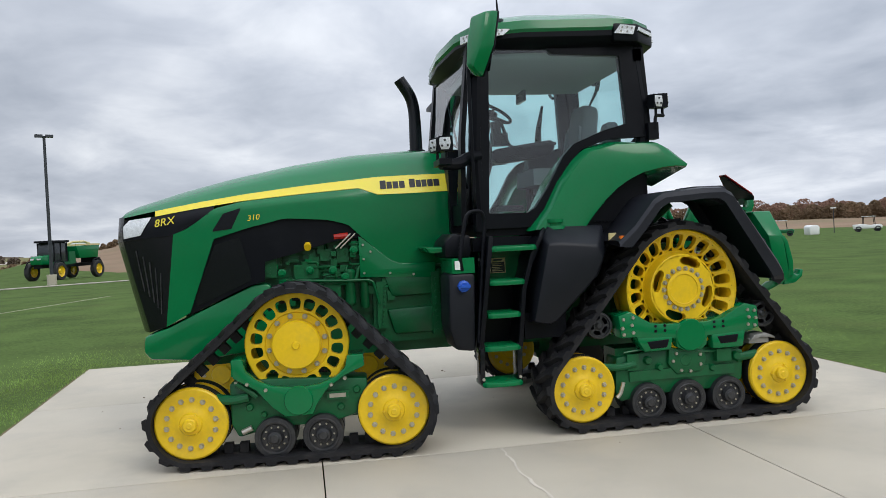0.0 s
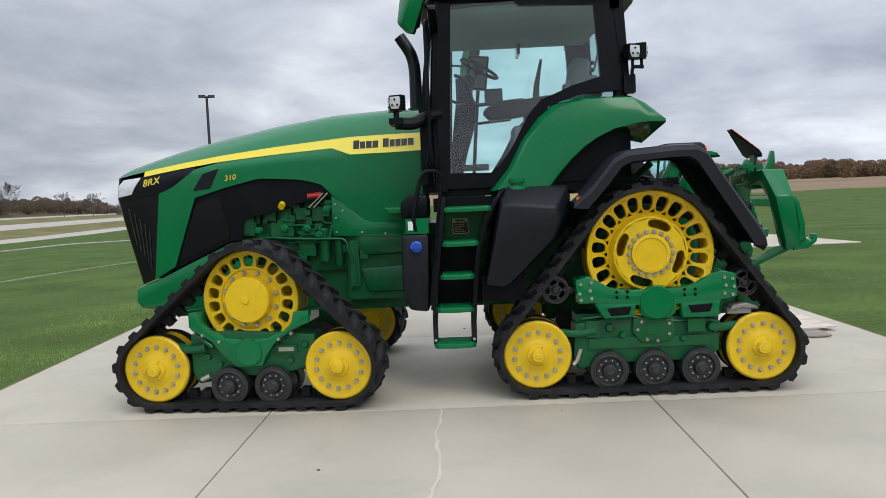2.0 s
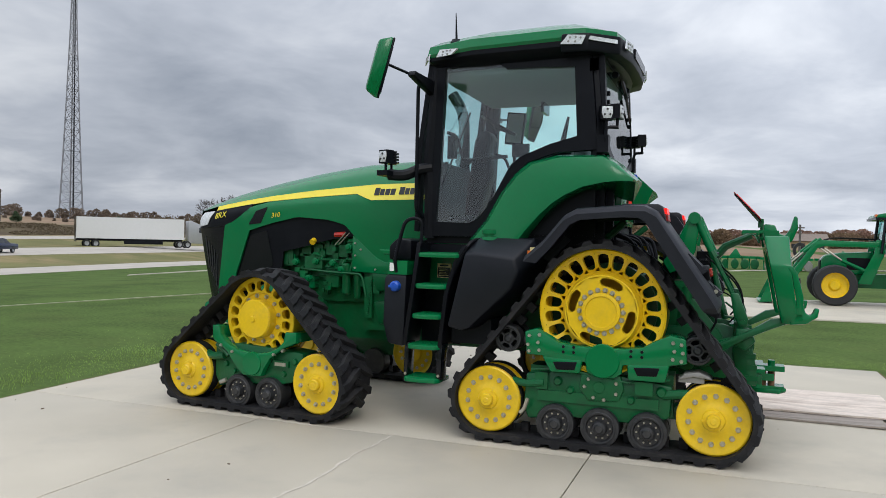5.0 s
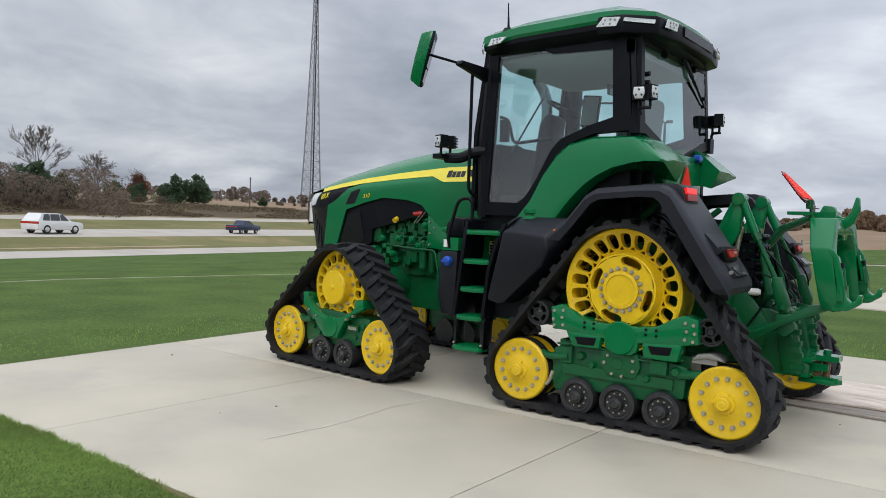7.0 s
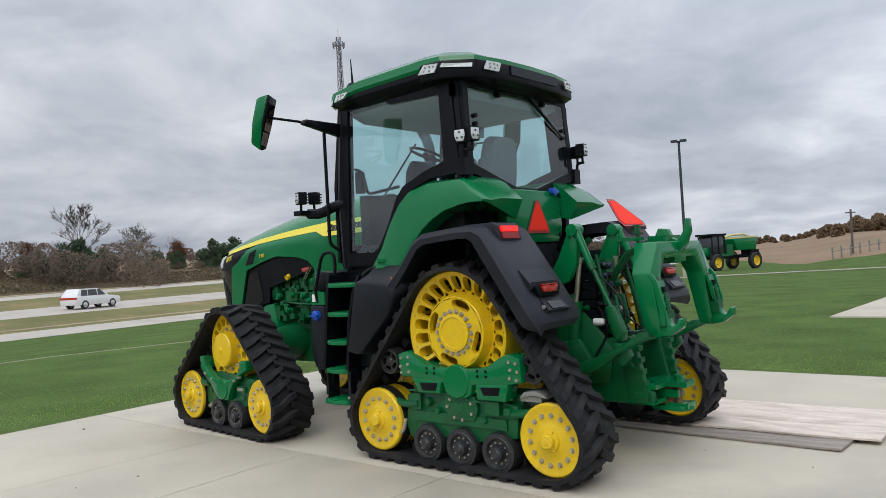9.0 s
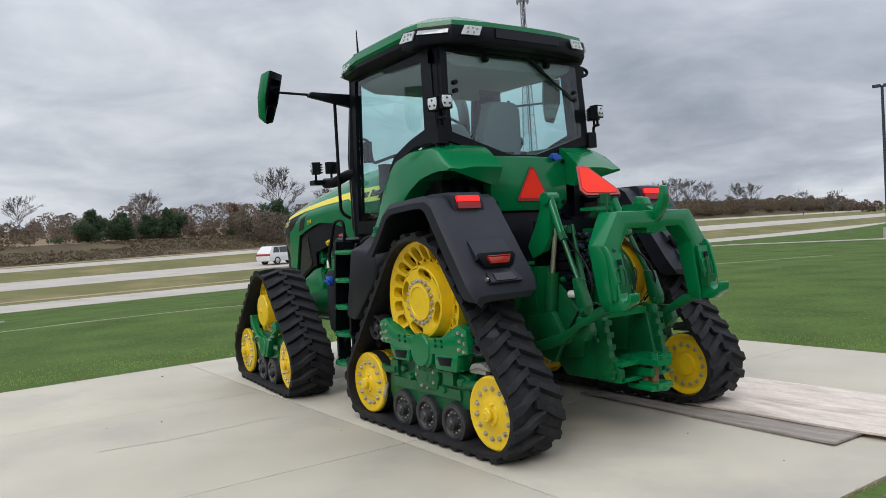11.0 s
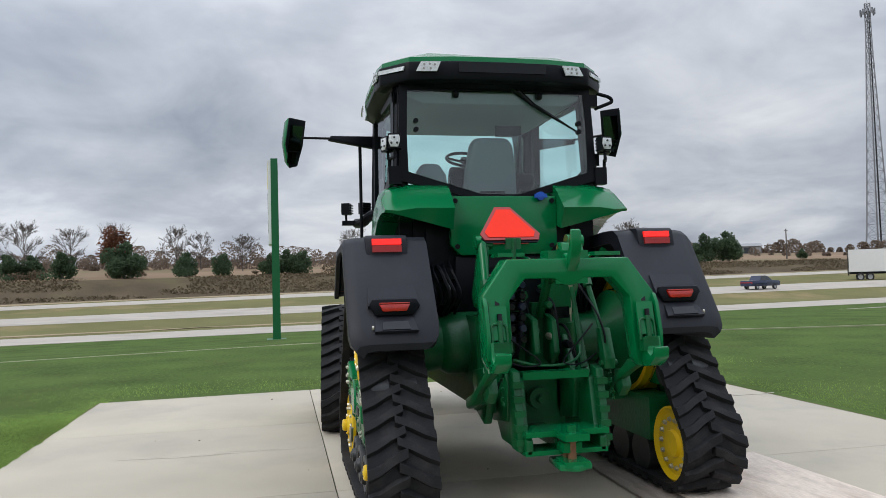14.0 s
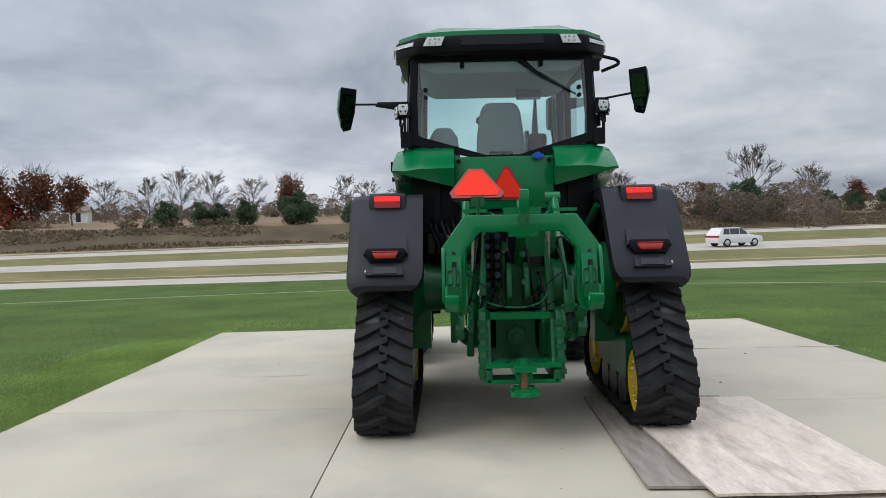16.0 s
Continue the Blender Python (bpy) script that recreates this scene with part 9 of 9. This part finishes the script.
# small utility carts and a white tank far across the grass
for name, x, y, label in (("utility_cart", 50.0, 70.0, "dark utility cart on the far grass"), ("utility_cart", 62.5, 71.5, "small utility cart with a pale cab on the far grass")):
    root = empty(name, Matrix.Translation((x, y, on_ground(x, y))) @ Matrix.Rotation(-0.6, 4, "Z"), label, "utility cart", "carts across the grass")
    bm = bmesh.new()
    prism(bm, [(-1.5, 0.35), (-1.5, 0.85), (-0.4, 0.9), (0.3, 0.75), (1.3, 0.85), (1.5, 0.6), (1.4, 0.35)], -0.7, 0.7, 0.06)
    part("body", bm, SIGNGREEN if x < 55 else WHITE, root)
    bm = bmesh.new()
    for a in (-0.5, 0.75):
        for b in (-0.62, 0.62):
            tube(bm, [(a, b, 0.8), (a * 0.85, b, 1.75)], 0.035, 6)
    part("cage", bm, BLACK, root)
    bm = bmesh.new()
    box(bm, -0.6, 0.8, -0.7, 0.7, 1.75, 1.82, 0.02)
    part("canopy", bm, WHITE, root)
    for a in (-1.0, 1.0):
        for b in (-0.62, 0.62):
            wheel(root, a, b, 0.33, 0.25, BLACK)
bm = bmesh.new()
prism(bm, [(-0.6, 0.0), (-0.65, 0.9), (-0.4, 1.1), (0.4, 1.1), (0.65, 0.9), (0.6, 0.0)], -0.55, 0.55, 0.08)
ob = part("plastic_tank", bm, WHITE, None, m=Matrix.Translation((54.0, 70.0, on_ground(54.0, 70.0))))
tagged(ob, "cream plastic tank on the far grass", "tank")
for x, y in ((60.0, 74.0), (68.0, 72.0)):
    post = empty("lawn_lamp", Matrix.Translation((x, y, on_ground(x, y))), "small dark lamp post on the far grass", "lamp post", "lawn lamps")
    bm = bmesh.new()
    tube(bm, [(0, 0, 0), (0, 0, 3.0)], 0.05, 8)
    part("post", bm, POLEPAINT, post)
    bm = bmesh.new()
    box(bm, -0.3, 0.3, -0.12, 0.12, 2.95, 3.12, 0.04)
    part("head", bm, WHITE, post)

# roadside board
bx, by = -48.0, 58.4
board = empty("notice_board", Matrix.Translation((bx, by, on_ground(bx, by))) @ Matrix.Rotation(radians(35), 4, "Z"), "small white notice board on two legs by the road", "sign")
bm = bmesh.new()
box(bm, -0.42, 0.42, -0.03, 0.03, 0.6, 1.3, 0.02)
part("board", bm, WHITE, board)
for k in range(3):
    bm = bmesh.new()
    box(bm, -0.32, 0.32, -0.036, -0.03, 0.75 + 0.16 * k, 0.81 + 0.16 * k)
    part("text_bar", bm, METALGREY, board)
for x in (-0.34, 0.34):
    bm = bmesh.new()
    box(bm, x - 0.04, x + 0.04, -0.03, 0.03, -0.1, 0.61, 0.01)
    part("leg", bm, WHITE, board)


def barn(name, m, length, wide, wall, roof_h, wall_mat, roof_mat, label, doors):
    root = empty(name, m, label, "building")
    bm = bmesh.new()
    prism(bm, [(-wide / 2, -1), (-wide / 2, wall), (0, wall + roof_h), (wide / 2, wall), (wide / 2, -1)], -length / 2, length / 2, 0.0, plane="YZ", m=None)
    part("wall", bm, wall_mat, root)
    bm = bmesh.new()
    for s in (-1, 1):
        v = [(-length / 2 - 0.4, s * (wide / 2 + 0.4), wall - 0.1), (length / 2 + 0.4, s * (wide / 2 + 0.4), wall - 0.1), (length / 2 + 0.4, 0, wall + roof_h + 0.15), (-length / 2 - 0.4, 0, wall + roof_h + 0.15)]
        panel_on(bm, v[::s], 0.15)
    part("roof", bm, roof_mat, root)
    for x, w, z0, z1 in doors:
        for s in (-1, 1):
            bm = bmesh.new()
            box(bm, x - w / 2, x + w / 2, s * wide / 2 - 0.05, s * wide / 2 + 0.05, z0, z1, 0.02)
            part("door" if z0 <= 0 else "window", bm, FARGLASS, root)
    return root


hx, hy = from_eye(56.2, 305, (4.0, -4.0))
barn("metal_barn", Matrix.Translation((hx, hy, on_ground(hx, hy) - 0.1)) @ Matrix.Rotation(radians(60), 4, "Z"), 17, 9, 2.8, 0.9, METALGREY, METALGREY, "long low pale grey metal barn on the rise", [(-4, 3, 0, 2.2), (4, 3, 0, 2.2)])
hx, hy = from_eye(-3.7, 206, (1.3, -7.0))
house = barn("tan_house", Matrix.Translation((hx, hy, on_ground(hx, hy) - 0.5)) @ Matrix.Rotation(radians(4), 4, "Z"), 14, 8, 2.8, 1.6, TAN, SHINGLE, "tan house with a brown roof beyond the field", [(-0.5, 1.1, 0.9, 2.0), (1.4, 1.0, 0, 2.1), (3.4, 1.2, 0.9, 2.0), (5.6, 1.2, 0.9, 2.0)])
bm = bmesh.new()
prism(bm, [(-6.9, -1), (-6.9, 2.75), (-4.2, 4.3), (-1.5, 2.75), (-1.5, -1)], -6.5, -3.0)
part("gable_wing", bm, TAN, house)
bm = bmesh.new()
for a, b in ((-7.3, -4.2), (-1.1, -4.2)):
    panel_on(bm, [(a, -6.9, 2.6), (b, -6.9, 4.42), (b, 0.0, 4.42), (a, 0.0, 2.6)][::1 if a > b else -1], 0.14)
part("roof", bm, SHINGLE, house)
bm = bmesh.new()
box(bm, -5.0, -3.4, -6.55, -6.45, 0.9, 2.1, 0.02)
part("window", bm, FARGLASS, house)
hx, hy = from_eye(116, 170, (6.6, -0.6))
barn("shed", Matrix.Translation((hx, hy, on_ground(hx, hy) + 0.2)) @ Matrix.Rotation(radians(100), 4, "Z"), 3.5, 3, 2.2, 0.9, WHITE, SHINGLE, "small pale shed at the wood's edge", [(0, 0.9, 0, 1.8)])
# rail gate and fence in the field
fence = empty("rail_fence", None, "pale grey rail fence in the dry field", "fence")
for k in range(8):
    x, y = from_eye(13.4 - 0.55 * k, 105 + k, (3.8, -5.6))
    bm = bmesh.new()
    box(bm, x - 0.08, x + 0.08, y - 0.08, y + 0.08, on_ground(x, y) - 0.3, on_ground(x, y) + 1.7, 0.01)
    part("post", bm, DULLSTEEL, fence)
    if k < 7:
        x2, y2 = from_eye(13.4 - 0.55 * (k + 1), 106 + k, (3.8, -5.6))
        for h in (1.2,):
            bm = bmesh.new()
            tube(bm, [(x, y, on_ground(x, y) + h), (x2, y2, on_ground(x2, y2) + h)], 0.05, 6)
            part("rail", bm, DULLSTEEL, fence)
# ---- cracks, stains and grass round the slab ----
PALECRACK = material("pale_crack_filler", (0.55, 0.5, 0.42), 0.9, vary=0.15, bump=0.2)


def crack(pts, wide, mat, label, seed):
    rnd_c = random.Random(seed)
    bm = bmesh.new()
    rows = []
    for a, b in zip(pts, pts[1:]):
        for k in range(10):
            x, y = a[0] + (b[0] - a[0]) * k / 10, a[1] + (b[1] - a[1]) * k / 10
            x, y = x + rnd_c.uniform(-0.012, 0.012), y + rnd_c.uniform(-0.012, 0.012)
            d = Vector((b[0] - a[0], b[1] - a[1])).normalized()
            w = wide * rnd_c.uniform(0.4, 1.2)
            rows.append((bm.verts.new((x - d.y * w, y + d.x * w, 0.003)), bm.verts.new((x + d.y * w, y - d.x * w, 0.003))))
    for p, q in zip(rows, rows[1:]):
        bm.faces.new((p[0], q[0], q[1], p[1]))
    ob = part("crack", bm, mat, slab)


crack([(-1.64, -1.4), (-1.67, -2.0), (-1.62, -2.7), (-1.7, -3.3)], 0.012, PALECRACK, "", 1)
crack([(-3.0, 2.2), (-2.96, 3.2), (-2.99, 4.6)], 0.018, PALECRACK, "", 3)
# small stones and leaves on the slab
PEBBLE = material("brown_debris", (0.12, 0.08, 0.05), 0.9, vary=0.4, bump=0.3)
rnd = random.Random(8)
bm = bmesh.new()
for k in range(26):
    x, y, s = rnd.uniform(-5.6, 2.6), rnd.uniform(-4.0, 4.5), rnd.uniform(0.004, 0.014)
    m = pose(x, y, 0.0, 0, 0, rnd.uniform(0, 360))
    box(bm, -s, s, -s * 0.7, s * 0.7, 0.0, s * 0.6, 0, m, 0.6)
tagged(part("debris", bm, PEBBLE, None), "scattered small stones and leaf bits on concrete", "debris", kind="stuff")

# bare soil where the turf meets the slab
SOIL = material("brown_soil_edge", (0.15, 0.115, 0.07), 0.95, vary=0.4, scale=3, fine=40, bump=0.6, gloss=0.1, spot=(0.085, 0.11, 0.035), spot_amount=0.8, spot_scale=4)
rnd = random.Random(15)
for (xa, ya), (xb, yb) in (((slab_x(0, SY[0]), SY[0]), (SX[3], SY[0])), ((SX[3], SY[0]), (SX[3], SY[3])), ((SX[3], SY[3]), (slab_x(0, SY[3]), SY[3])), ((slab_x(0, SY[3]), SY[3]), (slab_x(0, SY[0]), SY[0]))):
    bm = bmesh.new()
    d = Vector((xb - xa, yb - ya, 0))
    n = int(d.length / 0.06)
    d.normalize()
    out = Vector((d.y, -d.x, 0))
    rows = []
    for k in range(n + 1):
        p = Vector((xa, ya, 0)).lerp(Vector((xb, yb, 0)), k / n)
        w = 0.015 + 0.04 * abs(noise.noise(Vector((p.x * 1.3, p.y * 1.3, 5)))) + rnd.uniform(0, 0.015)
        rows.append([bm.verts.new(q) for q in (p - out * 0.003 + Vector((0, 0, -0.006)), p + out * w * 0.6 + Vector((0, 0, -0.002)), p + out * w + Vector((0, 0, -0.02)))])
    for p, q in zip(rows, rows[1:]):
        for k in range(2):
            bm.faces.new((p[k], q[k], q[k + 1], p[k + 1]))
    part("soil_edge", bm, SOIL, slab)

BLADE = leafy(material("grass_blades", (0.27, 0.385, 0.11), 0.85, vary=0.5, scale=0.6, fine=20, bump=0, islands=True, gloss=0.1, spot=(0.2, 0.21, 0.075), spot_amount=0.35, spot_scale=0.8), 0.55)
rs = np.random.RandomState(77)


def blades(count, x0, x1, y0, y1, hmin, hmax, width, seed, reach=0.55):
    """Loose blades over a rectangle of lawn, kept off the slab but leaning over its rim."""
    r = np.random.RandomState(seed)
    x, y = r.uniform(x0, x1, count), r.uniform(y0, y1, count)
    lip = 0.008 + 0.016 * (np.sin(x * 7.3) * np.sin(y * 5.1) + np.sin(x * 19 + y * 23) * 0.5)
    front = SX[0] - 0.063 * y
    inside = (x > front + lip) & (x < SX[3] - lip) & (y > SY[0] + lip) & (y < SY[3] - lip)
    away = np.hypot(np.maximum(0, np.maximum(front - x, x - SX[3])), np.maximum(0, np.maximum(SY[0] - y, y - SY[3])))
    keep = ~inside & (r.uniform(0, 1, count) < np.exp(-away / reach) * np.clip(np.minimum(x - x0, x1 - x) / 0.8, 0, 1))
    x, y = x[keep], y[keep]
    n = len(x)
    h = r.uniform(hmin, hmax, n) * (0.7 + 0.5 * np.sin(x * 1.7) * np.sin(y * 1.3) ** 2)
    h *= 1 + 0.7 * np.exp(-away[keep] / 0.1)
    a = r.uniform(0, math.tau, n)
    lean = r.uniform(0.2, 0.9, n) * h
    b = r.uniform(0, math.tau, n)
    base = np.stack([x, y, np.full(n, -0.025)], axis=1)
    side = np.stack([np.cos(a), np.sin(a), np.zeros(n)], axis=1) * (width * r.uniform(0.6, 1.3, n))[:, None]
    mid = base + np.stack([np.cos(b) * lean * 0.4, np.sin(b) * lean * 0.4, h * 0.65], axis=1)
    tip = base + np.stack([np.cos(b) * lean, np.sin(b) * lean, h], axis=1)
    return np.stack([base - side, base + side, mid + side * 0.6, mid - side * 0.6, tip], axis=1).reshape(-1, 3)


def grass(name, sets, label):
    v = np.concatenate(sets)
    n = len(v) // 5
    i = np.arange(n)[:, None] * 5
    tri = np.concatenate([i + np.array([[0, 1, 2]]), i + np.array([[0, 2, 3]]), i + np.array([[3, 2, 4]])], axis=1).reshape(-1, 3)
    me = bpy.data.meshes.new(name)
    me.vertices.add(len(v))
    me.vertices.foreach_set("co", v.astype(np.float32).ravel())
    me.loops.add(tri.size)
    me.loops.foreach_set("vertex_index", tri.astype(np.int32).ravel())
    me.polygons.add(len(tri))
    me.polygons.foreach_set("loop_start", np.arange(0, tri.size, 3, dtype=np.int32))
    me.update(calc_edges=True)
    me.materials.append(BLADE)
    tagged(part(name, me, None, None), label, "grass", kind="stuff")


grass("lawn_grass", [
    blades(150000, -7.5, 4.5, -7.6, -4.1, 0.025, 0.05, 0.0035, 1),
    blades(190000, -5.0, 0.6, -5.5, -4.1, 0.022, 0.042, 0.005, 11, 1.1),
    blades(170000, -9.6, -5.8, -6.5, 6.5, 0.025, 0.05, 0.004, 2),
    blades(90000, -7.5, 4.5, 4.6, 7.4, 0.025, 0.05, 0.004, 3),
    blades(60000, 2.65, 5.2, -5.5, 6.5, 0.025, 0.05, 0.004, 4),
], "mown green grass blades round the slab")
